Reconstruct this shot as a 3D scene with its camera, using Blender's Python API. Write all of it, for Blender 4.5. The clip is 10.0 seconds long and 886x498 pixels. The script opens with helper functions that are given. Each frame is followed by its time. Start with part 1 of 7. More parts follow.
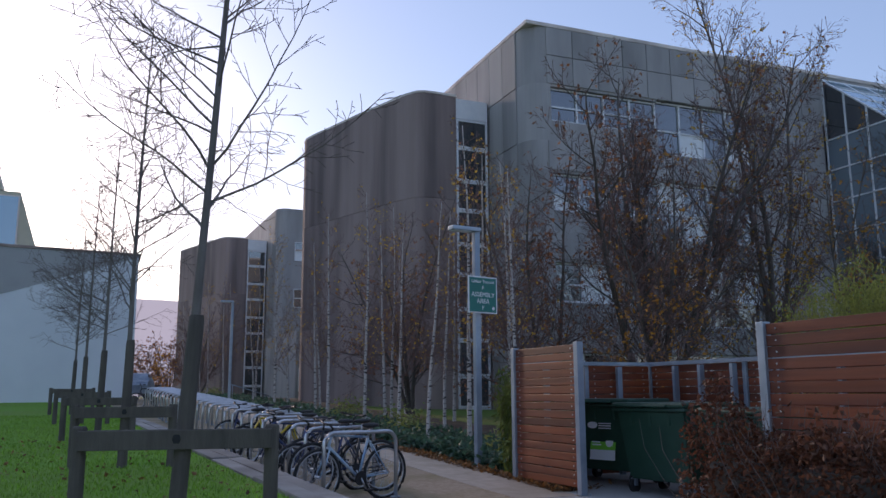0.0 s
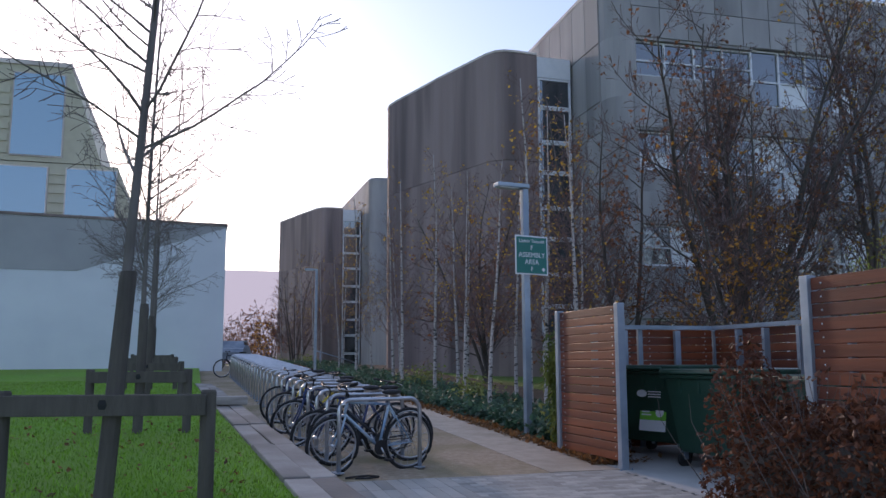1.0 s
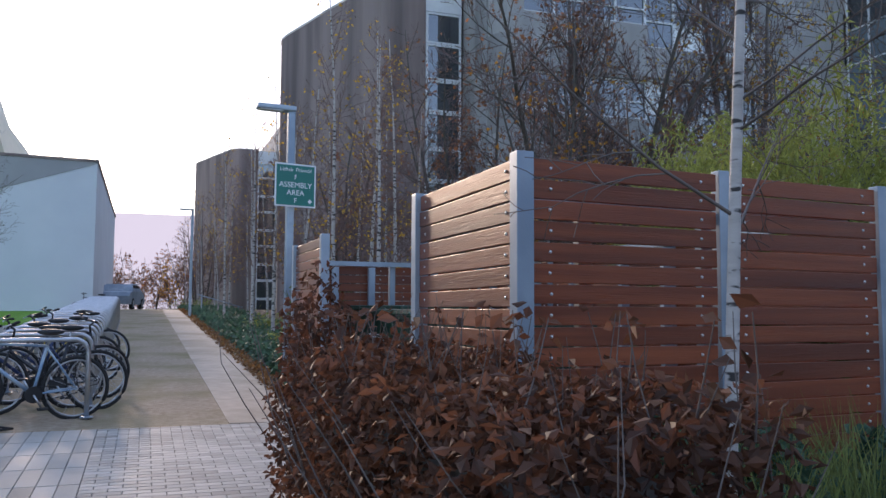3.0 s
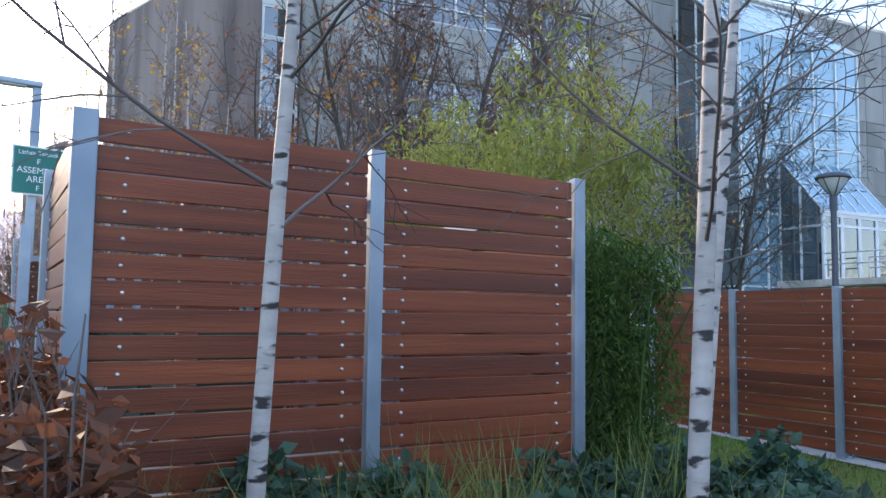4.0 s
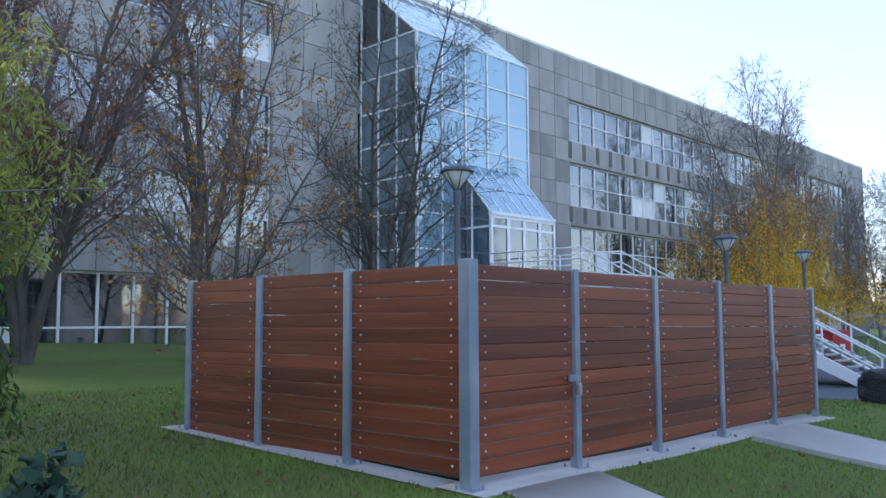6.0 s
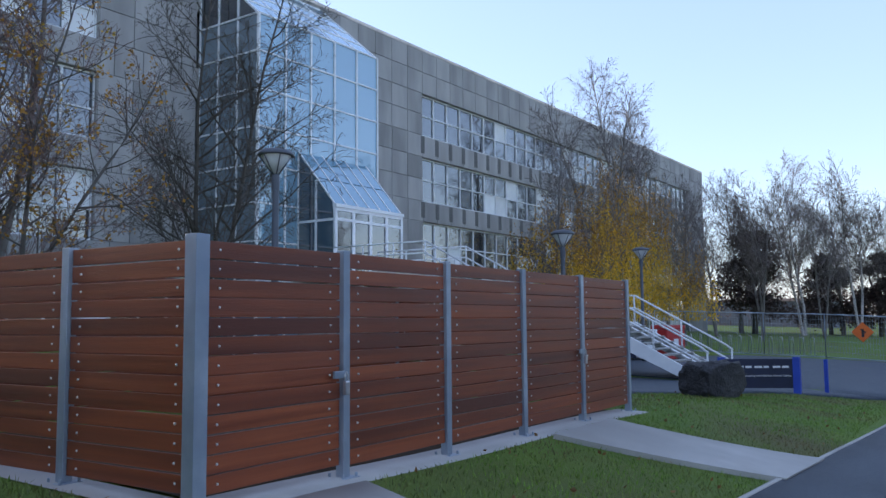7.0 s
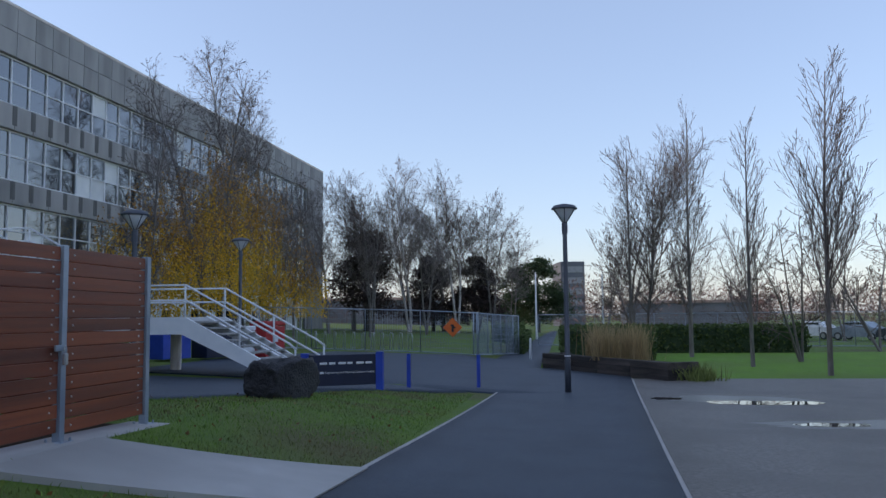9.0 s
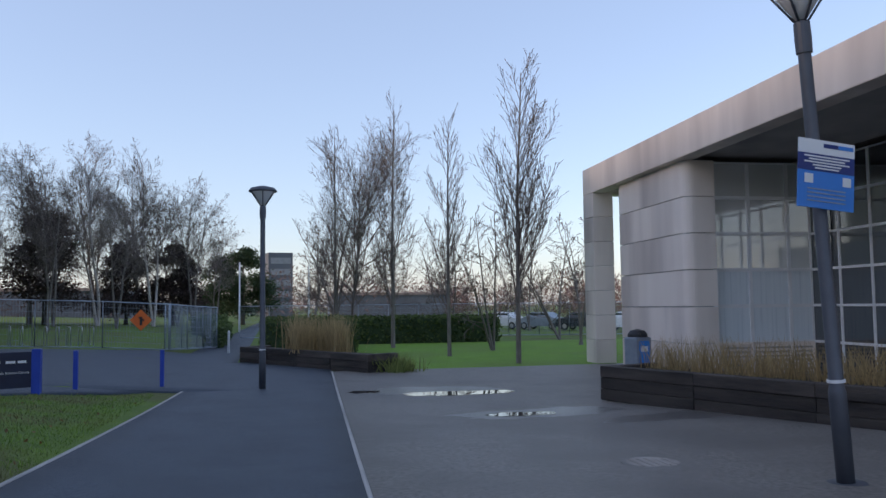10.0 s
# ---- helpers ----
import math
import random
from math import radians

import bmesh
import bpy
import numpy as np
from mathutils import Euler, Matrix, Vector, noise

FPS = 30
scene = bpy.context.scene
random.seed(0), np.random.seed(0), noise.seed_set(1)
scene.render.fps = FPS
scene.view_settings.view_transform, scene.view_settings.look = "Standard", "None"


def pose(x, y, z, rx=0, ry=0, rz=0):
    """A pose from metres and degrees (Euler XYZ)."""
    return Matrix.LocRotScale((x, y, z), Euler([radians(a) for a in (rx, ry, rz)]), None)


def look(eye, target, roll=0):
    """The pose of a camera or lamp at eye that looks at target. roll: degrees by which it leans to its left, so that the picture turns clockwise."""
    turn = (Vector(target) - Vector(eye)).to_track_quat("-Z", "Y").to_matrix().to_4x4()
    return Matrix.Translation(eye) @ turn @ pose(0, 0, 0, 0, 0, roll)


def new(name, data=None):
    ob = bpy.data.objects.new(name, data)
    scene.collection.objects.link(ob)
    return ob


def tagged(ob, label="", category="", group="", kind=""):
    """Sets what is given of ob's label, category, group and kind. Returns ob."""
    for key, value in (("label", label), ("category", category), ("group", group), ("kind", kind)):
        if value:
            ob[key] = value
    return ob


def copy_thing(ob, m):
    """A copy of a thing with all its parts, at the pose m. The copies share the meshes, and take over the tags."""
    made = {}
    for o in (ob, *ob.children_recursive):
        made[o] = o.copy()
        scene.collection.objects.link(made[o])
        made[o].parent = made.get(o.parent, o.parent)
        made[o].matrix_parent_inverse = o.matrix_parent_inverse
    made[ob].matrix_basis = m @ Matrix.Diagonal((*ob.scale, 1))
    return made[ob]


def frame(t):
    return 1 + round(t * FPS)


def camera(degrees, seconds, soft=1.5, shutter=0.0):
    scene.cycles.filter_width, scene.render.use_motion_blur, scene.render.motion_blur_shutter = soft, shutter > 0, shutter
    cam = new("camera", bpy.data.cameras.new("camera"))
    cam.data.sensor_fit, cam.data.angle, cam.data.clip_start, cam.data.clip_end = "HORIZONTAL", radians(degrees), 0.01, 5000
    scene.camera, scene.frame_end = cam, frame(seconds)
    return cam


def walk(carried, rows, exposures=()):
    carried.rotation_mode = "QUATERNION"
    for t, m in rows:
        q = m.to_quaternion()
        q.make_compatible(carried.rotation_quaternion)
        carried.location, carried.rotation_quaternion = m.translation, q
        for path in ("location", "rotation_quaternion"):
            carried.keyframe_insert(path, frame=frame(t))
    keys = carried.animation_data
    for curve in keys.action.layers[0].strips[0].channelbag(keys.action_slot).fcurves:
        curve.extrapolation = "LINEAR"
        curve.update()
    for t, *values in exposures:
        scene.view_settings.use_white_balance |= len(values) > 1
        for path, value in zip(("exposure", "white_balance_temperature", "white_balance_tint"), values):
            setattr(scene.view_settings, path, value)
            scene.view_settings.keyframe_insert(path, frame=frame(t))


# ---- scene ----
EXPOSURES = [(0.0, 0.6, 6850, 26), (1.5, 1.0, 6850, 26), (2.5, 1.14, 6950, 25), (4.0, 2.08, 7100, 20), (4.5, 2.48, 7200, 20), (5.5, 2.24, 7150, 21), (7.0, 1.47, 6950, 24), (7.5, 1.37, 6950, 24), (8.0, 1.2, 7000, 23), (9.0, 0.95, 7200, 24), (10.0, 1.0, 7400, 25)]
cam = camera(56.4, 10.0)

PATH = [
    (0, (0.56, -0.649, 1.768), (1.361, 1.151, 2.114), -0.3),
    (0.5, (1.14, -0.438, 1.738), (1.845, 1.404, 2.072), -0.1),
    (1, (1.833, -0.292, 1.732), (2.398, 1.607, 2.004), -0.2),
    (1.5, (2.615, -0.181, 1.708), (3.146, 1.735, 1.919), 0.2),
    (2, (3.404, -0.087, 1.682), (3.946, 1.831, 1.85), 0.1),
    (2.5, (4.241, -0.089, 1.623), (4.813, 1.821, 1.775), -0.0),
    (4, (6.661, 0.306, 1.628), (7.629, 2.047, 1.795), 0.8),
    (4.5, (7.287, 0.207, 1.578), (8.371, 1.878, 1.756), 0.4),
    (5, (8.024, 0.13, 1.578), (9.248, 1.701, 1.758), 0.2),
    (5.5, (8.72, 0.094, 1.56), (10.074, 1.555, 1.741), -0.0),
    (7, (10.689, 0.001, 1.436), (12.359, 1.088, 1.61), -0.5),
    (7.5, (11.331, -0.022, 1.435), (13.094, 0.905, 1.606), -0.3),
    (8, (12.0, -0.079, 1.408), (13.872, 0.602, 1.58), -0.3),
    (8.5, (12.707, -0.134, 1.348), (14.643, 0.339, 1.516), -0.4),
    (9, (13.301, -0.309, 1.297), (15.276, -0.04, 1.46), -0.6),
    (9.5, (14.014, -0.444, 1.285), (16.004, -0.581, 1.438), -1.0),
    (10, (14.681, -0.638, 1.256), (16.631, -1.059, 1.392), -0.7),
]
walk(cam, [(t, look(eye, target, roll)) for t, eye, target, roll in PATH], exposures=EXPOSURES)
# ---- world and sun ----
SUN_AZ, SUN_EL = -8.0, 16.0     # degrees from +Y towards +X, and above the horizon
world = bpy.data.worlds.new("world")
scene.world = world
world.use_nodes = True
wn = world.node_tree
sky = wn.nodes.new("ShaderNodeTexSky")
sky.sky_type, sky.sun_disc = "NISHITA", False
sky.sun_elevation, sky.sun_rotation = radians(SUN_EL), radians(SUN_AZ)
sky.air_density, sky.dust_density, sky.ozone_density = 1.0, 0.8, 3.0
wn.nodes["Background"].inputs["Strength"].default_value = 0.15
veil = wn.nodes.new("ShaderNodeMix")     # thin high cloud over the clear sky
veil.data_type = "RGBA"
veil.inputs[0].default_value, veil.inputs[7].default_value = 0.42, (1.45, 2.2, 3.2, 1)
wn.links.new(sky.outputs[0], veil.inputs[6])
wn.links.new(veil.outputs[2], wn.nodes["Background"].inputs["Color"])
sun = new("sun", bpy.data.lights.new("sun", "SUN"))
sun.data.energy, sun.data.angle, sun.data.color = 0.8, radians(4), (1.0, 0.82, 0.62)
a, e = radians(SUN_AZ), radians(SUN_EL)
sun.matrix_world = look((0, 0, 60), (-math.sin(a) * math.cos(e) * 10, -math.cos(a) * math.cos(e) * 10, 60 - math.sin(e) * 10))
# ---- materials ----
def mat(name, c1, c2, scale=4.0, rough=0.7, metal=0.0, bump=0.3, fine=60.0, stretch=(1, 1, 1), c3=None, big=0.35, vary=0.0, island=0.0, dist=0.01, spec=0.5):
    """A surface with two scales of variation, c1 to c2 in small patches and c3 in large ones, with fine relief."""
    m = bpy.data.materials.new(name)
    m.use_nodes = True
    nt = m.node_tree
    b = nt.nodes["Principled BSDF"]
    N, L = nt.nodes.new, nt.links.new
    tc = N("ShaderNodeTexCoord")
    mp = N("ShaderNodeMapping")
    mp.inputs["Scale"].default_value = stretch
    L(tc.outputs["Object"], mp.inputs["Vector"])
    geo = N("ShaderNodeObjectInfo")
    off = N("ShaderNodeVectorMath")
    off.operation = "MULTIPLY_ADD"
    L(geo.outputs["Random"], off.inputs[0])
    off.inputs[1].default_value = (37, 53, 71)
    L(mp.outputs[0], off.inputs[2])
    n1 = N("ShaderNodeTexNoise")
    n1.inputs["Scale"].default_value, n1.inputs["Detail"].default_value = scale, 8
    L(off.outputs[0], n1.inputs["Vector"])
    mix = N("ShaderNodeMix")
    mix.data_type = "RGBA"
    mix.inputs[6].default_value, mix.inputs[7].default_value = (*c1, 1), (*c2, 1)
    ramp = N("ShaderNodeMapRange")
    ramp.inputs[1].default_value, ramp.inputs[2].default_value = 0.3, 0.7
    L(n1.outputs[0], ramp.inputs[0])
    L(ramp.outputs[0], mix.inputs[0])
    col = mix.outputs[2]
    if c3:
        n2 = N("ShaderNodeTexNoise")
        n2.inputs["Scale"].default_value, n2.inputs["Detail"].default_value = scale * big * 0.5, 4
        L(off.outputs[0], n2.inputs["Vector"])
        r2 = N("ShaderNodeMapRange")
        r2.inputs[1].default_value, r2.inputs[2].default_value = 0.45, 0.68
        L(n2.outputs[0], r2.inputs[0])
        mx = N("ShaderNodeMix")
        mx.data_type = "RGBA"
        mx.inputs[7].default_value = (*c3, 1)
        L(r2.outputs[0], mx.inputs[0])
        L(col, mx.inputs[6])
        col = mx.outputs[2]
    if vary or island:
        hv = N("ShaderNodeHueSaturation")
        rr = N("ShaderNodeMapRange")
        v = vary or island
        rr.inputs[3].default_value, rr.inputs[4].default_value = 1 - v, 1 + v
        if island:
            g = N("ShaderNodeNewGeometry")
            L(g.outputs["Random Per Island"], rr.inputs[0])
        else:
            L(geo.outputs["Random"], rr.inputs[0])
        L(rr.outputs[0], hv.inputs["Value"])
        L(col, hv.inputs["Color"])
        col = hv.outputs[0]
    L(col, b.inputs["Base Color"])
    rm = N("ShaderNodeMapRange")
    rm.inputs[3].default_value, rm.inputs[4].default_value = max(0.02, rough - 0.12), min(1, rough + 0.12)
    L(n1.outputs[0], rm.inputs[0])
    L(rm.outputs[0], b.inputs["Roughness"])
    b.inputs["Metallic"].default_value = metal
    b.inputs["Specular IOR Level"].default_value = spec
    if bump:
        n3 = N("ShaderNodeTexNoise")
        n3.inputs["Scale"].default_value, n3.inputs["Detail"].default_value = fine, 4
        L(off.outputs[0], n3.inputs["Vector"])
        bp = N("ShaderNodeBump")
        bp.inputs["Strength"].default_value, bp.inputs["Distance"].default_value = bump, dist
        L(n3.outputs[0], bp.inputs["Height"])
        L(bp.outputs[0], b.inputs["Normal"])
    return m


def leaf_mat(name, c1, c2, v=0.35, rough=0.6, trans=0.42):
    m = mat(name, c1, c2, scale=0.9, rough=rough, bump=0, island=v)
    m.node_tree.nodes["Principled BSDF"].inputs["Transmission Weight"].default_value = 0.0
    nt = m.node_tree
    b = nt.nodes["Principled BSDF"]
    tr = nt.nodes.new("ShaderNodeBsdfTranslucent")
    nt.links.new(b.inputs["Base Color"].links[0].from_socket, tr.inputs["Color"])
    mx = nt.nodes.new("ShaderNodeMixShader")
    mx.inputs[0].default_value = trans
    nt.links.new(b.outputs[0], mx.inputs[1])
    nt.links.new(tr.outputs[0], mx.inputs[2])
    nt.links.new(mx.outputs[0], nt.nodes["Material Output"].inputs["Surface"])
    return m


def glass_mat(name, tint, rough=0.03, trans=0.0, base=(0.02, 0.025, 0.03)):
    """Window glass: a glossy sheet whose dark base stands in for the unlit room, or clear where trans is given."""
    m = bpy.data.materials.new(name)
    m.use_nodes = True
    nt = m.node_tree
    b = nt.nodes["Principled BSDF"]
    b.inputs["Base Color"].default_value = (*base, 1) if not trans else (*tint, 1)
    b.inputs["Roughness"].default_value = rough
    b.inputs["IOR"].default_value = 1.5
    b.inputs["Transmission Weight"].default_value = trans
    b.inputs["Coat Weight"].default_value = 1.0
    b.inputs["Coat IOR"].default_value = 2.2
    b.inputs["Coat Tint"].default_value = (*tint, 1)
    n = nt.nodes.new("ShaderNodeTexNoise")
    n.inputs["Scale"].default_value = 0.7
    bp = nt.nodes.new("ShaderNodeBump")
    bp.inputs["Strength"].default_value, bp.inputs["Distance"].default_value = 0.05, 0.05
    nt.links.new(n.outputs[0], bp.inputs["Height"])
    nt.links.new(bp.outputs[0], b.inputs["Coat Normal"])
    return m


M_CONC = mat("concrete_panel", (0.35, 0.335, 0.325), (0.44, 0.42, 0.405), scale=0.9, rough=0.85, c3=(0.265, 0.255, 0.246), stretch=(1.3, 1.3, 0.3), big=0.9, fine=25, vary=0.03)
M_CONC_DARK = mat("concrete_brown", (0.30, 0.222, 0.202), (0.375, 0.287, 0.262), scale=0.9, rough=0.9, c3=(0.145, 0.112, 0.106), stretch=(1.6, 1.6, 0.13), fine=30, big=0.9)
M_CONC_PALE = mat("concrete_pale", (0.78, 0.68, 0.61), (0.87, 0.78, 0.71), scale=0.7, rough=0.85, c3=(0.50, 0.43, 0.39), stretch=(1.5, 1.5, 0.2), big=0.8, fine=30)
M_RENDER_W = mat("white_render", (0.62, 0.65, 0.70), (0.70, 0.73, 0.77), scale=0.5, rough=0.8, fine=40)
M_WEDGE_GREY = mat("wedge_grey", (0.33, 0.33, 0.34), (0.40, 0.40, 0.41), scale=0.5, rough=0.8, fine=40)
M_LOUVRE = mat("louvre_olive", (0.52, 0.47, 0.33), (0.60, 0.55, 0.40), scale=2, rough=0.6)
M_FRAME = mat("white_frame", (0.72, 0.74, 0.76), (0.80, 0.81, 0.82), scale=3, rough=0.45, bump=0.05)
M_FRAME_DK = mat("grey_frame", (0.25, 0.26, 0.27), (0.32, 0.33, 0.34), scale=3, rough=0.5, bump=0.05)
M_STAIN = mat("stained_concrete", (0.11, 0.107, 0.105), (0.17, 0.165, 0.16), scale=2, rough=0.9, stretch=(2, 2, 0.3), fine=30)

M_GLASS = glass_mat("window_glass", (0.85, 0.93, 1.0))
# Seen light put into the base colour: pale blue panes, dimmer grey side panes.
M_GLASS_SKY = glass_mat("sky_blue_glass", (0.6, 0.85, 1.0), base=(0.26, 0.38, 0.43))
M_GLASS_SIDE = glass_mat("dim_stair_glass", (0.75, 0.88, 0.95), base=(0.20, 0.23, 0.25))
M_BLIND = mat("blind", (0.74, 0.76, 0.76), (0.84, 0.85, 0.84), scale=1.5, rough=0.5, bump=0.05, vary=0.1)
M_WOOD = mat("stained_board", (0.18, 0.039, 0.0155), (0.31, 0.073, 0.025), scale=2.2, rough=0.42, stretch=(0.35, 0.35, 9), fine=18, bump=0.25, c3=(0.13, 0.03, 0.0155), vary=0.2)
M_STEEL = mat("galvanised_steel", (0.30, 0.365, 0.43), (0.40, 0.47, 0.54), scale=6, rough=0.45, metal=0.5, bump=0.1, c3=(0.23, 0.29, 0.36))
M_SCREW = mat("screw", (0.7, 0.7, 0.7), (0.8, 0.8, 0.8), scale=5, rough=0.35, metal=0.8, bump=0)
M_GRASS_BASE = mat("lawn_soil", (0.085, 0.165, 0.018), (0.13, 0.215, 0.026), scale=1.4, rough=0.9, fine=90, bump=0.8, c3=(0.12, 0.115, 0.036), dist=0.03)
M_SOIL = mat("soil", (0.06, 0.045, 0.03), (0.10, 0.075, 0.05), scale=3, rough=0.95, fine=40, bump=0.8, dist=0.03)
M_GRAVEL = mat("gravel_path", (0.33, 0.235, 0.155), (0.50, 0.385, 0.275), scale=14, rough=0.9, fine=70, bump=1.0, big=0.12, c3=(0.27, 0.22, 0.11), dist=0.02)
M_WORN = mat("worn_surface", (0.42, 0.335, 0.26), (0.54, 0.445, 0.355), scale=6, rough=0.75, fine=120, bump=0.5, c3=(0.31, 0.245, 0.175), big=0.2)
M_ASPHALT = mat("asphalt", (0.022, 0.033, 0.048), (0.075, 0.098, 0.126), scale=22, big=0.09, rough=0.60, fine=70, bump=1.0, c3=(0.038, 0.052, 0.070), spec=0.35)
M_PLAZA = mat("worn_tarmac", (0.088, 0.077, 0.068), (0.26, 0.232, 0.206), scale=17, big=0.07, rough=0.5, fine=60, bump=1.0, c3=(0.13, 0.116, 0.105))
M_SLABC = mat("concrete_slab", (0.40, 0.385, 0.365), (0.50, 0.485, 0.46), scale=1.8, rough=0.8, fine=60, c3=(0.31, 0.30, 0.285))
M_PAVER = mat("paver", (0.40, 0.36, 0.315), (0.50, 0.455, 0.405), scale=3, rough=0.72, fine=50, bump=0.4, vary=0.16, c3=(0.33, 0.30, 0.26))
M_PAVER_DK = mat("small_paver", (0.33, 0.30, 0.265), (0.44, 0.405, 0.36), scale=3, rough=0.72, fine=50, bump=0.4, vary=0.24)
M_SLEEPER = mat("weathered_timber", (0.25, 0.22, 0.195), (0.40, 0.36, 0.325), scale=2.5, rough=0.8, stretch=(1, 1, 6), fine=20, bump=0.6, c3=(0.16, 0.14, 0.125), vary=0.15)
M_SLEEPER_DK = mat("tarred_timber", (0.022, 0.017, 0.015), (0.06, 0.047, 0.042), scale=4, rough=0.75, stretch=(0.6, 3, 5), fine=16, bump=1.0, dist=0.03, c3=(0.10, 0.08, 0.068), vary=0.4)
M_POST = mat("dark_stake", (0.075, 0.064, 0.054), (0.125, 0.108, 0.09), scale=4, rough=0.85, stretch=(3, 3, 0.6), fine=30, bump=0.5)
M_BARK = mat("grey_bark", (0.13, 0.112, 0.10), (0.21, 0.187, 0.17), scale=6, rough=0.9, stretch=(2, 2, 0.5), fine=30, bump=0.7)
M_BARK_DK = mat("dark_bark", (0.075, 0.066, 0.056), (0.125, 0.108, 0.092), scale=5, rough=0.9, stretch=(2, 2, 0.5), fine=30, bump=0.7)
M_TWIG = mat("twig", (0.115, 0.090, 0.081), (0.175, 0.138, 0.124), scale=3, rough=0.9, bump=0)
M_TWIG_RED = mat("twig_reddish", (0.15, 0.092, 0.084), (0.22, 0.14, 0.125), scale=3, rough=0.9, bump=0)
M_TWIG_PALE = mat("twig_pale", (0.16, 0.132, 0.122), (0.23, 0.192, 0.178), scale=3, rough=0.9, bump=0)
M_TYRE = mat("rubber", (0.015, 0.015, 0.016), (0.028, 0.028, 0.03), scale=6, rough=0.8, bump=0.1)
M_BLACK = mat("black_plastic", (0.012, 0.012, 0.014), (0.022, 0.022, 0.025), scale=6, rough=0.5, bump=0.1)
M_BIN = mat("bin_green", (0.012, 0.055, 0.038), (0.02, 0.075, 0.05), scale=4, rough=0.45, bump=0.1, fine=80)
M_CHROME = mat("rack_steel", (0.50, 0.52, 0.55), (0.62, 0.63, 0.66), scale=8, rough=0.33, metal=0.9, bump=0.05)
M_WHITE = mat("white_paint", (0.74, 0.76, 0.78), (0.82, 0.83, 0.84), scale=3, rough=0.4, bump=0.05)
M_SIGN = mat("sign_green", (0.0, 0.16, 0.13), (0.005, 0.19, 0.155), scale=2, rough=0.45, bump=0)
M_BLUE = mat("blue_paint", (0.008, 0.05, 0.36), (0.012, 0.07, 0.45), scale=3, rough=0.45, bump=0.05)
M_NAVY = mat("navy_sign", (0.006, 0.012, 0.04), (0.01, 0.018, 0.055), scale=3, rough=0.4, bump=0)
M_ORANGE = mat("orange_sign", (0.75, 0.12, 0.012), (0.82, 0.16, 0.018), scale=3, rough=0.4, bump=0)
M_LAMP = mat("lamp_grey", (0.075, 0.085, 0.105), (0.10, 0.112, 0.135), scale=4, rough=0.5, metal=0.3, bump=0.1)
M_ROCK = mat("dark_rock", (0.014, 0.014, 0.017), (0.030, 0.029, 0.033), scale=3, rough=0.75, fine=14, bump=0.9, dist=0.05, c3=(0.055, 0.055, 0.055))
M_RED = mat("red_paint", (0.42, 0.02, 0.02), (0.5, 0.03, 0.03), scale=3, rough=0.5, bump=0.05)
M_FAR = mat("far_wall", (0.12, 0.13, 0.15), (0.17, 0.18, 0.20), scale=0.2, rough=0.9, bump=0)
L_BEECH = leaf_mat("beech_leaf", (0.10, 0.038, 0.021), (0.175, 0.072, 0.037), 0.6)
L_BIRCH = leaf_mat("birch_leaf", (0.55, 0.32, 0.04), (0.66, 0.40, 0.06), 0.35)
L_ORANGE = leaf_mat("rust_leaf", (0.40, 0.18, 0.03), (0.56, 0.28, 0.045), 0.4)
L_BROWN = leaf_mat("brown_leaf", (0.26, 0.10, 0.05), (0.36, 0.16, 0.075), 0.4)
L_BAMBOO = leaf_mat("bamboo_leaf", (0.05, 0.115, 0.022), (0.095, 0.18, 0.035), 0.45)
L_BAMBOO_Y = leaf_mat("bamboo_leaf_pale", (0.25, 0.28, 0.06), (0.36, 0.38, 0.10), 0.3)
L_IVY = leaf_mat("ivy_leaf", (0.038, 0.10, 0.064), (0.08, 0.165, 0.105), 0.45)
L_HEDGE = leaf_mat("hedge_leaf", (0.065, 0.105, 0.032), (0.115, 0.165, 0.05), 0.4)
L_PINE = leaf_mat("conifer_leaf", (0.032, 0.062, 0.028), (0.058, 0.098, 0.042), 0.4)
L_GRASS = leaf_mat("grass_blade", (0.14, 0.32, 0.02), (0.22, 0.42, 0.04), 0.4)
L_STRAW = leaf_mat("straw_blade", (0.42, 0.30, 0.15), (0.52, 0.38, 0.20), 0.3)
L_FERN = leaf_mat("sedge_blade", (0.17, 0.22, 0.06), (0.27, 0.31, 0.10), 0.35)
L_GOLD = leaf_mat("gold_leaf", (0.74, 0.41, 0.045), (0.86, 0.54, 0.07), 0.3, trans=0.6)
L_GRASS2 = mat("worn_grass_blade", (0.095, 0.21, 0.016), (0.16, 0.285, 0.035), scale=1.6, rough=0.6, bump=0, island=0.5, c3=(0.17, 0.13, 0.055), big=0.9)
L_LITTER = leaf_mat("litter_leaf", (0.16, 0.075, 0.028), (0.28, 0.14, 0.05), 0.5)
L_BAMBOO_Y2 = leaf_mat("bamboo_leaf_mid", (0.10, 0.15, 0.03), (0.16, 0.21, 0.05), 0.4)
L_DARK = leaf_mat("dark_needle", (0.060, 0.040, 0.038), (0.095, 0.064, 0.058), 0.4)
M_GRASS_FAR = mat("far_lawn_green", (0.115, 0.265, 0.018), (0.165, 0.335, 0.028), scale=1.4, rough=0.9, fine=90, bump=0.8, c3=(0.14, 0.25, 0.03), dist=0.03)
M_GRASS_LAWN = mat("fresh_lawn", (0.13, 0.31, 0.018), (0.18, 0.39, 0.026), scale=1.4, rough=0.9, fine=90, bump=0.8, c3=(0.17, 0.29, 0.03), dist=0.03)
# ---- geometry helpers ----
def thing(name, label, category, at=(0, 0, 0), group="", kind="", turn=0.0):
    ob = new(name)
    ob.empty_display_size = 0.2
    ob.matrix_world = pose(*at, 0, 0, turn)
    return tagged(ob, label, category, group, kind)


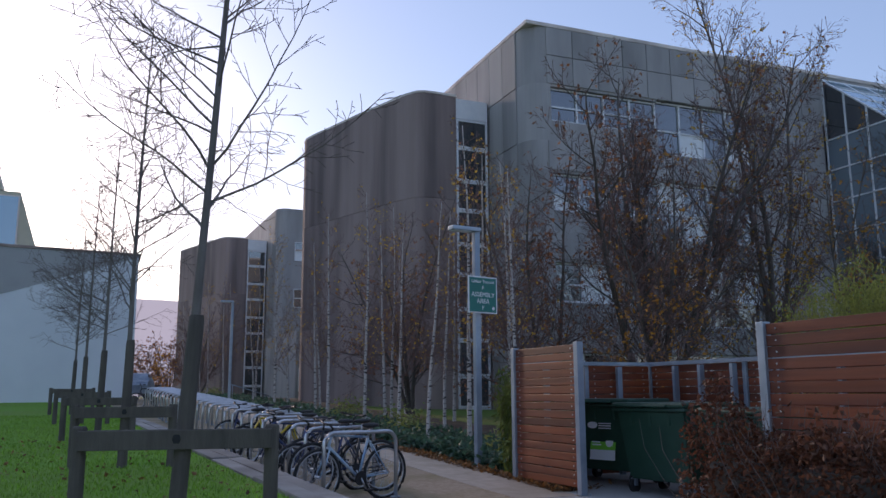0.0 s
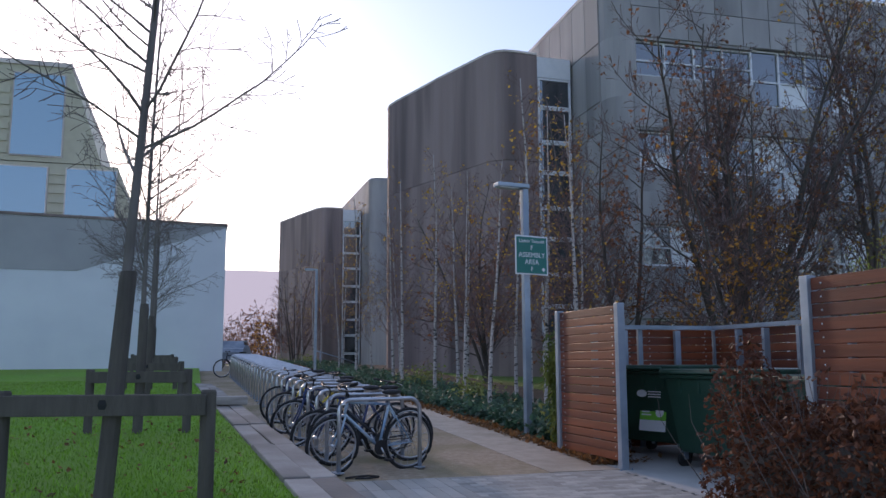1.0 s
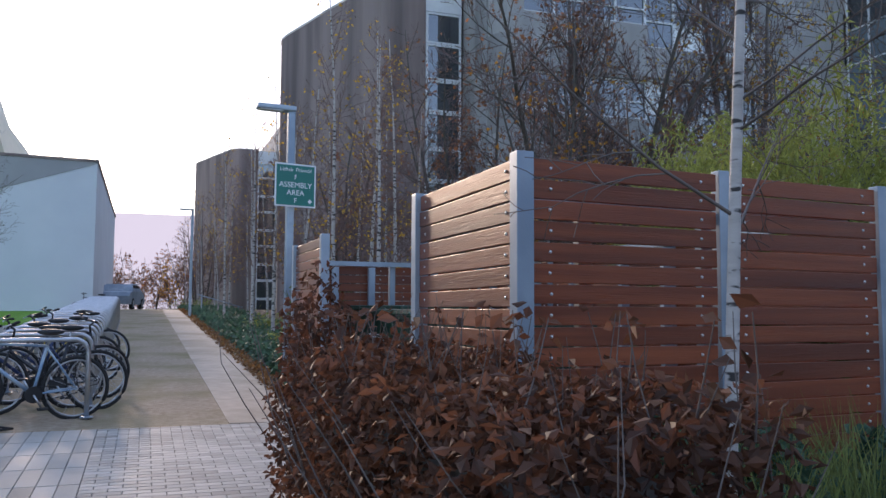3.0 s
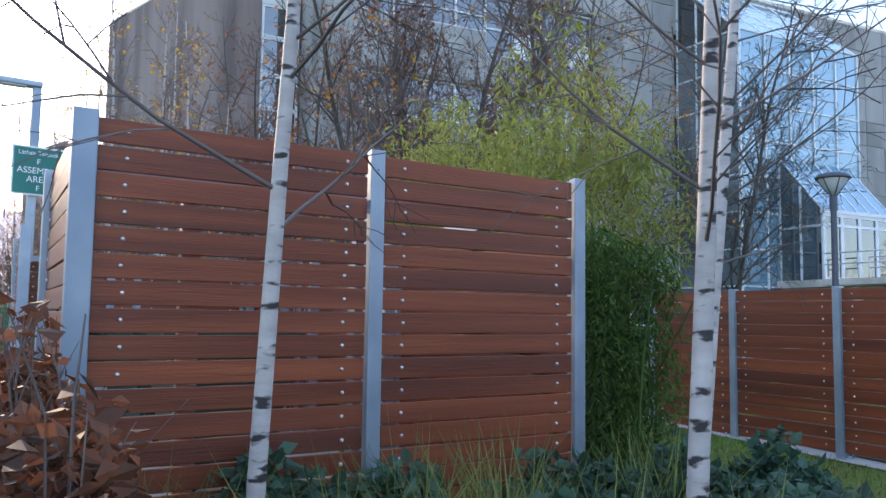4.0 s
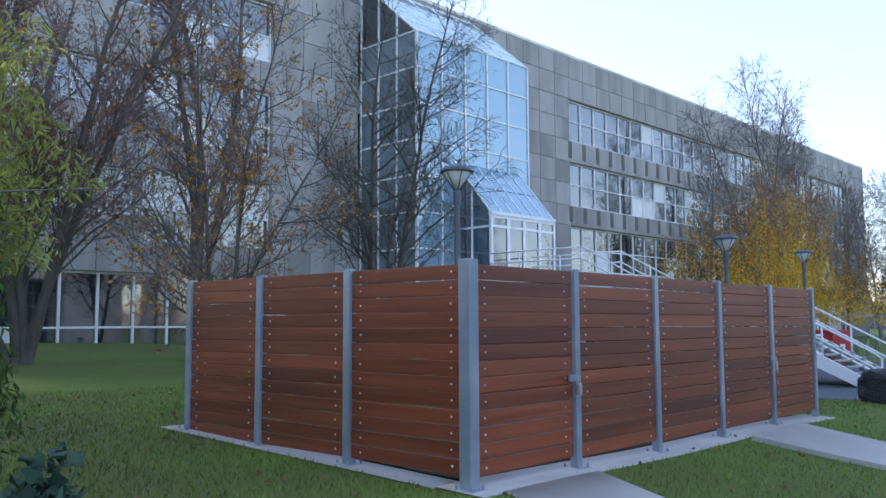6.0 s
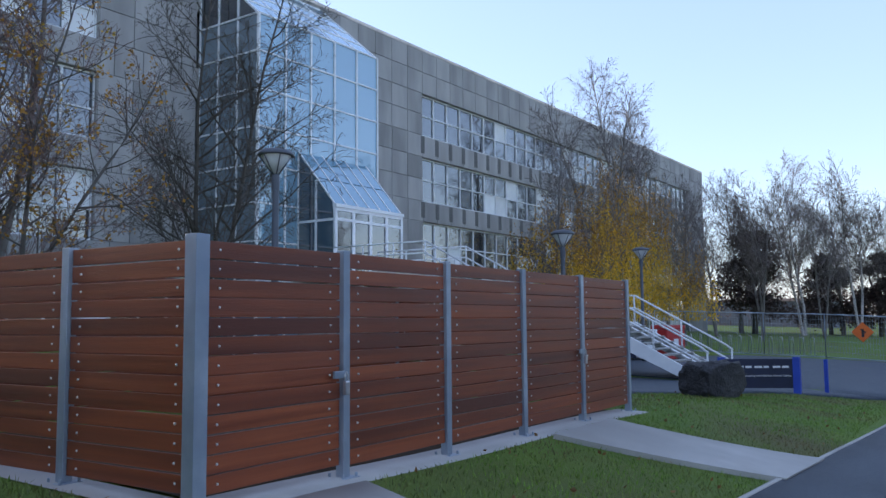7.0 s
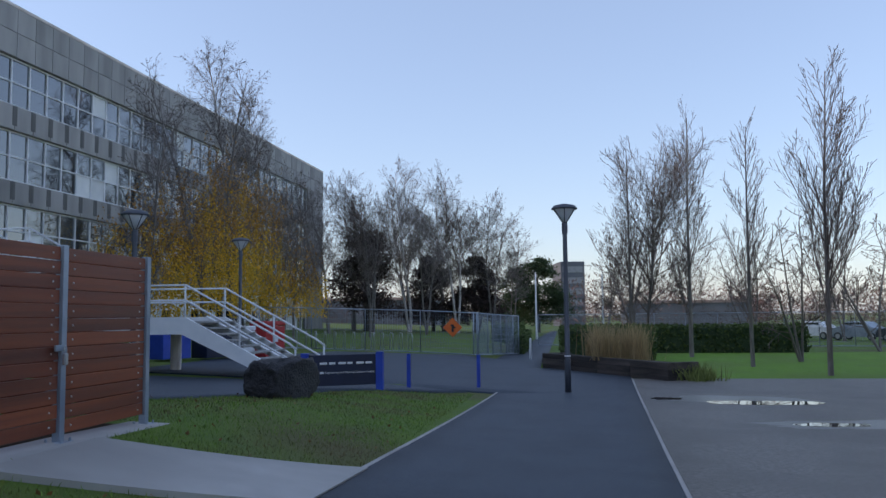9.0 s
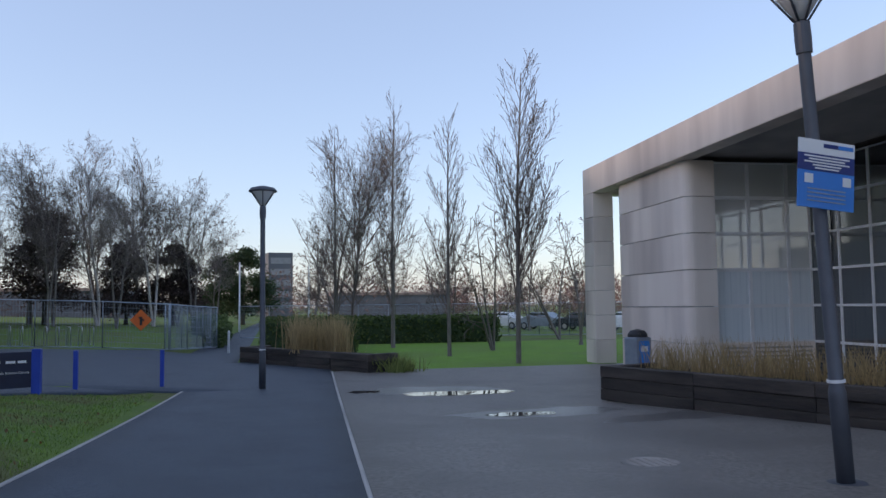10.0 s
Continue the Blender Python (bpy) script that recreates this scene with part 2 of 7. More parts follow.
def part(name, bm, material, parent=None, label="", smooth=False):
    """Links a bmesh as one mesh object under a thing or a part, in the parent's own space."""
    me = bpy.data.meshes.new(name)
    bm.to_mesh(me)
    bm.free()
    me.materials.append(material)
    if smooth:
        me.shade_smooth()
    ob = new(name, me)
    if parent is not None:
        ob.parent = parent
    if label:
        ob["label"] = label
    return ob


def mesh_part(name, verts, faces, material, parent=None, label="", smooth=False):
    me = bpy.data.meshes.new(name)
    me.from_pydata(verts, [], faces)
    me.materials.append(material)
    if smooth:
        me.shade_smooth()
    ob = new(name, me)
    if parent is not None:
        ob.parent = parent
    if label:
        ob["label"] = label
    return ob


def shared(name, me, parent, m, label=""):
    """Another object on a mesh that exists already."""
    ob = new(name, me)
    if parent is not None:
        ob.parent = parent
    ob.matrix_basis = m
    if label:
        ob["label"] = label
    return ob


def box(bm, x0, x1, y0, y1, z0, z1, bevel=0.0, m=None):
    c = Matrix.Translation(((x0 + x1) / 2, (y0 + y1) / 2, (z0 + z1) / 2)) @ Matrix.Diagonal((x1 - x0, y1 - y0, z1 - z0, 1))
    r = bmesh.ops.create_cube(bm, size=1, matrix=(m @ c) if m else c)
    if bevel:
        es = list({e for v in r["verts"] for e in v.link_edges})
        bmesh.ops.bevel(bm, geom=es, offset=bevel, segments=2, affect="EDGES", profile=0.6)
    return bm


def boxed(x0, x1, y0, y1, z0, z1, bevel=0.0):
    return box(bmesh.new(), x0, x1, y0, y1, z0, z1, bevel)


def box_mesh(name, sx, sy, sz, material, bevel=0.0):
    bm = boxed(-sx / 2, sx / 2, -sy / 2, sy / 2, -sz / 2, sz / 2, bevel)
    me = bpy.data.meshes.new(name)
    bm.to_mesh(me)
    bm.free()
    me.materials.append(material)
    return me


def tube_geo(verts, faces, pts, radii, sides=6, cap=True):
    """Adds a tapered tube along pts to the lists."""
    base = len(verts)
    up = Vector((0.31, 0.17, 0.93))
    n = len(pts)
    for i, (p, r) in enumerate(zip(pts, radii)):
        d = (Vector(pts[min(i + 1, n - 1)]) - Vector(pts[max(i - 1, 0)])).normalized()
        ref = up if abs(d.dot(up)) < 0.95 else Vector((1, 0, 0))
        u = d.cross(ref).normalized()
        w = d.cross(u)
        for k in range(sides):
            an = 2 * math.pi * k / sides
            q = Vector(p) + (u * math.cos(an) + w * math.sin(an)) * r
            verts.append((q.x, q.y, q.z))
    for i in range(n - 1):
        for k in range(sides):
            a0, a1 = base + i * sides + k, base + i * sides + (k + 1) % sides
            faces.append((a0, a1, a1 + sides, a0 + sides))
    if cap:
        faces.append(tuple(base + k for k in range(sides))[::-1])
        faces.append(tuple(base + (n - 1) * sides + k for k in range(sides)))


def tube(name, pts, r, material, parent=None, sides=10, label="", smooth=True):
    v, f = [], []
    radii = r if isinstance(r, (list, tuple)) else [r] * len(pts)
    tube_geo(v, f, pts, radii, sides)
    return mesh_part(name, v, f, material, parent, label, smooth)


def lathe(profile, sides=16, m=None):
    """A bmesh turned round z from (radius, height) pairs."""
    bm = bmesh.new()
    rings = []
    for r, z in profile:
        rings.append([bm.verts.new((m or Matrix()) @ Vector((r * math.cos(2 * math.pi * k / sides), r * math.sin(2 * math.pi * k / sides), z))) for k in range(sides)])
    for a0, b0 in zip(rings, rings[1:]):
        for k in range(sides):
            bm.faces.new((a0[k], a0[(k + 1) % sides], b0[(k + 1) % sides], b0[k]))
    bm.faces.new(rings[0][::-1])
    bm.faces.new(rings[-1])
    return bm


def extrude_plan(points, z0, z1):
    bm = bmesh.new()
    lo = [bm.verts.new((x, y, z0)) for x, y in points]
    hi = [bm.verts.new((x, y, z1)) for x, y in points]
    n = len(points)
    for i in range(n):
        bm.faces.new((lo[i], lo[(i + 1) % n], hi[(i + 1) % n], hi[i]))
    bm.faces.new(lo[::-1])
    bm.faces.new(hi)
    bmesh.ops.recalc_face_normals(bm, faces=bm.faces)
    return bm


# ---- ground ----
def smooth01(v):
    v = min(1.0, max(0.0, v))
    return v * v * (3 - 2 * v)


PROFILE = [(2.0, 0.15), (8.0, 0.0), (14.7, -0.32), (25.0, -0.6), (36.0, -0.8), (46.0, -0.85)]


def path_level(x):
    """Height of the footpath, which falls to the east."""
    if x <= PROFILE[0][0]:
        return PROFILE[0][1]
    for (xa, za), (xb, zb) in zip(PROFILE, PROFILE[1:]):
        if x < xb:
            return za + (zb - za) * (x - xa) / (xb - xa)
    return PROFILE[-1][1]


def gz(x, y):
    """Height of the ground: it falls to the east along the path and rises to the north."""
    lawn = 0.1 + 0.033 * max(0.0, min(y, 45.0)) - 0.8 * smooth01((x - 20) / 16) - 0.06 * smooth01((x - 14.5) / 3.5) * (1 - smooth01((x - 22) / 3))
    return path_level(x) + min(1.0, max(0.0, (y - 1.0) / 3.1)) ** (1 + 0.28 * smooth01((x - 13) / 4)) * (lawn - path_level(x))


def drape(name, xs, ys, lift, material, inside=None, thick=0.0, parent=None, rough=0.0):
    """A sheet that lies on the ground with some lift, over a grid, kept where inside(x, y) holds, with a skirt of some thickness."""
    v, f, ix = [], [], {}
    for i, x in enumerate(xs):
        for j, y in enumerate(ys):
            ix[i, j] = len(v)
            h = rough * (noise.noise(Vector((x * 0.8, y * 0.8, 0.3))) + 0.5 * noise.noise(Vector((x * 2.3, y * 2.3, 4)))) if rough else 0
            v.append((x, y, gz(x, y) + (lift(x, y) if callable(lift) else lift) + h))
    used = set()
    for i in range(len(xs) - 1):
        for j in range(len(ys) - 1):
            cx, cy = (xs[i] + xs[i + 1]) / 2, (ys[j] + ys[j + 1]) / 2
            if inside is None or inside(cx, cy):
                f.append((ix[i, j], ix[i + 1, j], ix[i + 1, j + 1], ix[i, j + 1]))
                used.add((i, j))
    if thick:
        n = len(v)
        v += [(x, y, z - thick) for x, y, z in v]
        for i, j in used:
            for (di, dj), (p, q) in zip(((0, -1), (1, 0), (0, 1), (-1, 0)), (((0, 0), (1, 0)), ((1, 0), (1, 1)), ((1, 1), (0, 1)), ((0, 1), (0, 0)))):
                if (i + di, j + dj) not in used:
                    a0, b0 = ix[i + p[0], j + p[1]], ix[i + q[0], j + q[1]]
                    f.append((a0, a0 + n, b0 + n, b0))
    return mesh_part(name, v, f, material, parent, smooth=False)


def steps(a0, b0, d):
    n = max(1, round((b0 - a0) / d))
    return [a0 + (b0 - a0) * i / n for i in range(n + 1)]


gx = [-2500, -900, -300, -120] + steps(-60, -6, 3) + steps(-6, 46, 0.5)[1:] + steps(46, 120, 2)[1:] + [180, 320, 900, 2500]
gy = [-2500, -900, -300, -120] + steps(-60, -8, 4) + steps(-8, 1.0, 1.0)[1:] + steps(1.0, 4.1, 0.31)[1:] + steps(4.1, 90, 1.3)[1:] + [130, 200, 320, 900, 2500]
ground = tagged(drape("ground", gx, gy, -0.03, M_GRASS_BASE), "mown green lawn and soil under the paths", "ground", kind="structure")


def plaza_edge(x):
    return -1.58 - 1.11 * (x - 22.5) / 18.5


def lawn_edge(x):
    return 1.9 - 0.58 * (x - 22) / 14 if x > 8 else 1.2 + 0.7 * smooth01((x - 2) / 6)


def strip(name, xs, low, high, lift, material, label, category, ny=6, thick=0.06):
    """A paved surface between two lines low(x) and high(x), laid on the ground."""
    v, f = [], []
    for x in xs:
        for j in range(ny + 1):
            y = low(x) + (high(x) - low(x)) * j / ny
            v.append((x, y, gz(x, y) + lift))
    n = ny + 1
    for i in range(len(xs) - 1):
        for j in range(ny):
            f.append((i * n + j, (i + 1) * n + j, (i + 1) * n + j + 1, i * n + j + 1))
    k = len(v)
    v += [(x, y, z - thick) for x, y, z in v]
    for i in range(len(xs) - 1):
        f.append((i * n, i * n + k, (i + 1) * n + k, (i + 1) * n))
        f.append((i * n + ny, (i + 1) * n + ny, (i + 1) * n + ny + k, i * n + ny + k))
    return tagged(mesh_part(name, v, f, material, smooth=True), label, category, kind="structure")


strip("asphalt_path", steps(-30, 36, 0.75), plaza_edge, lawn_edge, 0.012, M_ASPHALT, "dark damp asphalt footpath with a straight edge", "path")
strip("asphalt_yard", steps(36, 47.5, 0.7), plaza_edge, lambda x: min(13.0, 1.32 + (x - 36) * 9), 0.012, M_ASPHALT, "dark asphalt yard where the paths meet", "road", 24)
strip("asphalt_yard_end", steps(47.5, 53, 0.7), lambda x: 0.4, lambda x: 12.0 - 1.5 * (x - 47.5) / 5.5, 0.012, M_ASPHALT, "dark asphalt yard beside the bicycle stands", "road", 16)
strip("side_road", steps(24, 36, 0.8), lambda x: 6.2 - 0.12 * (x - 24) - 2.6 * smooth01((x - 33) / 3), lambda x: 13.0, 0.010, M_ASPHALT, "dark asphalt road behind the blue posts", "road", 10)
strip("far_path", steps(53, 130, 2.5), lambda x: 0.25 - 0.008 * (x - 53), lambda x: 2.6 - 0.028 * (x - 53), 0.012, M_ASPHALT, "asphalt path leading away between hedges", "path", 3)
strip("plaza", steps(-30, 41.6, 0.8), lambda x: -60.0, lambda x: plaza_edge(x) - 0.05, 0.006, M_PLAZA, "worn grey tarmac forecourt with shallow puddles", "forecourt", 30)
strip("edging_kerb", steps(-30, 41.6, 0.8), lambda x: plaza_edge(x) - 0.05, plaza_edge, 0.016, M_SLABC, "thin pale edging kerb beside the footpath", "kerb", 1)
strip("lawn_kerb", steps(8, 36, 0.8), lawn_edge, lambda x: lawn_edge(x) + 0.05, 0.020, M_SLABC, "thin pale edging kerb beside the lawn", "kerb", 1)
strip("fence_footing", steps(14.25, 22.4, 0.6), lambda x: 4.12, lambda x: 4.60, -0.018, M_SLABC, "narrow concrete footing under the timber enclosure", "footing", 2)
strip("side_footing", steps(14.2, 14.55, 0.3), lambda x: 4.60, lambda x: 8.8, -0.018, M_SLABC, "narrow concrete footing under the timber enclosure", "footing", 6)
v_, f_ = [], []
for i_, t_ in enumerate(steps(0, 1, 0.08)):
    for j_ in range(4):
        q_ = j_ / 3
        x_, y_ = (19.1 + 1.7 * q_) * (1 - t_) + (20.55 + 2.05 * q_) * t_, 4.05 * (1 - t_) + (1.93 - 0.08 * q_) * t_
        v_.append((x_, y_, gz(x_, y_) - 0.028))
for i_ in range(len(v_) // 4 - 1):
    for j_ in range(3):
        f_.append((i_ * 4 + j_, i_ * 4 + j_ + 1, i_ * 4 + j_ + 5, i_ * 4 + j_ + 4))
slab = tagged(mesh_part("concrete_ramp", v_, f_, M_SLABC), "pale concrete slab from the enclosure door to the path", "path", kind="structure")
sld = slab.modifiers.new("thickness", "SOLIDIFY")
sld.thickness, sld.offset = 0.06, -1
# Floor in dark soil colour, so the shaded inside reads dark under the boards.
strip("enclosure_floor", steps(14.6, 22.1, 0.75), lambda x: 4.61, lambda x: 8.4, -0.016, M_SOIL, "floor painted dark for the shaded inside of the enclosure", "floor", 8)
slab2 = strip("door_slab", steps(14.5, 15.88, 0.4), lambda x: 2.4 + 0.1 * (x - 14.6), lambda x: 4.12, -0.014, M_SLABC, "concrete slab before the enclosure door", "path", 3)


def lawn_level(y):
    return 0.80 + 0.022 * (y - 6)


def edging_line(y):
    """Where the joint between the two top sleepers runs."""
    return 2.70 - 0.040 * (y - 6)


def lawn_lift(x, y):
    """The tree lawn is nearly level and stands above the rising gravel where the timber edging holds it."""
    return max(0.03, lawn_level(y) - gz(x, y)) * smooth01((y - 1.6) / 2.0)


tagged(drape("tree_lawn", steps(-40, -6, 2) + steps(-6, 1.0, 0.5)[1:] + steps(1.0, 3.0, 0.1)[1:], steps(2.0, 38.6, 0.6), lawn_lift, M_GRASS_LAWN, lambda x, y: x < edging_line(max(5.0, min(y, 22.0))) - 0.05, 0.3), "mown lawn held by weathered timber edging", "lawn", kind="structure")
tagged(drape("far_lawn", steps(41.7, 61, 1.5), steps(-40, -3.0, 1.5), -0.012, M_GRASS_FAR, lambda x, y: y < -3.0 + max(0.0, (x - 47) * 0.25)), "bright mown lawn under the upright trees", "lawn", kind="structure")
tagged(drape("gravel_path", steps(1.9, 6.0, 0.26), steps(9.2, 70, 0.4), 0.0, M_GRAVEL, None, 0.05, rough=0.006), "brown gravel beside the bicycle racks", "path", kind="structure")
tagged(drape("worn_path", steps(6.0, 6.95, 0.3), steps(9.2, 70, 0.4), 0.008, M_WORN, None, 0.05, rough=0.004), "pale worn footpath along the birch trees", "path", kind="structure")
tagged(drape("bin_yard", steps(6.95, 9.7, 0.4), steps(4.2, 11.1, 0.4), 0.0, M_SLABC, None, 0.05), "concrete floor of the bin store", "floor", kind="structure")
tagged(drape("paving_bed", steps(2.6, 6.95, 0.4), steps(1.4, 9.2, 0.4), -0.012, M_SOIL, None, 0.05), "sandy bed of the paved crossing", "pavement", kind="structure")
tagged(drape("planting_bed", steps(6.9, 13.0, 0.4), steps(1.9, 6.4, 0.4), 0.01, M_SOIL, lambda x, y: (y < 4.0 or x > 9.8) and x < 11.6 - 0.6 * (y < 3), 0.0, rough=0.04), "dark earth bed with ground cover plants", "bed", kind="structure")
tagged(drape("shrub_bed", steps(7.0, 12.0, 0.5), steps(11.2, 66, 0.6), 0.01, M_SOIL, None, 0.0, rough=0.05), "earth bed under the birch trees with fallen leaves", "bed", kind="structure")


# ---- far hills ----
def far_hills():
    """A low pale ridge beyond the gravel path, its haze put in as emission."""
    m = bpy.data.materials.new("hill_haze_glow")
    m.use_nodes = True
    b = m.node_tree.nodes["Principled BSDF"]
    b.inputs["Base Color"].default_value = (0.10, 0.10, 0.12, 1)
    # Faint lilac emission stands in for haze in front of the ridge.
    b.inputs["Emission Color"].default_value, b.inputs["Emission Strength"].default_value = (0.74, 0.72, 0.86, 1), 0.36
    v, f = [], []
    xs = steps(-700, 800, 30)
    for x in xs:
        h = 100 - 0.012 * abs(x - 40) + 3 * noise.noise(Vector((x * 0.01, 3, 1)))
        v += [(x, 900, -3), (x, 900, h), (x, 1300, -3)]
    for i in range(len(xs) - 1):
        a0 = 3 * i
        f += [(a0, a0 + 3, a0 + 4, a0 + 1), (a0 + 1, a0 + 4, a0 + 5, a0 + 2)]
    tagged(mesh_part("backdrop", v, f, m), "pale lilac hills with haze put in as glow", "hills", kind="structure")


far_hills()


# ---- concrete building ----
FY, TOP = 28.6, 17.6
TILT = Matrix.Translation((17.6, 28.6, 0)) @ Matrix.Rotation(radians(-2.07), 4, "Z") @ Matrix.Translation((-17.6, -28.6, 0))
bld = thing("concrete_building", "four-storey grey precast concrete building with ribbon windows", "building", (0, 0, 0))
bld.matrix_world = TILT
X0, X1, XE = 17.6, 41.9, 103.0
STRIPS = [(12.45, 15.0), (8.5, 11.15), (4.6, 7.3)]     # sill and head of the three upper window bands
LOW = (-0.15, 3.4)


def rounded_shell(name, x0, x1, y0, y1, z0, z1, r, material, parent):
    pts = []
    for k in range(7):
        an = math.pi + math.pi / 2 * k / 6
        pts.append((x0 + r + r * math.cos(an), y0 + r + r * math.sin(an)))
    pts += [(x1, y0), (x1, y1), (x0, y1)]
    return part(name, extrude_plan(pts, z0, z1), material, parent)


def wall_bands(parent):
    """The solid bands of the facade between the window bands, with a grey block inside for the unlit rooms."""
    part("core", boxed(X0 + 0.5, XE - 0.3, FY + 0.55, FY + 17, -1, TOP - 0.3), M_FRAME_DK, parent, "solid grey block in place of the unlit rooms")
    edges = [(-1.0, LOW[0]), (LOW[1], STRIPS[2][0]), (STRIPS[2][1], STRIPS[1][0]), (STRIPS[1][1], STRIPS[0][0]), (STRIPS[0][1], TOP)]
    for z0, z1 in edges:
        rounded_shell("wall_band", X0, XE, FY, FY + 18, z0, z1, 0.9, M_CONC, parent)
    # solid wall lengths between the bands of glass
    for xa, xb in ((X0, 18.7), (29.6, 34.2), (41.9, 50.6)):
        for z0, z1 in STRIPS + [LOW]:
            if xa == X0:
                rounded_shell("wall_pier", X0, xb, FY, FY + 18, z0, z1, 0.9, M_CONC, parent)
            elif not (z0 == LOW[0] and xa < 30):
                part("wall_pier", boxed(xa, xb, FY, FY + 0.6, z0, z1), M_CONC, parent)


wall_bands(bld)
part("parapet", boxed(X0 - 0.06, XE + 0.05, FY - 0.06, FY + 18, TOP, TOP + 0.18, 0.03), M_CONC_PALE, bld, "pale coping along the roofline")


def window_band(x0, x1, z0, z1, y, parent, step=1.45, transom=0.5, blinds=0.2, seed=1):
    """A band of windows: each window is a part with its frame, mullion, transom and panes."""
    rng = random.Random(seed)
    n = max(1, round((x1 - x0) / step))
    w = (x1 - x0) / n
    h = z1 - z0
    fb = bmesh.new()
    t = 0.045
    box(fb, 0, w, -0.06, 0.10, 0, t * 1.6), box(fb, 0, w, -0.06, 0.10, h - t * 1.6, h)
    box(fb, 0, t, -0.06, 0.10, t * 1.6, h - t * 1.6), box(fb, w - t, w, -0.06, 0.10, t * 1.6, h - t * 1.6)
    box(fb, t, w - t, -0.05, 0.09, h * transom - t * .8, h * transom + t * .8)
    fme = bpy.data.meshes.new("frame")
    fb.to_mesh(fme), fb.free()
    fme.materials.append(M_FRAME)
    panes = {}
    for key, m_ in (("glass", M_GLASS), ("blind", M_BLIND)):
        for lo, hi, nm in ((t * 1.6, h * transom - t * .8, "lower"), (h * transom + t * .8, h - t * 1.6, "upper")):
            pb = boxed(t, w - t, 0.02, 0.035, lo, hi)
            me = bpy.data.meshes.new("pane")
            pb.to_mesh(me), pb.free()
            me.materials.append(m_)
            panes[key, nm] = me
    for i in range(n):
        win = shared("window", fme, parent, Matrix.Translation((x0 + i * w, y, z0)))
        for nm in ("lower", "upper"):
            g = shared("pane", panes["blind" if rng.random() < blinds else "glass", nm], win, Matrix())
            g.visible_shadow = True


for k, (z0, z1) in enumerate(STRIPS):
    window_band(18.7, 24.2, z0 + 0.92, z1 - 0.12, FY + 0.22, bld, 1.36, 0.45, 0.25, k)
    part("wall_pier", boxed(18.7, 24.2, FY, FY + 0.6, z1 - 0.1, z1), M_CONC, bld)
    part("wall_pier", boxed(18.7, 24.2, FY, FY + 0.6, z0, z0 + 0.9), M_CONC, bld)
    window_band(24.2, 29.6, z0 + 0.02, z1 - 0.02, FY + 0.22, bld, 1.36, 0.45, 0.25, 40 + k)
    window_band(50.6, 98.0, z0 + 0.02, z1 - 0.02, FY + 0.22, bld, 1.45, 0.5, 0.10, 10 + k)
window_band(18.7, 34.4, LOW[0], LOW[1], FY + 0.22, bld, 1.36, 0.45, 0.04, 31)
window_band(50.6, 98.0, LOW[0], LOW[1], FY + 0.22, bld, 1.45, 0.6, 0.2, 32)
for z0, z1 in STRIPS + [LOW]:
    part("wall_pier", boxed(98.0, XE, FY, FY + 0.6, z0, z1), M_CONC, bld)

# panels proud of the wall, with open joints between them
pan_me = {}


def panel_row(x0, x1, z0, z1, step, y=FY, seed=0):
    n = max(1, round((x1 - x0) / step))
    w = (x1 - x0) / n
    key = (round(w, 3), round(z1 - z0, 3))
    if key not in pan_me:
        pan_me[key] = box_mesh("panel", w - 0.035, 0.07, z1 - z0 - 0.035, M_CONC, 0.012)
    for i in range(n):
        shared("concrete_panel", pan_me[key], bld, Matrix.Translation((x0 + (i + 0.5) * w, y - 0.02, (z0 + z1) / 2)))


for z0, z1, rows_ in ((3.4, 4.6, 1), (7.3, 8.5, 1), (11.15, 12.45, 1), (15.0, 17.6, 2)):
    for r_ in range(rows_):
        h_ = (z1 - z0) / rows_
        panel_row(18.5, 34.2, z0 + r_ * h_, z0 + (r_ + 1) * h_, 1.36)
        panel_row(41.9, 103.0, z0 + r_ * h_, z0 + (r_ + 1) * h_, 1.45)
for z0, z1 in [LOW] + STRIPS[::-1]:
    for r_ in range(2):
        h_ = (z1 - z0) / 2
        panel_row(41.9, 50.6, z0 + r_ * h_, z0 + (r_ + 1) * h_, 1.43)
        panel_row(29.6, 34.2, z0 + r_ * h_, z0 + (r_ + 1) * h_, 1.53) if z0 > 0 else None
# narrow dark stain streaks, thin slabs on the bands under the windows
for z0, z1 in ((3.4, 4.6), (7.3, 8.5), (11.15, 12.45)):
    rec = box_mesh("stain_slab", 0.36, 0.02, z1 - z0 - 0.25, M_STAIN, 0.008)
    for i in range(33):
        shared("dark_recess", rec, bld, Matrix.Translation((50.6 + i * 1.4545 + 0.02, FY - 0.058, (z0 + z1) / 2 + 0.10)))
# panels of the west side
side_me = box_mesh("panel", 0.07, 1.36 - 0.035, 1.0, M_CONC, 0.012)
for r_, (z0, z1) in enumerate([(-0.2, 3.4), (3.4, 4.6), (4.6, 7.3), (7.3, 8.5), (8.5, 11.15), (11.15, 12.45), (12.45, 15.0), (15.0, 17.6)]):
    for i in range(7):
        shared("concrete_panel", side_me, bld, Matrix.LocRotScale((X0 - 0.02, FY + 1.05 + (i + 0.5) * 1.36, (z0 + z1) / 2), None, (1, 1, z1 - z0 - 0.035)))


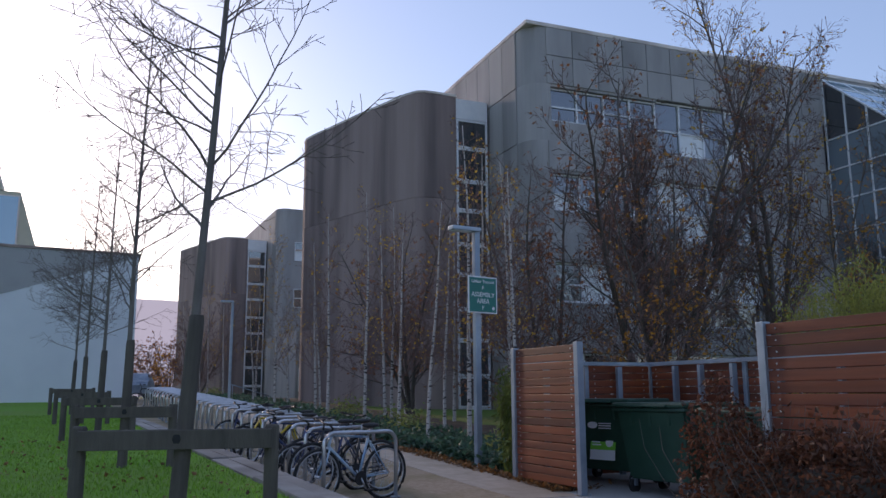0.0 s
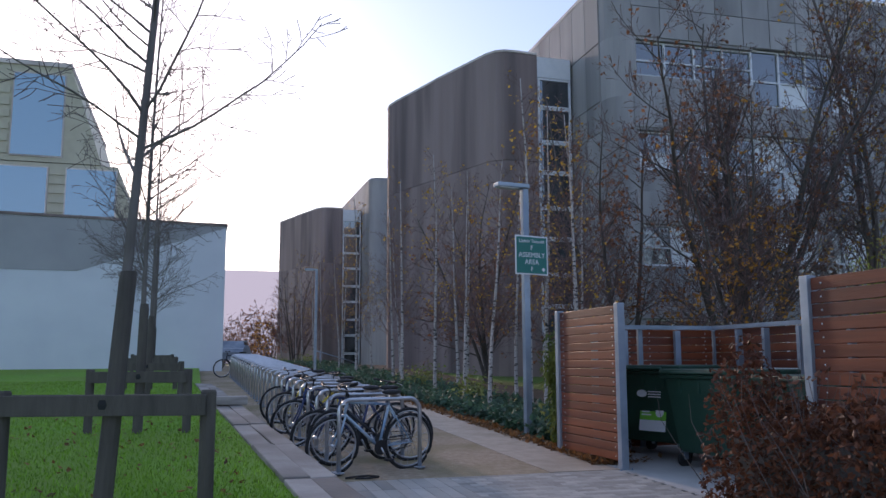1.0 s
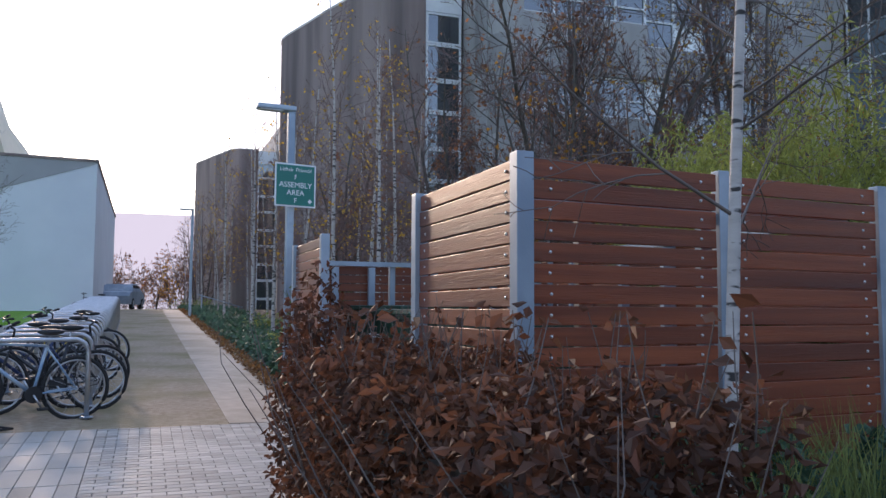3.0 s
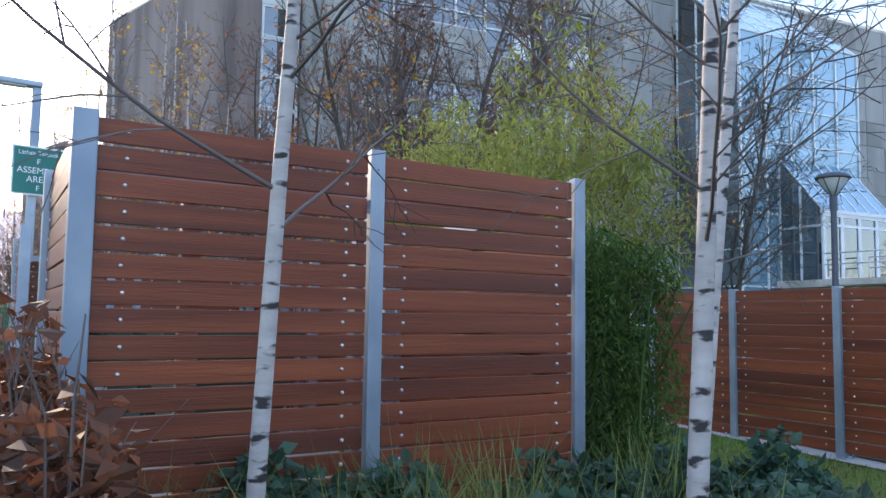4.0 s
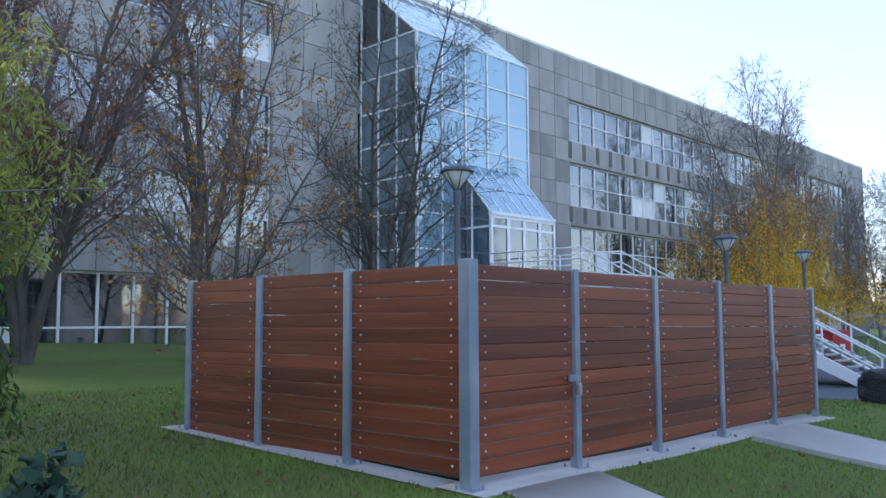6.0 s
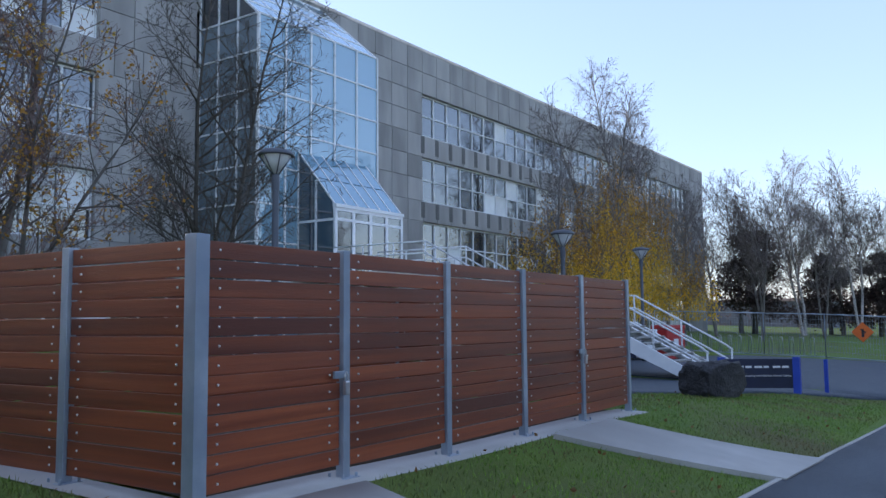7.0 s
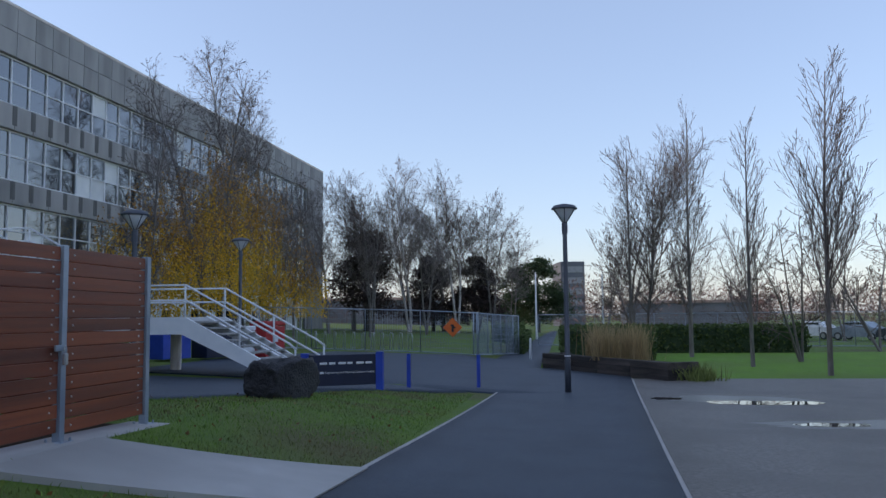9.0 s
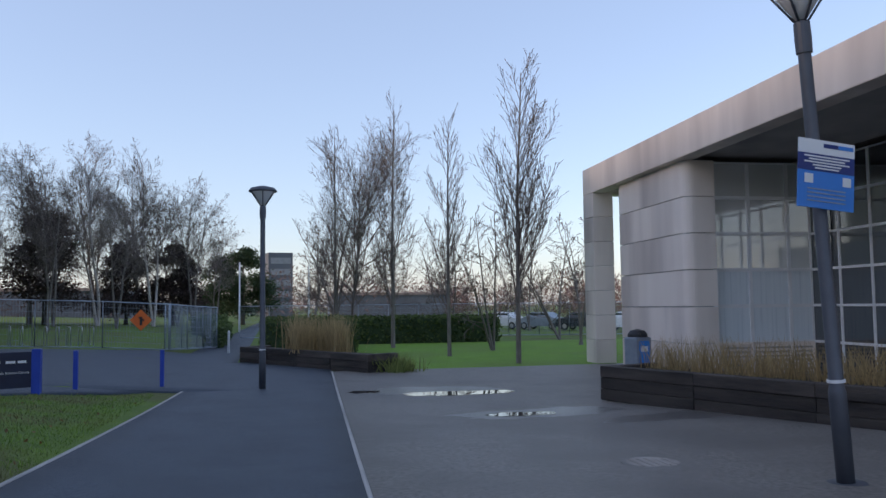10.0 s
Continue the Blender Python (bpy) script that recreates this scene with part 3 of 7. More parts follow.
# glazed stair tower on the facade
def glazed_tower(parent):
    x0, x1, yf, eave = 34.4, 41.95, 24.88, 14.15
    tw = thing("glazed_tower", "tall glazed stair tower with white bars and sloping roof", "glass tower")
    tw.matrix_world = TILT
    n, rows_ = 5, 9
    zs = [0.0 + (eave - 0.0) * i / rows_ for i in range(rows_ + 1)]
    # Grey block fills the tower in place of its unlit landings.
    part("core", boxed(x0 + 0.6, x1 - 0.6, yf + 1.6, FY - 0.05, -0.6, 15.0), M_FRAME_DK, tw, "solid grey block in place of the unlit landings")
    w = (x1 - x0) / n
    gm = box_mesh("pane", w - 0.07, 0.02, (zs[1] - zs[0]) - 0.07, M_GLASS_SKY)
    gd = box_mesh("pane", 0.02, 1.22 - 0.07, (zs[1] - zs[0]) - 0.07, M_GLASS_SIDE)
    for r_ in range(rows_):
        zc = (zs[r_] + zs[r_ + 1]) / 2
        for i in range(n):
            shared("pane", gm, tw, Matrix.Translation((x0 + (i + 0.5) * w, yf, zc)))
        for i in range(3):
            shared("pane", gd, tw, Matrix.Translation((x0, yf + (i + 0.5) * 1.22, zc)))
            shared("pane", gd, tw, Matrix.Translation((x1, yf + (i + 0.5) * 1.22, zc)))
    for i in range(n + 1):
        part("mullion", boxed(x0 + i * w - 0.045, x0 + i * w + 0.045, yf - 0.07, yf + 0.05, -0.6, eave), M_FRAME, tw)
        tube("roof_bar", [(x0 + i * w, yf, eave), (x0 + i * w, FY, 17.4)], 0.05, M_FRAME, tw, 4, smooth=False)
    for z in zs:
        part("transom", boxed(x0, x1, yf - 0.06, yf + 0.04, z - 0.035, z + 0.035), M_FRAME, tw)
        part("transom", boxed(x0 - 0.06, x0 + 0.04, yf, FY, z - 0.035, z + 0.035), M_FRAME, tw)
    for i in range(4):
        part("mullion", boxed(x0 - 0.06, x0 + 0.05, yf + i * 1.22 - 0.04, yf + i * 1.22 + 0.04, -0.6, eave + i * 1.05), M_FRAME, tw)
    sl = math.atan2(17.4 - eave, FY - yf)
    ln = math.hypot(17.4 - eave, FY - yf)
    for r_ in range(4):
        for i in range(n):
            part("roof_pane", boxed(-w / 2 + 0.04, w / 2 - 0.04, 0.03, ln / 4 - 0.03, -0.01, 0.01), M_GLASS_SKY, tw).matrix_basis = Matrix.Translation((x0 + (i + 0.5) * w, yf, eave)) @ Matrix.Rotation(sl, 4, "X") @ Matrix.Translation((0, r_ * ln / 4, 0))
        q = (r_ + 1) / 4
        part("roof_transom", boxed(x0, x1, yf + (FY - yf) * q - 0.04, yf + (FY - yf) * q + 0.04, eave + (17.4 - eave) * q - 0.03, eave + (17.4 - eave) * q + 0.04), M_FRAME, tw)
    for x in (x0, x1):
        bm = bmesh.new()
        a0 = [bm.verts.new(p) for p in ((x, yf + 0.05, eave), (x, FY, eave), (x, FY, 17.35))]
        b0 = [bm.verts.new((v.co.x + (0.02 if x == x0 else -0.02), v.co.y, v.co.z)) for v in a0]
        bm.faces.new(a0), bm.faces.new(b0[::-1])
        for i in range(3):
            bm.faces.new((a0[i], a0[(i + 1) % 3], b0[(i + 1) % 3], b0[i]))
        part("gable_pane", bm, M_GLASS, tw)
    return tw


glazed_tower(bld)


def porch():
    """The glazed entrance porch, with a sloping glass roof, at the head of the outside stair."""
    p = thing("entrance_porch", "white-framed glazed entrance porch with a sloping glass roof", "porch")
    p.matrix_world = TILT
    x0, x1, yf, yb, zf, eave, ridge = 36.7, 41.1, 22.74, 24.85, 3.4, 6.15, 8.6
    part("floor_slab", boxed(x0 - 0.3, x1 + 2.2, yf - 4.6, yb, 3.1, 3.4), M_CONC_PALE, p)
    part("base", boxed(x0, x1, yf + 0.4, yb, -0.9, 3.1), M_CONC, p)
    n = 4
    w = (x1 - x0) / n
    for i in range(n):
        xa = x0 + i * w
        fr = bmesh.new()
        for a0, b0, c0, d0 in ((0, 0.09, 0, eave - zf), (w - 0.09, w, 0, eave - zf), (0.09, w - 0.09, 0, 0.12), (0.09, w - 0.09, eave - zf - 0.14, eave - zf), (0.09, w - 0.09, 2.2, 2.32)):
            box(fr, a0, b0, -0.06, 0.06, c0, d0)
        f = part("door_leaf", fr, M_FRAME, p)
        f.matrix_basis = Matrix.Translation((xa, yf, zf))
        part("pane", boxed(0.09, w - 0.09, -0.01, 0.01, 0.12, 2.2), M_GLASS, f)
        part("pane", boxed(0.09, w - 0.09, -0.01, 0.01, 2.32, eave - zf - 0.14), M_GLASS, f)
    part("eave", boxed(x0 - 0.05, x1 + 0.05, yf - 0.12, yf + 0.1, eave, eave + 0.14), M_FRAME, p)
    sl, ln = math.atan2(ridge - eave, yb - yf), math.hypot(ridge - eave, yb - yf)
    for i in range(6):
        ww = (x1 - x0) / 6
        for r_ in range(2):
            part("roof_pane", boxed(0.03, ww - 0.03, 0.03, ln / 2 - 0.03, -0.01, 0.01), M_GLASS_SKY, p).matrix_basis = Matrix.Translation((x0 + i * ww, yf, eave + 0.1)) @ Matrix.Rotation(sl, 4, "X") @ Matrix.Translation((0, r_ * ln / 2, 0))
    for i in range(7):
        xx = x0 + (x1 - x0) * i / 6
        tube("roof_bar", [(xx, yf, eave + 0.12), (xx, yb, ridge + 0.12)], 0.04, M_FRAME, p, 4, smooth=False)
    for x in (x0, x1):
        bm = bmesh.new()
        a0 = [bm.verts.new(q) for q in ((x - 0.01, yf, zf), (x - 0.01, yb, zf), (x - 0.01, yb, ridge), (x - 0.01, yf, eave))]
        b0 = [bm.verts.new((v.co.x + 0.02, v.co.y, v.co.z)) for v in a0]
        bm.faces.new(a0), bm.faces.new(b0[::-1])
        for i in range(4):
            bm.faces.new((a0[i], a0[(i + 1) % 4], b0[(i + 1) % 4], b0[i]))
        part("side_pane", bm, M_GLASS, p)
        for yy in (yf, (yf + yb) / 2, yb):
            part("side_mullion", boxed(x - 0.05, x + 0.05, yy - 0.05, yy + 0.05, zf, eave + (ridge - eave) * (yy - yf) / (yb - yf)), M_FRAME, p)
        part("side_transom", boxed(x - 0.05, x + 0.05, yf, yb, zf + 2.2, zf + 2.3), M_FRAME, p)
    return p


porch()


# stair block with a curved blind wall, twice
def stair_block(dx, dy, top, label):
    s = thing("stair_block", label, "stair block", (dx, dy, 0))
    plan = [(15.95, 32.4), (14.9, 32.35), (14.4, 32.4), (14.05, 32.6), (13.75, 33.1), (13.2, 34.8), (12.6, 36.7), (11.95, 39.0), (11.45, 40.7), (11.3, 41.5), (11.35, 42.1), (11.6, 42.6), (12.2, 42.9), (17.6, 42.9), (17.6, 33.2), (15.95, 33.2)]
    lifts = (-1.0, 5.0, 10.4, top)
    for z0, z1 in zip(lifts, lifts[1:]):
        part("wall_lift", extrude_plan(plan, z0 + (0.02 if z0 > 0 else 0), z1), M_CONC_DARK, s)
        cx, cy = 14.8, 38
        part("wall_core", extrude_plan([(cx + (x - cx) * 0.985, cy + (y - cy) * 0.985) for x, y in plan], z1 - 0.05, z1 + (0.07 if z1 < top else -0.01)), M_CONC_DARK, s)
    part("coping", extrude_plan([(cx + (x - cx) * 1.006, cy + (y - cy) * 1.006) for x, y in plan], top, top + 0.1), M_CONC_PALE, s, "thin pale coping")
    # tall strip of windows
    part("back_panel", boxed(16.0, 17.55, 32.7, 33.2, -1, top), M_FRAME_DK, s)
    zz = -0.4
    k = 0
    while zz < top - 0.9:
        h = 1.55 if k % 2 == 0 else 1.35
        h = min(h, top - 0.75 - zz)
        if h < 0.5:
            break
        fr = bmesh.new()
        for a0, b0, c0, d0 in ((0, 0.1, 0, h), (1.5, 1.6, 0, h), (0.1, 1.5, 0, 0.09), (0.1, 1.5, h - 0.09, h)):
            box(fr, a0, b0, -0.05, 0.1, c0, d0)
        w = part("window", fr, M_FRAME, s)
        w.matrix_basis = Matrix.Translation((15.98, 32.48, zz))
        part("pane", boxed(0.1, 1.5, 0.0, 0.02, 0.09, h - 0.09), M_GLASS, w)
        zz += h + 0.02
        k += 1
    part("head_panel", boxed(15.97, 17.58, 32.42, 32.7, zz, top - 0.05), M_FRAME, s, "white panel above the windows")
    return s


stair_block(0, 0, 15.3, "dark weathered concrete stair block with a curved blind wall")
stair_block(-2.0, 39.2, 15.3, "distant concrete stair block with a curved wall and window strip")
b2 = thing("concrete_wing", "second concrete wing farther along the gravel path", "building")
rounded_shell("wall", 15.7, 60, 67.9, 90, -1, 17.5, 0.9, M_CONC, b2)
for z0 in (13.0, 9.0, 5.0):
    window_band(17.2, 24.0, z0, z0 + 1.6, 67.85, b2, 1.7, 0.5, 0.3, int(z0))
annex = thing("annex", "low pale concrete annex between the wings", "annex")
part("wall", boxed(14.6, 15.6, 56, 66, 0.5, 6.2, 0.05), M_CONC, annex)
window_band(14.8, 15.4, 2.0, 3.6, 55.95, annex, 1.1, 0.5, 0.1, 5)


# ---- white hall ----
hall = thing("white_hall", "white rendered hall with a grey upper wedge on its wall", "building")
part("wall", extrude_plan([(3.0, 38.8), (3.0, 62), (-40, 62), (-40, 34.5)], 0.6, 8.0), M_RENDER_W, hall)


def wedge(parent):
    """A grey tone that covers the upper wall and ends in a slanting line towards the corner."""
    bm = bmesh.new()
    P = lambda x, z: (x, 38.8 + (x - 3.0) * 0.1 - 0.006, z)
    a0 = [bm.verts.new(P(*q)) for q in ((3.004, 7.95), (-3.2, 5.7), (-40, 5.4), (-40, 7.99), (3.004, 7.99))]
    b0 = [bm.verts.new((v.co.x, v.co.y - 0.02, v.co.z)) for v in a0]
    bm.faces.new(b0), bm.faces.new(a0[::-1])
    for i in range(5):
        bm.faces.new((a0[i], a0[(i + 1) % 5], b0[(i + 1) % 5], b0[i]))
    bmesh.ops.recalc_face_normals(bm, faces=bm.faces)
    part("grey_wedge", bm, M_WEDGE_GREY, parent, "darker grey upper wall with a slanting lower edge")


wedge(hall)
part("coping", extrude_plan([(3.06, 38.74), (3.06, 62), (-40, 62), (-40, 34.44)], 8.0, 8.12), M_CONC_DARK, hall)
upper = thing("glazed_hall_storey", "set-back upper storeys with tall blue windows and olive louvres", "building")


def raked_box(bm, x0, xl, xh, y0, y1, z0, z1):
    """A block whose right end leans back from xl below to xh above."""
    lo = [bm.verts.new(p) for p in ((x0, y0, z0), (xl, y0, z0), (xl, y1, z0), (x0, y1, z0))]
    hi = [bm.verts.new(p) for p in ((x0, y0, z1), (xh, y0, z1), (xh, y1, z1), (x0, y1, z1))]
    for i in range(4):
        bm.faces.new((lo[i], lo[(i + 1) % 4], hi[(i + 1) % 4], hi[i]))
    bm.faces.new(lo[::-1]), bm.faces.new(hi)
    return bm


part("wall", raked_box(bmesh.new(), -40, -1.2, -2.4, 45, 62, 8.1, 11.9), M_LOUVRE, upper)
part("upper_wall", raked_box(bmesh.new(), -40, -3.2, -4.9, 45, 62, 11.95, 17.0), M_LOUVRE, upper)
part("roof_edge", boxed(-40, -4.85, 44.9, 62, 17.0, 17.25), M_CONC_PALE, upper)
for k, (xa, z0, z1) in enumerate([(-4.9, 8.3, 11.7), (-8.2, 8.3, 11.7), (-11.6, 8.3, 11.7), (-15, 8.3, 11.7), (-7.6, 12.2, 16.6), (-11.0, 12.2, 16.6), (-14.4, 12.2, 16.6)]):
    w = part("window", boxed(xa, xa + 2.5, 44.93, 45.02, z0, z1), M_CONC_PALE, upper, "pale window surround")
    part("pane", boxed(xa + 0.07, xa + 2.43, 44.90, 44.935, z0 + 0.07, z1 - 0.07), M_GLASS_SKY, w)
    for q in range(0 if k in (0, 4) else 7):
        part("louvre", boxed(xa + 2.55, xa + 3.3, 44.93, 44.98, z0 + 0.1 + q * (z1 - z0) / 7, z0 + 0.1 + (q + 0.6) * (z1 - z0) / 7), M_LOUVRE, w)
# ---- timber enclosures ----
BOARD = {}


def fence_run(owner, a, b, z0, z1, rows, post_w=0.09, seed=0, screws=2, gap=0.011):
    """One panel of horizontal boards between two posts; the boards are single pieces."""
    rng = random.Random(seed)
    ax, ay, bx, by = *a, *b
    ln = math.hypot(bx - ax, by - ay)
    turn = math.atan2(by - ay, bx - ax)
    w = ln - post_w - 0.012
    h = (z1 - z0) / rows
    key = (round(w, 3), round(h, 4))
    if key not in BOARD:
        BOARD[key] = box_mesh("board", w, 0.028, h - gap, M_WOOD, 0.004)
    base = pose((ax + bx) / 2, (ay + by) / 2, 0, 0, 0, math.degrees(turn))
    v, f = [], []
    for i in range(rows):
        zc = z0 + (i + 0.5) * h
        m = base @ Matrix.Translation((0, rng.uniform(-0.004, 0.004), zc + rng.uniform(-0.002, 0.002))) @ Matrix.Rotation(rng.uniform(-0.0022, 0.0022), 4, "Y")
        shared("board", BOARD[key], owner, m)
        for sx in (-w / 2 + 0.12, w / 2 - 0.12):
            for side in (-1, 1):
                c = base @ Vector((sx + rng.uniform(-0.006, 0.006), side * 0.019, zc))
                n = base.to_3x3() @ Vector((0, side, 0))
                tube_geo(v, f, [c - n * 0.006, c + n * 0.003], [0.011, 0.008], 6)
    mesh_part("screw_heads", v, f, M_SCREW, owner, "bright screw heads", True)["kind"] = "stuff"


def steel_post(owner, x, y, z0, z1, w=0.085, plate=True):
    bm = bmesh.new()
    box(bm, x - w / 2, x + w / 2, y - w / 2, y + w / 2, z0, z1, 0.006)
    p = part("post", bm, M_STEEL, owner, "galvanised steel post")
    if plate:
        part("base_plate", boxed(x - 0.1, x + 0.1, y - 0.1, y + 0.1, z0 - 0.005, z0 + 0.012), M_STEEL, p)
        for dx in (-0.075, 0.075):
            for dy in (-0.075, 0.075):
                part("bolt", lathe([(0.012, 0), (0.012, 0.03), (0.006, 0.034)], 6, Matrix.Translation((x + dx, y + dy, z0 + 0.012))), M_STEEL, p)
    return p


# bin store
store = thing("bin_store", "bin store of red-brown stained boards on galvanised posts", "enclosure")
ZT = 2.46
for x, y in ((7, 11.03), (7, 9.2), (7, 5.77), (7, 4.02), (8.39, 4.14), (9.78, 4.26), (9.65, 6.4), (9.65, 8.8), (9.65, 11.03), (8.325, 11.03)):
    steel_post(store, x, y, gz(x, y) - 0.02, ZT + 0.02 if x == 7 or y < 4.5 else 2.24, 0.10 if x == 7 else 0.078)
fence_run(store, (7, 9.2), (7, 11.03), 0.49, ZT, 17, seed=1)
fence_run(store, (7, 4.02), (7, 5.77), 0.47, ZT, 17, seed=2)
fence_run(store, (7, 4.02), (8.39, 4.14), 0.40, ZT, 18, seed=3)
fence_run(store, (8.39, 4.14), (9.78, 4.26), 0.40, ZT, 18, seed=4)
for k, (a_, b_) in enumerate((((9.78, 4.26), (9.65, 6.4)), ((9.65, 6.4), (9.65, 8.8)), ((9.65, 8.8), (9.65, 11.03)), ((7, 11.03), (8.325, 11.03)), ((8.325, 11.03), (9.65, 11.03)))):
    fence_run(store, a_, b_, 0.47, 2.22, 15, seed=10 + k)
part("top_rail", boxed(9.54, 9.60, 4.35, 10.95, 2.22, 2.28), M_STEEL, store)
part("top_rail", boxed(7.05, 9.54, 10.91, 10.97, 2.22, 2.28), M_STEEL, store)
part("top_rail", boxed(7.05, 9.54, 4.32, 4.38, 2.22, 2.28), M_STEEL, store)
for x, y in ((9.5, 10.2), (9.5, 9.6), (9.5, 8.9), (9.5, 8.0), (9.5, 7.0), (9.5, 6.3), (8.9, 10.9), (8.0, 10.9), (7.5, 10.9), (7.5, 4.25), (8.4, 4.32)):
    part("inner_stud", boxed(x - 0.045, x + 0.045, y - 0.03, y + 0.03, gz(x, y), 2.2), M_STEEL, store)


# cycle enclosure
enc = thing("cycle_enclosure", "locked enclosure of red-brown boards on galvanised posts", "enclosure")
EX = [14.39, 15.89, 17.42, 19.0, 20.62, 22.25]
EY = [4.36, 5.79, 7.15, 8.49]
for i, x in enumerate(EX):
    steel_post(enc, x, 4.36, gz(x, 4.36) - 0.03, 2.015 if i else 2.03, 0.115 if i == 0 else 0.08)
for y in EY[1:]:
    steel_post(enc, 14.39, y, gz(14.39, y) - 0.03, 2.015)
for i in range(5):
    dz = 0.03 * i
    fence_run(enc, (EX[i], 4.36), (EX[i + 1], 4.36), 0.30 - dz * 0.6, 2.0, 13, seed=20 + i, post_w=0.11 if i == 0 else 0.09)
for i in range(3):
    fence_run(enc, (14.39, EY[i]), (14.39, EY[i + 1]), 0.32, 2.0, 13, seed=30 + i)
fence_run(enc, (14.39, 8.49), (22.25, 8.49), 0.40, 2.0, 13, seed=36)
fence_run(enc, (22.25, 4.36), (22.25, 8.49), 0.22, 2.0, 13, seed=37)
steel_post(enc, 22.25, 8.49, gz(22.25, 8.49) - 0.03, 2.01)


def padlock(owner, x, y, z):
    lk = part("door_lock", boxed(x - 0.16, x - 0.02, y - 0.055, y - 0.03, z - 0.03, z + 0.03, 0.008), M_STEEL, owner, "steel hasp and padlock")
    part("padlock", boxed(x - 0.06, x - 0.005, y - 0.085, y - 0.05, z - 0.16, z - 0.05, 0.012), M_CHROME, lk)
    v, f = [], []
    tube_geo(v, f, [(x - 0.05, y - 0.067, z - 0.05), (x - 0.05, y - 0.067, z + 0.0), (x - 0.032, y - 0.067, z + 0.02), (x - 0.015, y - 0.067, z), (x - 0.015, y - 0.067, z - 0.05)], [0.006] * 5, 8)
    mesh_part("shackle", v, f, M_CHROME, lk, smooth=True)


padlock(enc, 15.86, 4.34, 1.02)
padlock(enc, 20.60, 4.34, 1.04)


# ---- wheeled bins ----
def wheelie_bin(x, y, turn, sticker):
    b = thing("wheeled_bin", "large dark green plastic wheeled bin with a closed lid", "bin", (x, y, gz(x, y) + 0.0), "bins in the store", turn=turn)
    bm = bmesh.new()
    lo = [bm.verts.new(p) for p in ((-0.58, -0.34, 0.2), (0.58, -0.34, 0.2), (0.58, 0.34, 0.2), (-0.58, 0.34, 0.2))]
    hi = [bm.verts.new(p) for p in ((-0.66, -0.48, 1.15), (0.66, -0.48, 1.15), (0.66, 0.48, 1.15), (-0.66, 0.48, 1.15))]
    for i in range(4):
        bm.faces.new((lo[i], lo[(i + 1) % 4], hi[(i + 1) % 4], hi[i]))
    bm.faces.new(lo[::-1]), bm.faces.new(hi)
    bmesh.ops.bevel(bm, geom=bm.edges[:], offset=0.03, segments=2, affect="EDGES")
    part("body", bm, M_BIN, b)
    part("rim", boxed(-0.70, 0.70, -0.52, 0.52, 1.13, 1.18, 0.015), M_BIN, b)
    lid = bmesh.new()
    box(lid, -0.69, 0.69, -0.54, 0.52, 1.185, 1.25, 0.025)
    lidp = part("lid", lid, M_BIN, b)
    part("hinge", boxed(-0.5, 0.5, 0.50, 0.56, 1.14, 1.22, 0.01), M_BIN, lidp)
    part("grip", boxed(-0.4, 0.4, -0.58, -0.53, 1.19, 1.22, 0.01), M_BIN, lidp)
    for sx in (-0.55, 0.55):
        for sy in (-0.28, 0.28):
            w = part("wheel", lathe([(0.03, -0.025), (0.095, -0.025), (0.1, 0), (0.095, 0.025), (0.03, 0.025)], 14, Matrix.Translation((sx, sy, 0.1)) @ Matrix.Rotation(math.pi / 2, 4, "Y")), M_TYRE, b)
            part("castor_fork", boxed(sx - 0.04, sx + 0.04, sy - 0.03, sy + 0.03, 0.1, 0.21), M_STEEL, w)
    for i in range(3):
        part("rib", boxed(-0.35 + i * 0.35 - 0.02, -0.35 + i * 0.35 + 0.02, -0.475, -0.44, 0.95, 1.12, 0.005), M_BIN, b)
    if sticker:
        tilt = Matrix.Translation((0.10, -0.404, 0.52)) @ Matrix.Rotation(-0.146, 4, "X")
        st = part("sticker", boxed(-0.23, 0.23, -0.012, -0.008, -0.02, 0.2), M_LIME, b, "lime green and white recycling sticker")
        st.matrix_basis = tilt
        part("sticker_foot", boxed(-0.23, 0.23, -0.012, -0.008, -0.17, -0.022), M_WHITE, st)
        part("sticker_mark", lathe([(0.07, 0), (0.07, 0.003)], 20, Matrix.Translation((0.12, -0.014, 0.09)) @ Matrix.Rotation(math.pi / 2, 4, "X")), M_WHITE, st)
        for i in range(2):
            part("text_bar", boxed(-0.2, -0.06 + 0.03 * i, -0.016, -0.0125, 0.08 - i * 0.04, 0.10 - i * 0.04), M_WHITE, st)
        lg = part("crest", lathe([(0.09, 0), (0.09, 0.004)], 20, Matrix.Translation((-0.05, -0.448, 0.86)) @ Matrix.Rotation(math.pi / 2, 4, "X") @ Matrix.Diagonal((1, 0.55, 1, 1))), M_FRAME, b, "pale oval emblem")
        for i in range(3):
            part("text_bar", boxed(0.07, 0.29, -0.462, -0.452, 0.88 - i * 0.035, 0.895 - i * 0.035), M_FRAME, b)
    return b


M_LIME = mat("lime_sticker", (0.15, 0.55, 0.05), (0.18, 0.6, 0.06), scale=2, rough=0.5, bump=0)
wheelie_bin(8.25, 10.2, -72, True)
wheelie_bin(8.25, 8.75, -84, False)
wheelie_bin(8.35, 7.1, -92, False)


# ---- bicycle racks and bicycles ----
RT = 15.0      # degrees that racks and bicycles are turned


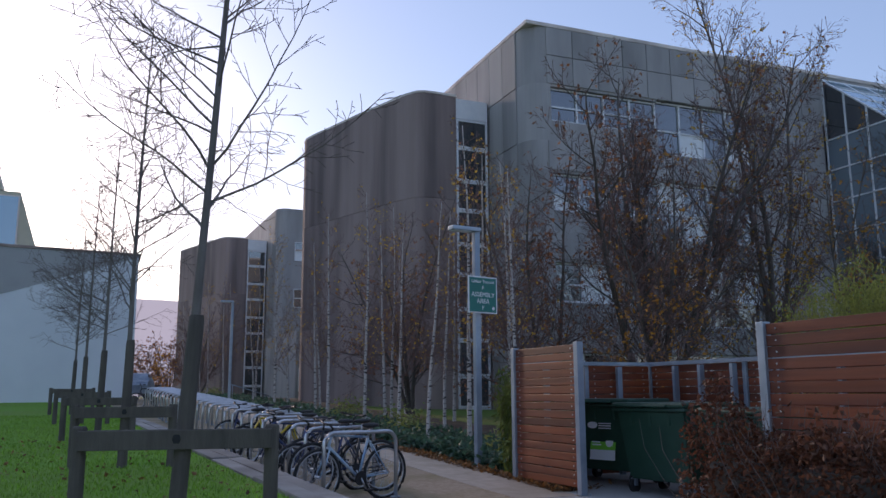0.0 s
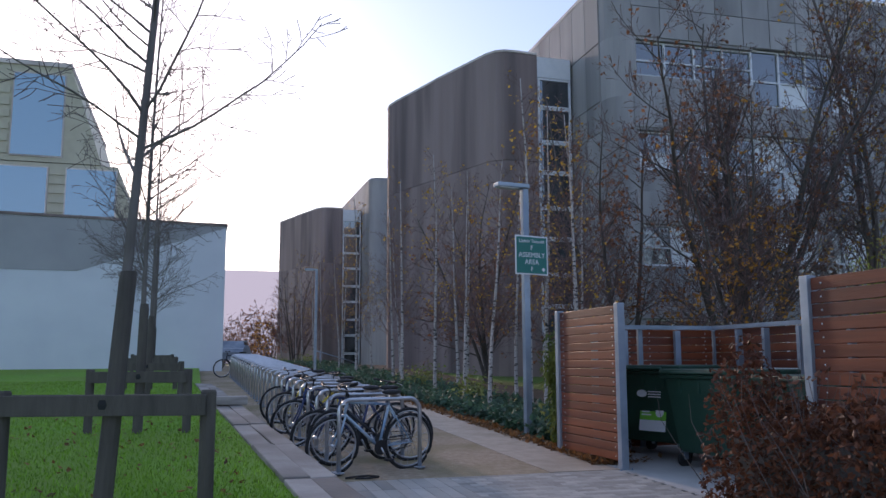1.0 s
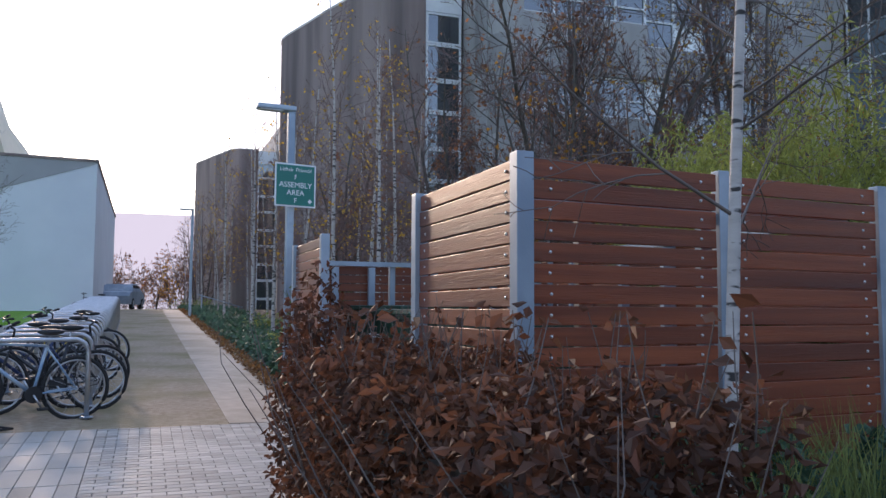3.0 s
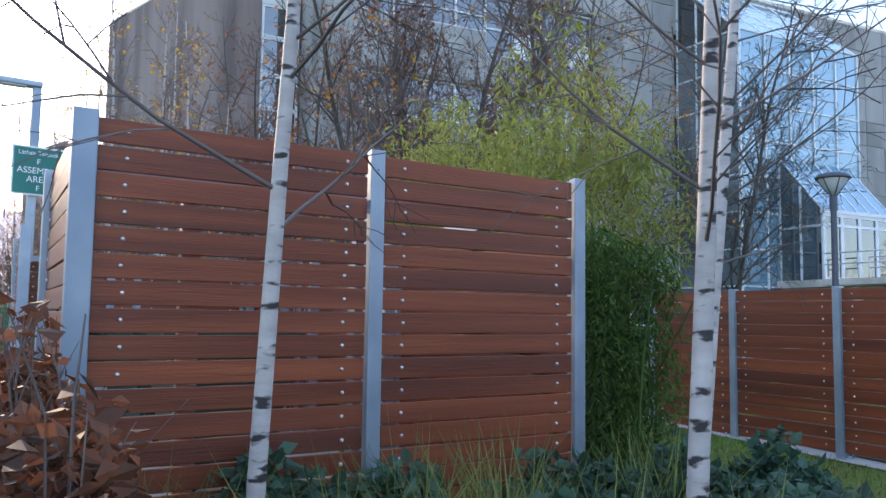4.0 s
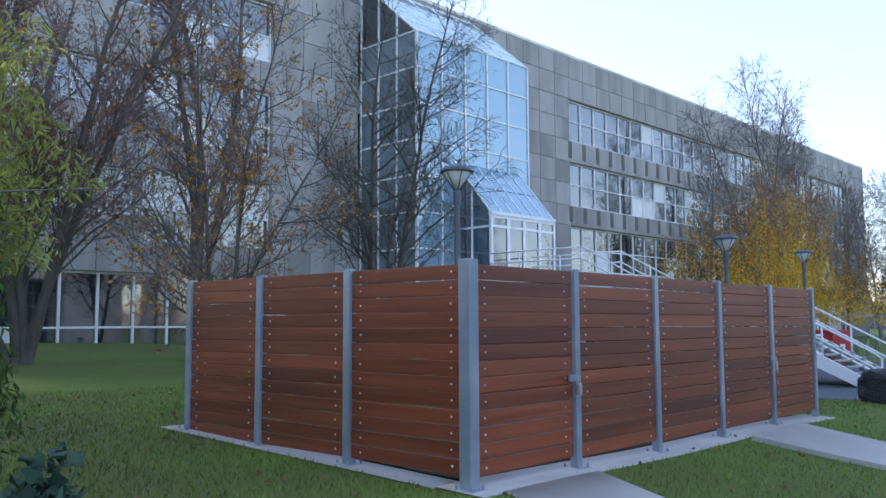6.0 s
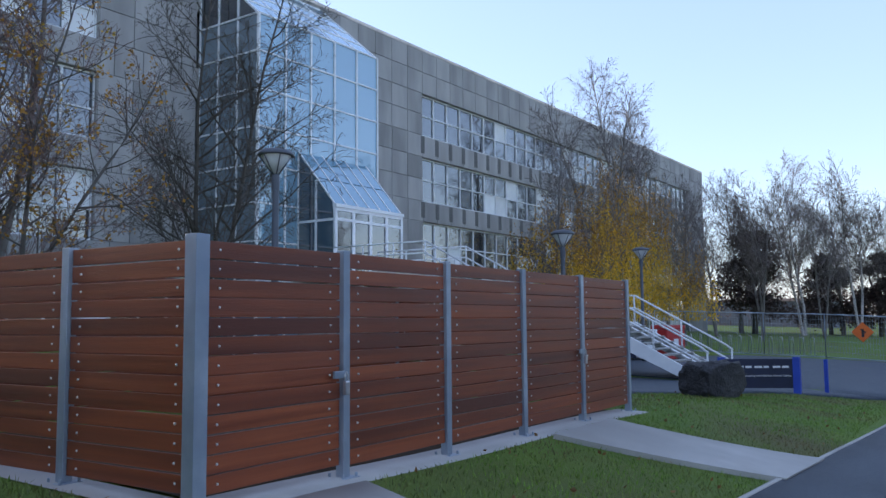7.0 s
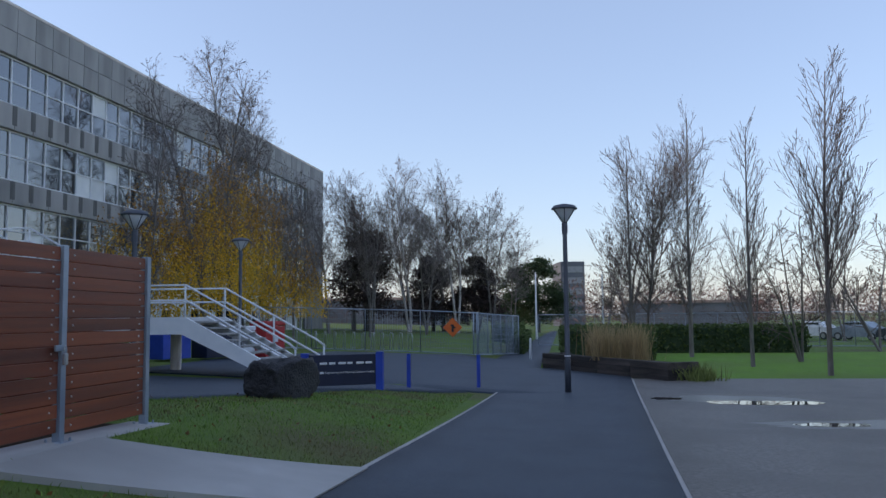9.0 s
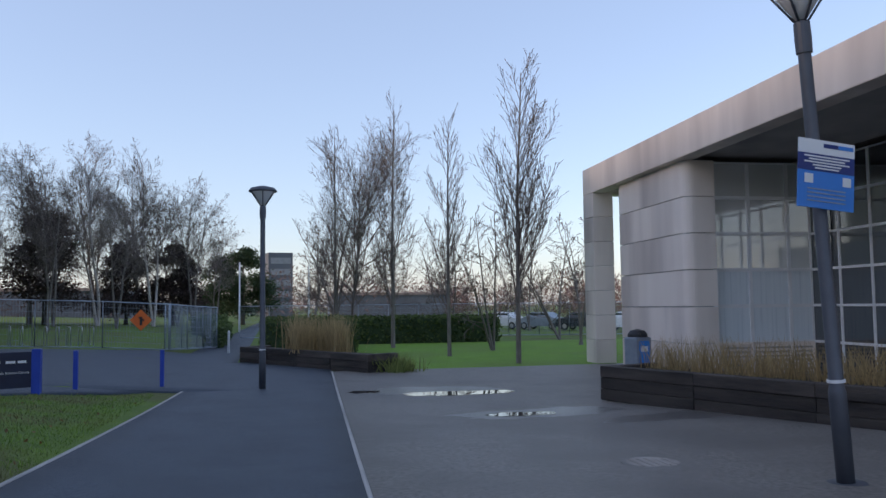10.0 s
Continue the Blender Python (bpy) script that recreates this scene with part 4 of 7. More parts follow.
def rack():
    r = thing("bicycle_rack", "galvanised steel hoop bicycle rack set in gravel", "bicycle rack", (0, 0, 0), "racks along the gravel path")
    pts = [(-0.55, 0, -0.05), (-0.55, 0, 0.70)]
    for k in range(1, 7):
        an = math.pi - math.pi / 2 * k / 6
        pts.append((-0.40 + 0.15 * math.cos(an), 0, 0.70 + 0.15 * math.sin(an)))
    for k in range(0, 7):
        an = math.pi / 2 - math.pi / 2 * k / 6
        pts.append((0.40 + 0.15 * math.cos(an), 0, 0.70 + 0.15 * math.sin(an)))
    pts.append((0.55, 0, -0.05))
    tube("hoop", pts, 0.026, M_CHROME, r, 10)
    for sx in (-0.55, 0.55):
        part("foot_plate", lathe([(0.07, 0), (0.07, 0.012), (0.03, 0.016)], 14, Matrix.Translation((sx, 0, 0))), M_STEEL, r)
    return r


rack_one = rack()
RACKS = [(4.02 - 0.012 * i, 9.75 + i * 0.86) for i in range(28)]
for i, (x, y) in enumerate(RACKS):
    m = pose(x, y, gz(x, y) + 0.02, 0, 0, RT if i < 10 else RT * 0.6)
    if i == 0:
        rack_one.matrix_world = m
    else:
        copy_thing(rack_one, m)


def bicycle(frame_m, label, seed=0, small=False):
    rng = random.Random(seed)
    b = thing("bicycle", label, "bicycle", (0, 0, 0), "parked bicycles")
    R = 0.335
    for nm, x in (("rear_wheel", 0.53), ("front_wheel", -0.53)):
        v, f = [], []
        ring = [(x + R * math.cos(a_), 0, R + R * math.sin(a_)) for a_ in [2 * math.pi * k / 28 for k in range(29)]]
        tube_geo(v, f, ring, [0.021] * 29, 6, False)
        w = mesh_part(nm, v, f, M_TYRE, b, smooth=True)
        v, f = [], []
        ring = [(x + (R - 0.028) * math.cos(a_), 0, R + (R - 0.028) * math.sin(a_)) for a_ in [2 * math.pi * k / 28 for k in range(29)]]
        tube_geo(v, f, ring, [0.011] * 29, 5, False)
        mesh_part("rim", v, f, M_CHROME, w, smooth=True)
        v, f = [], []
        for k in range(16):
            a_ = 2 * math.pi * k / 16
            tube_geo(v, f, [(x, 0.025 * (-1) ** k, R), (x + (R - 0.03) * math.cos(a_), 0, R + (R - 0.03) * math.sin(a_))], [0.0018, 0.0018], 3, False)
        mesh_part("spokes", v, f, M_CHROME, w)
        part("hub", lathe([(0.018, -0.05), (0.022, 0), (0.018, 0.05)], 10, Matrix.Translation((x, 0, R)) @ Matrix.Rotation(math.pi / 2, 4, "X")), M_CHROME, w)
    head_t, head_b, seat_t, bb = (-0.36, 0, 0.84), (-0.39, 0, 0.70), (0.22, 0, 0.80), (0.10, 0, 0.29)
    v, f = [], []
    for p, q, r in ((head_t, seat_t, 0.016), (head_b, bb, 0.021), (bb, seat_t, 0.017), (head_t, head_b, 0.02)):
        tube_geo(v, f, [p, q], [r, r], 8)
    for s in (-1, 1):
        tube_geo(v, f, [(0.10, 0.02 * s, 0.29), (0.53, 0.06 * s, R)], [0.011, 0.009], 6)
        tube_geo(v, f, [(0.22, 0.015 * s, 0.78), (0.53, 0.06 * s, R)], [0.009, 0.008], 6)
    mesh_part("frame", v, f, frame_m, b, smooth=True)
    v, f = [], []
    for s in (-1, 1):
        tube_geo(v, f, [(-0.40, 0.045 * s, 0.68), (-0.45, 0.05 * s, 0.5), (-0.53, 0.05 * s, R)], [0.014, 0.013, 0.009], 7)
    tube_geo(v, f, [(-0.40, -0.05, 0.68), (-0.40, 0.05, 0.68)], [0.016, 0.016], 7)
    mesh_part("fork", v, f, M_BLACK if seed % 2 else frame_m, b, smooth=True)
    v, f = [], []
    tube_geo(v, f, [(-0.36, 0, 0.84), (-0.345, 0, 0.93), (-0.40, 0, 0.98)], [0.014] * 3, 7)
    st = 0.28 + 0.03 * rng.random()
    tube_geo(v, f, [(-0.33, -st, 1.0), (-0.41, -0.12, 0.98), (-0.41, 0.12, 0.98), (-0.33, st, 1.0)], [0.012] * 4, 7)
    hb = mesh_part("handlebar", v, f, M_BLACK, b, smooth=True)
    for s in (-1, 1):
        tube("grip", [(-0.36, s * (st - 0.1), 0.992), (-0.325, s * (st + 0.01), 1.002)], 0.017, M_TYRE, hb, 8)
        tube("brake_lever", [(-0.39, s * (st - 0.1), 0.98), (-0.44, s * (st - 0.05), 0.965), (-0.43, s * (st + 0.0), 0.955)], 0.006, M_CHROME, hb, 5)
    tube("seat_post", [(0.22, 0, 0.79), (0.245, 0, 0.93)], 0.0135, M_CHROME, b, 8)
    bm = bmesh.new()
    bmesh.ops.create_uvsphere(bm, u_segments=14, v_segments=8, radius=1)
    for q in bm.verts:
        wd = 0.5 + 0.5 * smooth01((q.co.x + 0.7) / 1.4)
        q.co = Vector((0.25 + q.co.x * 0.14, q.co.y * 0.075 * wd, 0.955 + q.co.z * (0.028 if q.co.z > 0 else 0.04)))
    part("saddle", bm, M_BLACK, b, smooth=True)
    ch = part("chainring", lathe([(0.085, -0.004), (0.09, 0), (0.085, 0.004)], 20, Matrix.Translation((0.10, -0.05, 0.29)) @ Matrix.Rotation(math.pi / 2, 4, "X")), M_BLACK, b)
    tube("crank", [(0.10, -0.065, 0.29), (0.18, -0.07, 0.15)], 0.011, M_CHROME, ch, 6)
    tube("crank", [(0.10, 0.065, 0.29), (0.02, 0.07, 0.43)], 0.011, M_CHROME, ch, 6)
    part("pedal", boxed(0.13, 0.23, -0.16, -0.08, 0.135, 0.16, 0.006), M_BLACK, ch)
    part("pedal", boxed(-0.03, 0.07, 0.08, 0.16, 0.42, 0.445, 0.006), M_BLACK, ch)
    v, f = [], []
    tube_geo(v, f, [(0.10, -0.05, 0.375), (0.53, -0.05, R + 0.045), (0.56, -0.05, R), (0.53, -0.05, R - 0.045), (0.10, -0.05, 0.205)], [0.005] * 5, 4, False)
    mesh_part("chain", v, f, M_BLACK, ch)
    return b


M_BK_BLUE = mat("bike_pale_blue", (0.16, 0.30, 0.48), (0.45, 0.55, 0.62), scale=5, rough=0.3, bump=0)
M_BK_DARK = mat("bike_dark", (0.02, 0.022, 0.03), (0.035, 0.04, 0.05), scale=5, rough=0.35, bump=0)
M_BK_YEL = mat("bike_yellow", (0.55, 0.40, 0.02), (0.62, 0.45, 0.03), scale=5, rough=0.35, bump=0)
M_BK_NAVY = mat("bike_navy", (0.02, 0.04, 0.12), (0.03, 0.06, 0.17), scale=5, rough=0.35, bump=0)
BIKES = [(0, 0.10, M_BK_BLUE, "pale blue bicycle leaning on a steel rack"), (1, -0.13, M_BK_DARK, "black bicycle leaning on a steel rack"), (1, 0.1, M_BK_NAVY, "navy bicycle leaning on a steel rack"),
         (2, -0.1, M_BK_DARK, "black bicycle with low handlebars at a rack"), (3, 0.1, M_BK_NAVY, "dark blue bicycle at a steel rack"), (4, -0.1, M_BK_DARK, "black city bicycle at a steel rack"),
         (5, 0.1, M_BK_YEL, "yellow bicycle leaning on a steel rack"), (6, -0.1, M_BK_DARK, "black bicycle among the racks"), (7, 0.1, M_BK_NAVY, "navy bicycle among the racks")]
for k, (i, off, m_, lab) in enumerate(BIKES):
    x, y = RACKS[i]
    b = bicycle(m_, lab, k)
    c_, s_ = math.cos(radians(RT)), math.sin(radians(RT))
    sh = (-0.08, 0.05, -0.15, 0.1, -0.2, 0.0, -0.1, 0.1, -0.05)[k]
    b.matrix_world = pose(x - s_ * off + c_ * sh, y + c_ * off + s_ * sh, gz(x, y) + 0.003, (4 if off > 0 else -4), 0, RT + (3, -4, 2, 5, -3, 4, 0, 3, -2)[k] + (180 if k in (3, 6) else 0))
far_bike = bicycle(M_BK_DARK, "black bicycle standing at the last rack", 20)
far_bike.matrix_world = pose(3.35, 33.2, gz(3.35, 33.2), 3, 0, 12)
ush = thing("u_lock", "dark cable lock lying on the gravel", "lock", (3.75, 9.35, gz(3.75, 9.35)))
tube("cable", [(-0.22, 0, 0.015), (-0.1, 0.05, 0.02), (0.05, 0.03, 0.03), (0.16, -0.03, 0.02), (0.05, -0.07, 0.015), (-0.12, -0.05, 0.015)], 0.012, M_BLACK, ush, 7)


# ---- timber edging, paving ----
edg = thing("timber_edging", "weathered grey railway sleepers holding the lawn edge", "edging")
rng = random.Random(5)
y = 1.6
k = 0
while y < 21:
    ln = rng.uniform(2.2, 2.6)
    ym = y + ln / 2
    top = lawn_level(ym) + 0.03 + rng.uniform(-0.012, 0.012)
    for c_ in range(3):
        if c_ and top - 0.25 * c_ < gz(2.9, ym) - 0.05:
            break
        for dx in (-0.067, 0.153) if c_ == 0 else (0.165,):
            ob = part("sleeper", boxed(-0.107, 0.107, -ln / 2 + 0.008, ln / 2 - 0.008, -0.24, 0, 0.014), M_SLEEPER, edg)
            ob.matrix_basis = pose(edging_line(ym) + dx + rng.uniform(-0.01, 0.01), ym, top - 0.25 * c_ + rng.uniform(-0.006, 0.006), 1.2, rng.uniform(-0.6, 0.6), 2.6 + rng.uniform(-0.4, 0.4))
    y += ln
blk = thing("loose_sleeper", "short sleeper block on the timber edging", "timber block", (edging_line(14.6) + 0.1, 14.6, lawn_level(14.6) + 0.04))
part("block", boxed(-0.26, 0.26, -0.18, 0.18, 0, 0.14, 0.014), M_SLEEPER, blk)

# ---- lamps, sign ----
def arm_lamp(x, y, h, label):
    l = thing("street_lamp", label, "lamp post", (x, y, gz(x, y) - 0.02))
    part("pole", boxed(-0.055, 0.055, -0.055, 0.055, 0, h, 0.012), M_STEEL, l)
    hd = part("lamp_head", boxed(-0.54, 0.06, -0.10, 0.10, h - 0.03, h + 0.05, 0.02), M_STEEL, l)
    part("lens", boxed(-0.50, -0.14, -0.075, 0.075, h - 0.042, h - 0.028), M_FRAME, hd)
    part("base_plate", boxed(-0.13, 0.13, -0.13, 0.13, 0, 0.03, 0.005), M_STEEL, l)
    return l


la = arm_lamp(7.17, 12.72, 4.74 - gz(7.17, 12.72), "square galvanised lamp post with a flat side arm")
la.rotation_euler = (0, 0, radians(6))
arm_lamp(6.95, 37.0, 4.6, "distant galvanised lamp post with a flat side arm")


def text_part(name, body, size, material, parent, m, align="CENTER"):
    cu = bpy.data.curves.new(name, "FONT")
    cu.body, cu.size, cu.align_x, cu.align_y, cu.extrude = body, size, align, "CENTER", 0.002
    tmp = bpy.data.objects.new(name, cu)
    scene.collection.objects.link(tmp)
    dg = bpy.context.evaluated_depsgraph_get()
    me = bpy.data.meshes.new_from_object(tmp.evaluated_get(dg))
    bpy.data.objects.remove(tmp)
    me.materials.clear()
    me.materials.append(material)
    ob = new(name, me)
    ob.parent = parent
    ob.matrix_basis = m
    return ob


sg = thing("assembly_sign", "green and white assembly area sign on the lamp post", "sign", (7.23, 12.60, 3.525), turn=12.6)
sg.scale = (0.95, 1, 0.95)
part("plate", boxed(-0.35, 0.35, -0.012, 0.0, -0.35, 0.35, 0.004), M_WHITE, sg, "white sign plate")
part("field", boxed(-0.325, 0.325, -0.016, -0.012, -0.325, 0.325), M_SIGN, sg, "green sign field")
TX = Matrix.Rotation(math.pi / 2, 4, "X")
for body, z, size in (("Láthair Thionóil", 0.25, 0.085), ("F", 0.13, 0.11), ("ASSEMBLY", 0.0, 0.125), ("AREA", -0.125, 0.125), ("F", -0.25, 0.11)):
    text_part("lettering", body, size, M_WHITE, sg, Matrix.Translation((0, -0.017, z)) @ TX)
bm = boxed(-0.028, 0.028, -0.02, -0.0165, -0.028, 0.028)
part("emblem", bm, M_WHITE, sg).matrix_basis = Matrix.Translation((0.25, 0, -0.25)) @ Matrix.Rotation(math.pi / 4, 4, "Y")
for z in (-0.2, 0.2):
    part("clamp", boxed(-0.12, 0.02, 0.0, 0.16, z - 0.02, z + 0.02), M_STEEL, sg)


def cone_lamp(x, y, h, label, lean=0.0):
    l = thing("lamp_post", label, "lamp post", (x, y, gz(x, y) - 0.02), "conical lamp posts")
    part("pole", lathe([(0.085, 0), (0.085, 0.9), (0.08, 0.93), (0.07, 0.95), (0.062, h - 0.75), (0.062, h - 0.55)], 16), M_LAMP, l, smooth=True)
    part("collar", lathe([(0.078, h - 0.75), (0.082, h - 0.6), (0.078, h - 0.45), (0.05, h - 0.42)], 16), M_LAMP, l)
    part("base_ring", lathe([(0.2, 0.0), (0.2, 0.025), (0.1, 0.04)], 16), M_LAMP, l)
    part("band", lathe([(0.087, 1.0), (0.087, 1.03)], 16), M_FRAME, l)
    for k in range(6):
        an = 2 * math.pi * k / 6
        tube("stay", [(0.05 * math.cos(an), 0.05 * math.sin(an), h - 0.45), (0.33 * math.cos(an), 0.33 * math.sin(an), h - 0.06)], 0.012, M_LAMP, l, 6)
    part("diffuser", lathe([(0.05, h - 0.42), (0.29, h - 0.08), (0.29, h - 0.06)], 20), M_LENS, l, "pale cone-shaped diffuser", True)
    part("cap", lathe([(0.35, h - 0.07), (0.36, h - 0.04), (0.30, h + 0.03), (0.1, h + 0.08), (0.02, h + 0.09)], 24), M_LAMP, l, smooth=True)
    l.rotation_euler = (0, radians(lean), 0)
    return l


M_LENS = mat("lens_plastic", (0.70, 0.72, 0.74), (0.78, 0.80, 0.82), scale=3, rough=0.3, bump=0)
cone_lamp(36.2, -0.58, 5.1, "slim grey lamp post with a conical head on asphalt")
ld = cone_lamp(21.8, -6.13, 4.98, "slim grey lamp post carrying a blue notice")
ld.rotation_euler = (radians(-4.2), radians(-1.0), 0)
cone_lamp(22.3, 11.45, 4.4, "slim grey lamp post behind the timber enclosure")
cone_lamp(33.1, 10.35, 4.05 - gz(33.1, 10.35), "slim grey lamp post beside the yellow birches")
cone_lamp(44.2, 11.9, 4.4 - gz(44.2, 11.9), "slim grey lamp post beside the outside stair")

nb = thing("parking_notice", "blue and white notice board fixed to the lamp post", "sign", (21.64, -5.93, 2.465))
nb.rotation_euler, nb.scale = (0, radians(4.5), radians(-84)), (1.42, 1.3, 1.28)
M_NOTICE = mat("notice_blue", (0.01, 0.20, 0.62), (0.015, 0.24, 0.68), scale=2, rough=0.4, bump=0)
M_NOTICE_D = mat("notice_navy", (0.012, 0.03, 0.17), (0.016, 0.04, 0.20), scale=2, rough=0.4, bump=0)
part("board", boxed(-0.235, 0.235, -0.012, 0.0, -0.26, 0.02), M_NOTICE, nb)
part("navy_band", boxed(-0.235, 0.235, -0.012, 0.0, 0.022, 0.15), M_NOTICE_D, nb)
part("white_band", boxed(-0.235, 0.235, -0.012, 0.0, 0.152, 0.26), M_WHITE, nb)
part("logo_bar", boxed(-0.03, 0.09, -0.016, -0.012, 0.205, 0.235), M_NOTICE_D, nb)
part("logo_bar", boxed(0.095, 0.22, -0.016, -0.012, 0.205, 0.235), M_NOTICE, nb)
for i, w in enumerate((0.19, 0.15, 0.19, 0.12, 0.1)):
    part("text_bar", boxed(-w, w, -0.016, -0.012, 0.125 - i * 0.022, 0.136 - i * 0.022), M_FRAME, nb)
for sx in (-0.15, 0.17):
    part("pictogram", boxed(sx - 0.035, sx + 0.035, -0.016, -0.012, -0.075, -0.005), M_FRAME, nb)
for i in range(4):
    part("text_bar", boxed(-0.16, 0.16, -0.016, -0.012, -0.12 - i * 0.03, -0.112 - i * 0.03), M_STEEL, nb)


# ---- boulder, sign board, blue posts, stair ----
def boulder():
    b = thing("boulder", "rough dark basalt boulder lying on the grass", "boulder", (28.6, 4.87, gz(28.6, 4.87) - 0.06), turn=-16)
    b.scale = (0.69, 0.69, 0.68)
    bm = bmesh.new()
    bmesh.ops.create_icosphere(bm, subdivisions=5, radius=1)
    for v in bm.verts:
        p = v.co.copy()
        q = Vector((max(-0.74, min(0.74, p.x)), max(-0.66, min(0.66, p.y)), max(-0.7, min(0.7, p.z))))
        n = 1 + 0.07 * noise.noise(p * 2.2) + 0.05 * noise.noise(p * 5.5) + 0.022 * noise.noise(p * 14)
        cut = 0.06 * abs(noise.noise(p * 3.1 + Vector((5, 1, 2))))
        v.co = Vector((q.x * 1.45 * n, q.y * 0.8 * n, (q.z + 0.70) * 0.80 * (n - cut)))
    part("stone", bm, M_ROCK, b, smooth=True)


boulder()


def blue_post(x, y, h=0.95, w=0.10):
    b = thing("blue_post", "square blue painted bollard post beside the lawn", "bollard", (x, y, gz(x, y) - 0.05), "blue posts")
    part("post", boxed(-w / 2, w / 2, -w / 2, w / 2, 0, h, 0.008), M_BLUE, b)
    part("cap", boxed(-w / 2 - 0.004, w / 2 + 0.004, -w / 2 - 0.004, w / 2 + 0.004, h, h + 0.012, 0.004), M_BLUE, b)
    return b


blue_post(35.6, 3.7, 0.95)
blue_post(37.2, 1.95, 1.0)
sb = thing("direction_sign", "low navy sign board between two blue posts", "sign", (0, 0, 0))
SA, SBP = Vector((33.3, 5.9, 0)), Vector((34.2, 4.2, 0))
for q in (SA, SBP):
    part("post", boxed(q.x - 0.09, q.x + 0.09, q.y - 0.09, q.y + 0.09, gz(q.x, q.y) - 0.05, 0.42, 0.01), M_BLUE, sb, "blue square post")
dv = (SBP - SA)
bt = math.atan2(dv.y, dv.x)
bp = part("board", boxed(-dv.length / 2 + 0.1, dv.length / 2 - 0.1, -0.03, 0.03, -0.40, 0.37, 0.01), M_NAVY, sb)
bp.matrix_basis = Matrix.Translation(((SA.x + SBP.x) / 2, (SA.y + SBP.y) / 2, 0.0)) @ Matrix.Rotation(bt, 4, "Z")
for j in range(6):
    xa = -0.60 + j * 0.235
    part("text_bar", boxed(xa, xa + (0.19, 0.16, 0.2, 0.13, 0.19, 0.17)[j], -0.036, -0.031, 0.13, 0.185), M_FRAME, bp)
part("text_bar", boxed(-0.60, -0.50, -0.036, -0.031, -0.10, -0.045), M_FRAME, bp)
text_part("lettering", "Engineering and Materials Science Centre", 0.076, M_FRAME, bp, Matrix.Translation((0.17, -0.033, -0.072)) @ TX)
part("arrow", boxed(-0.06, 0.06, -0.036, -0.031, -0.06, 0.06), M_FRAME, bp).matrix_basis = Matrix.Translation((-0.74, 0, 0.05)) @ Matrix.Rotation(math.pi / 4, 4, "Y")


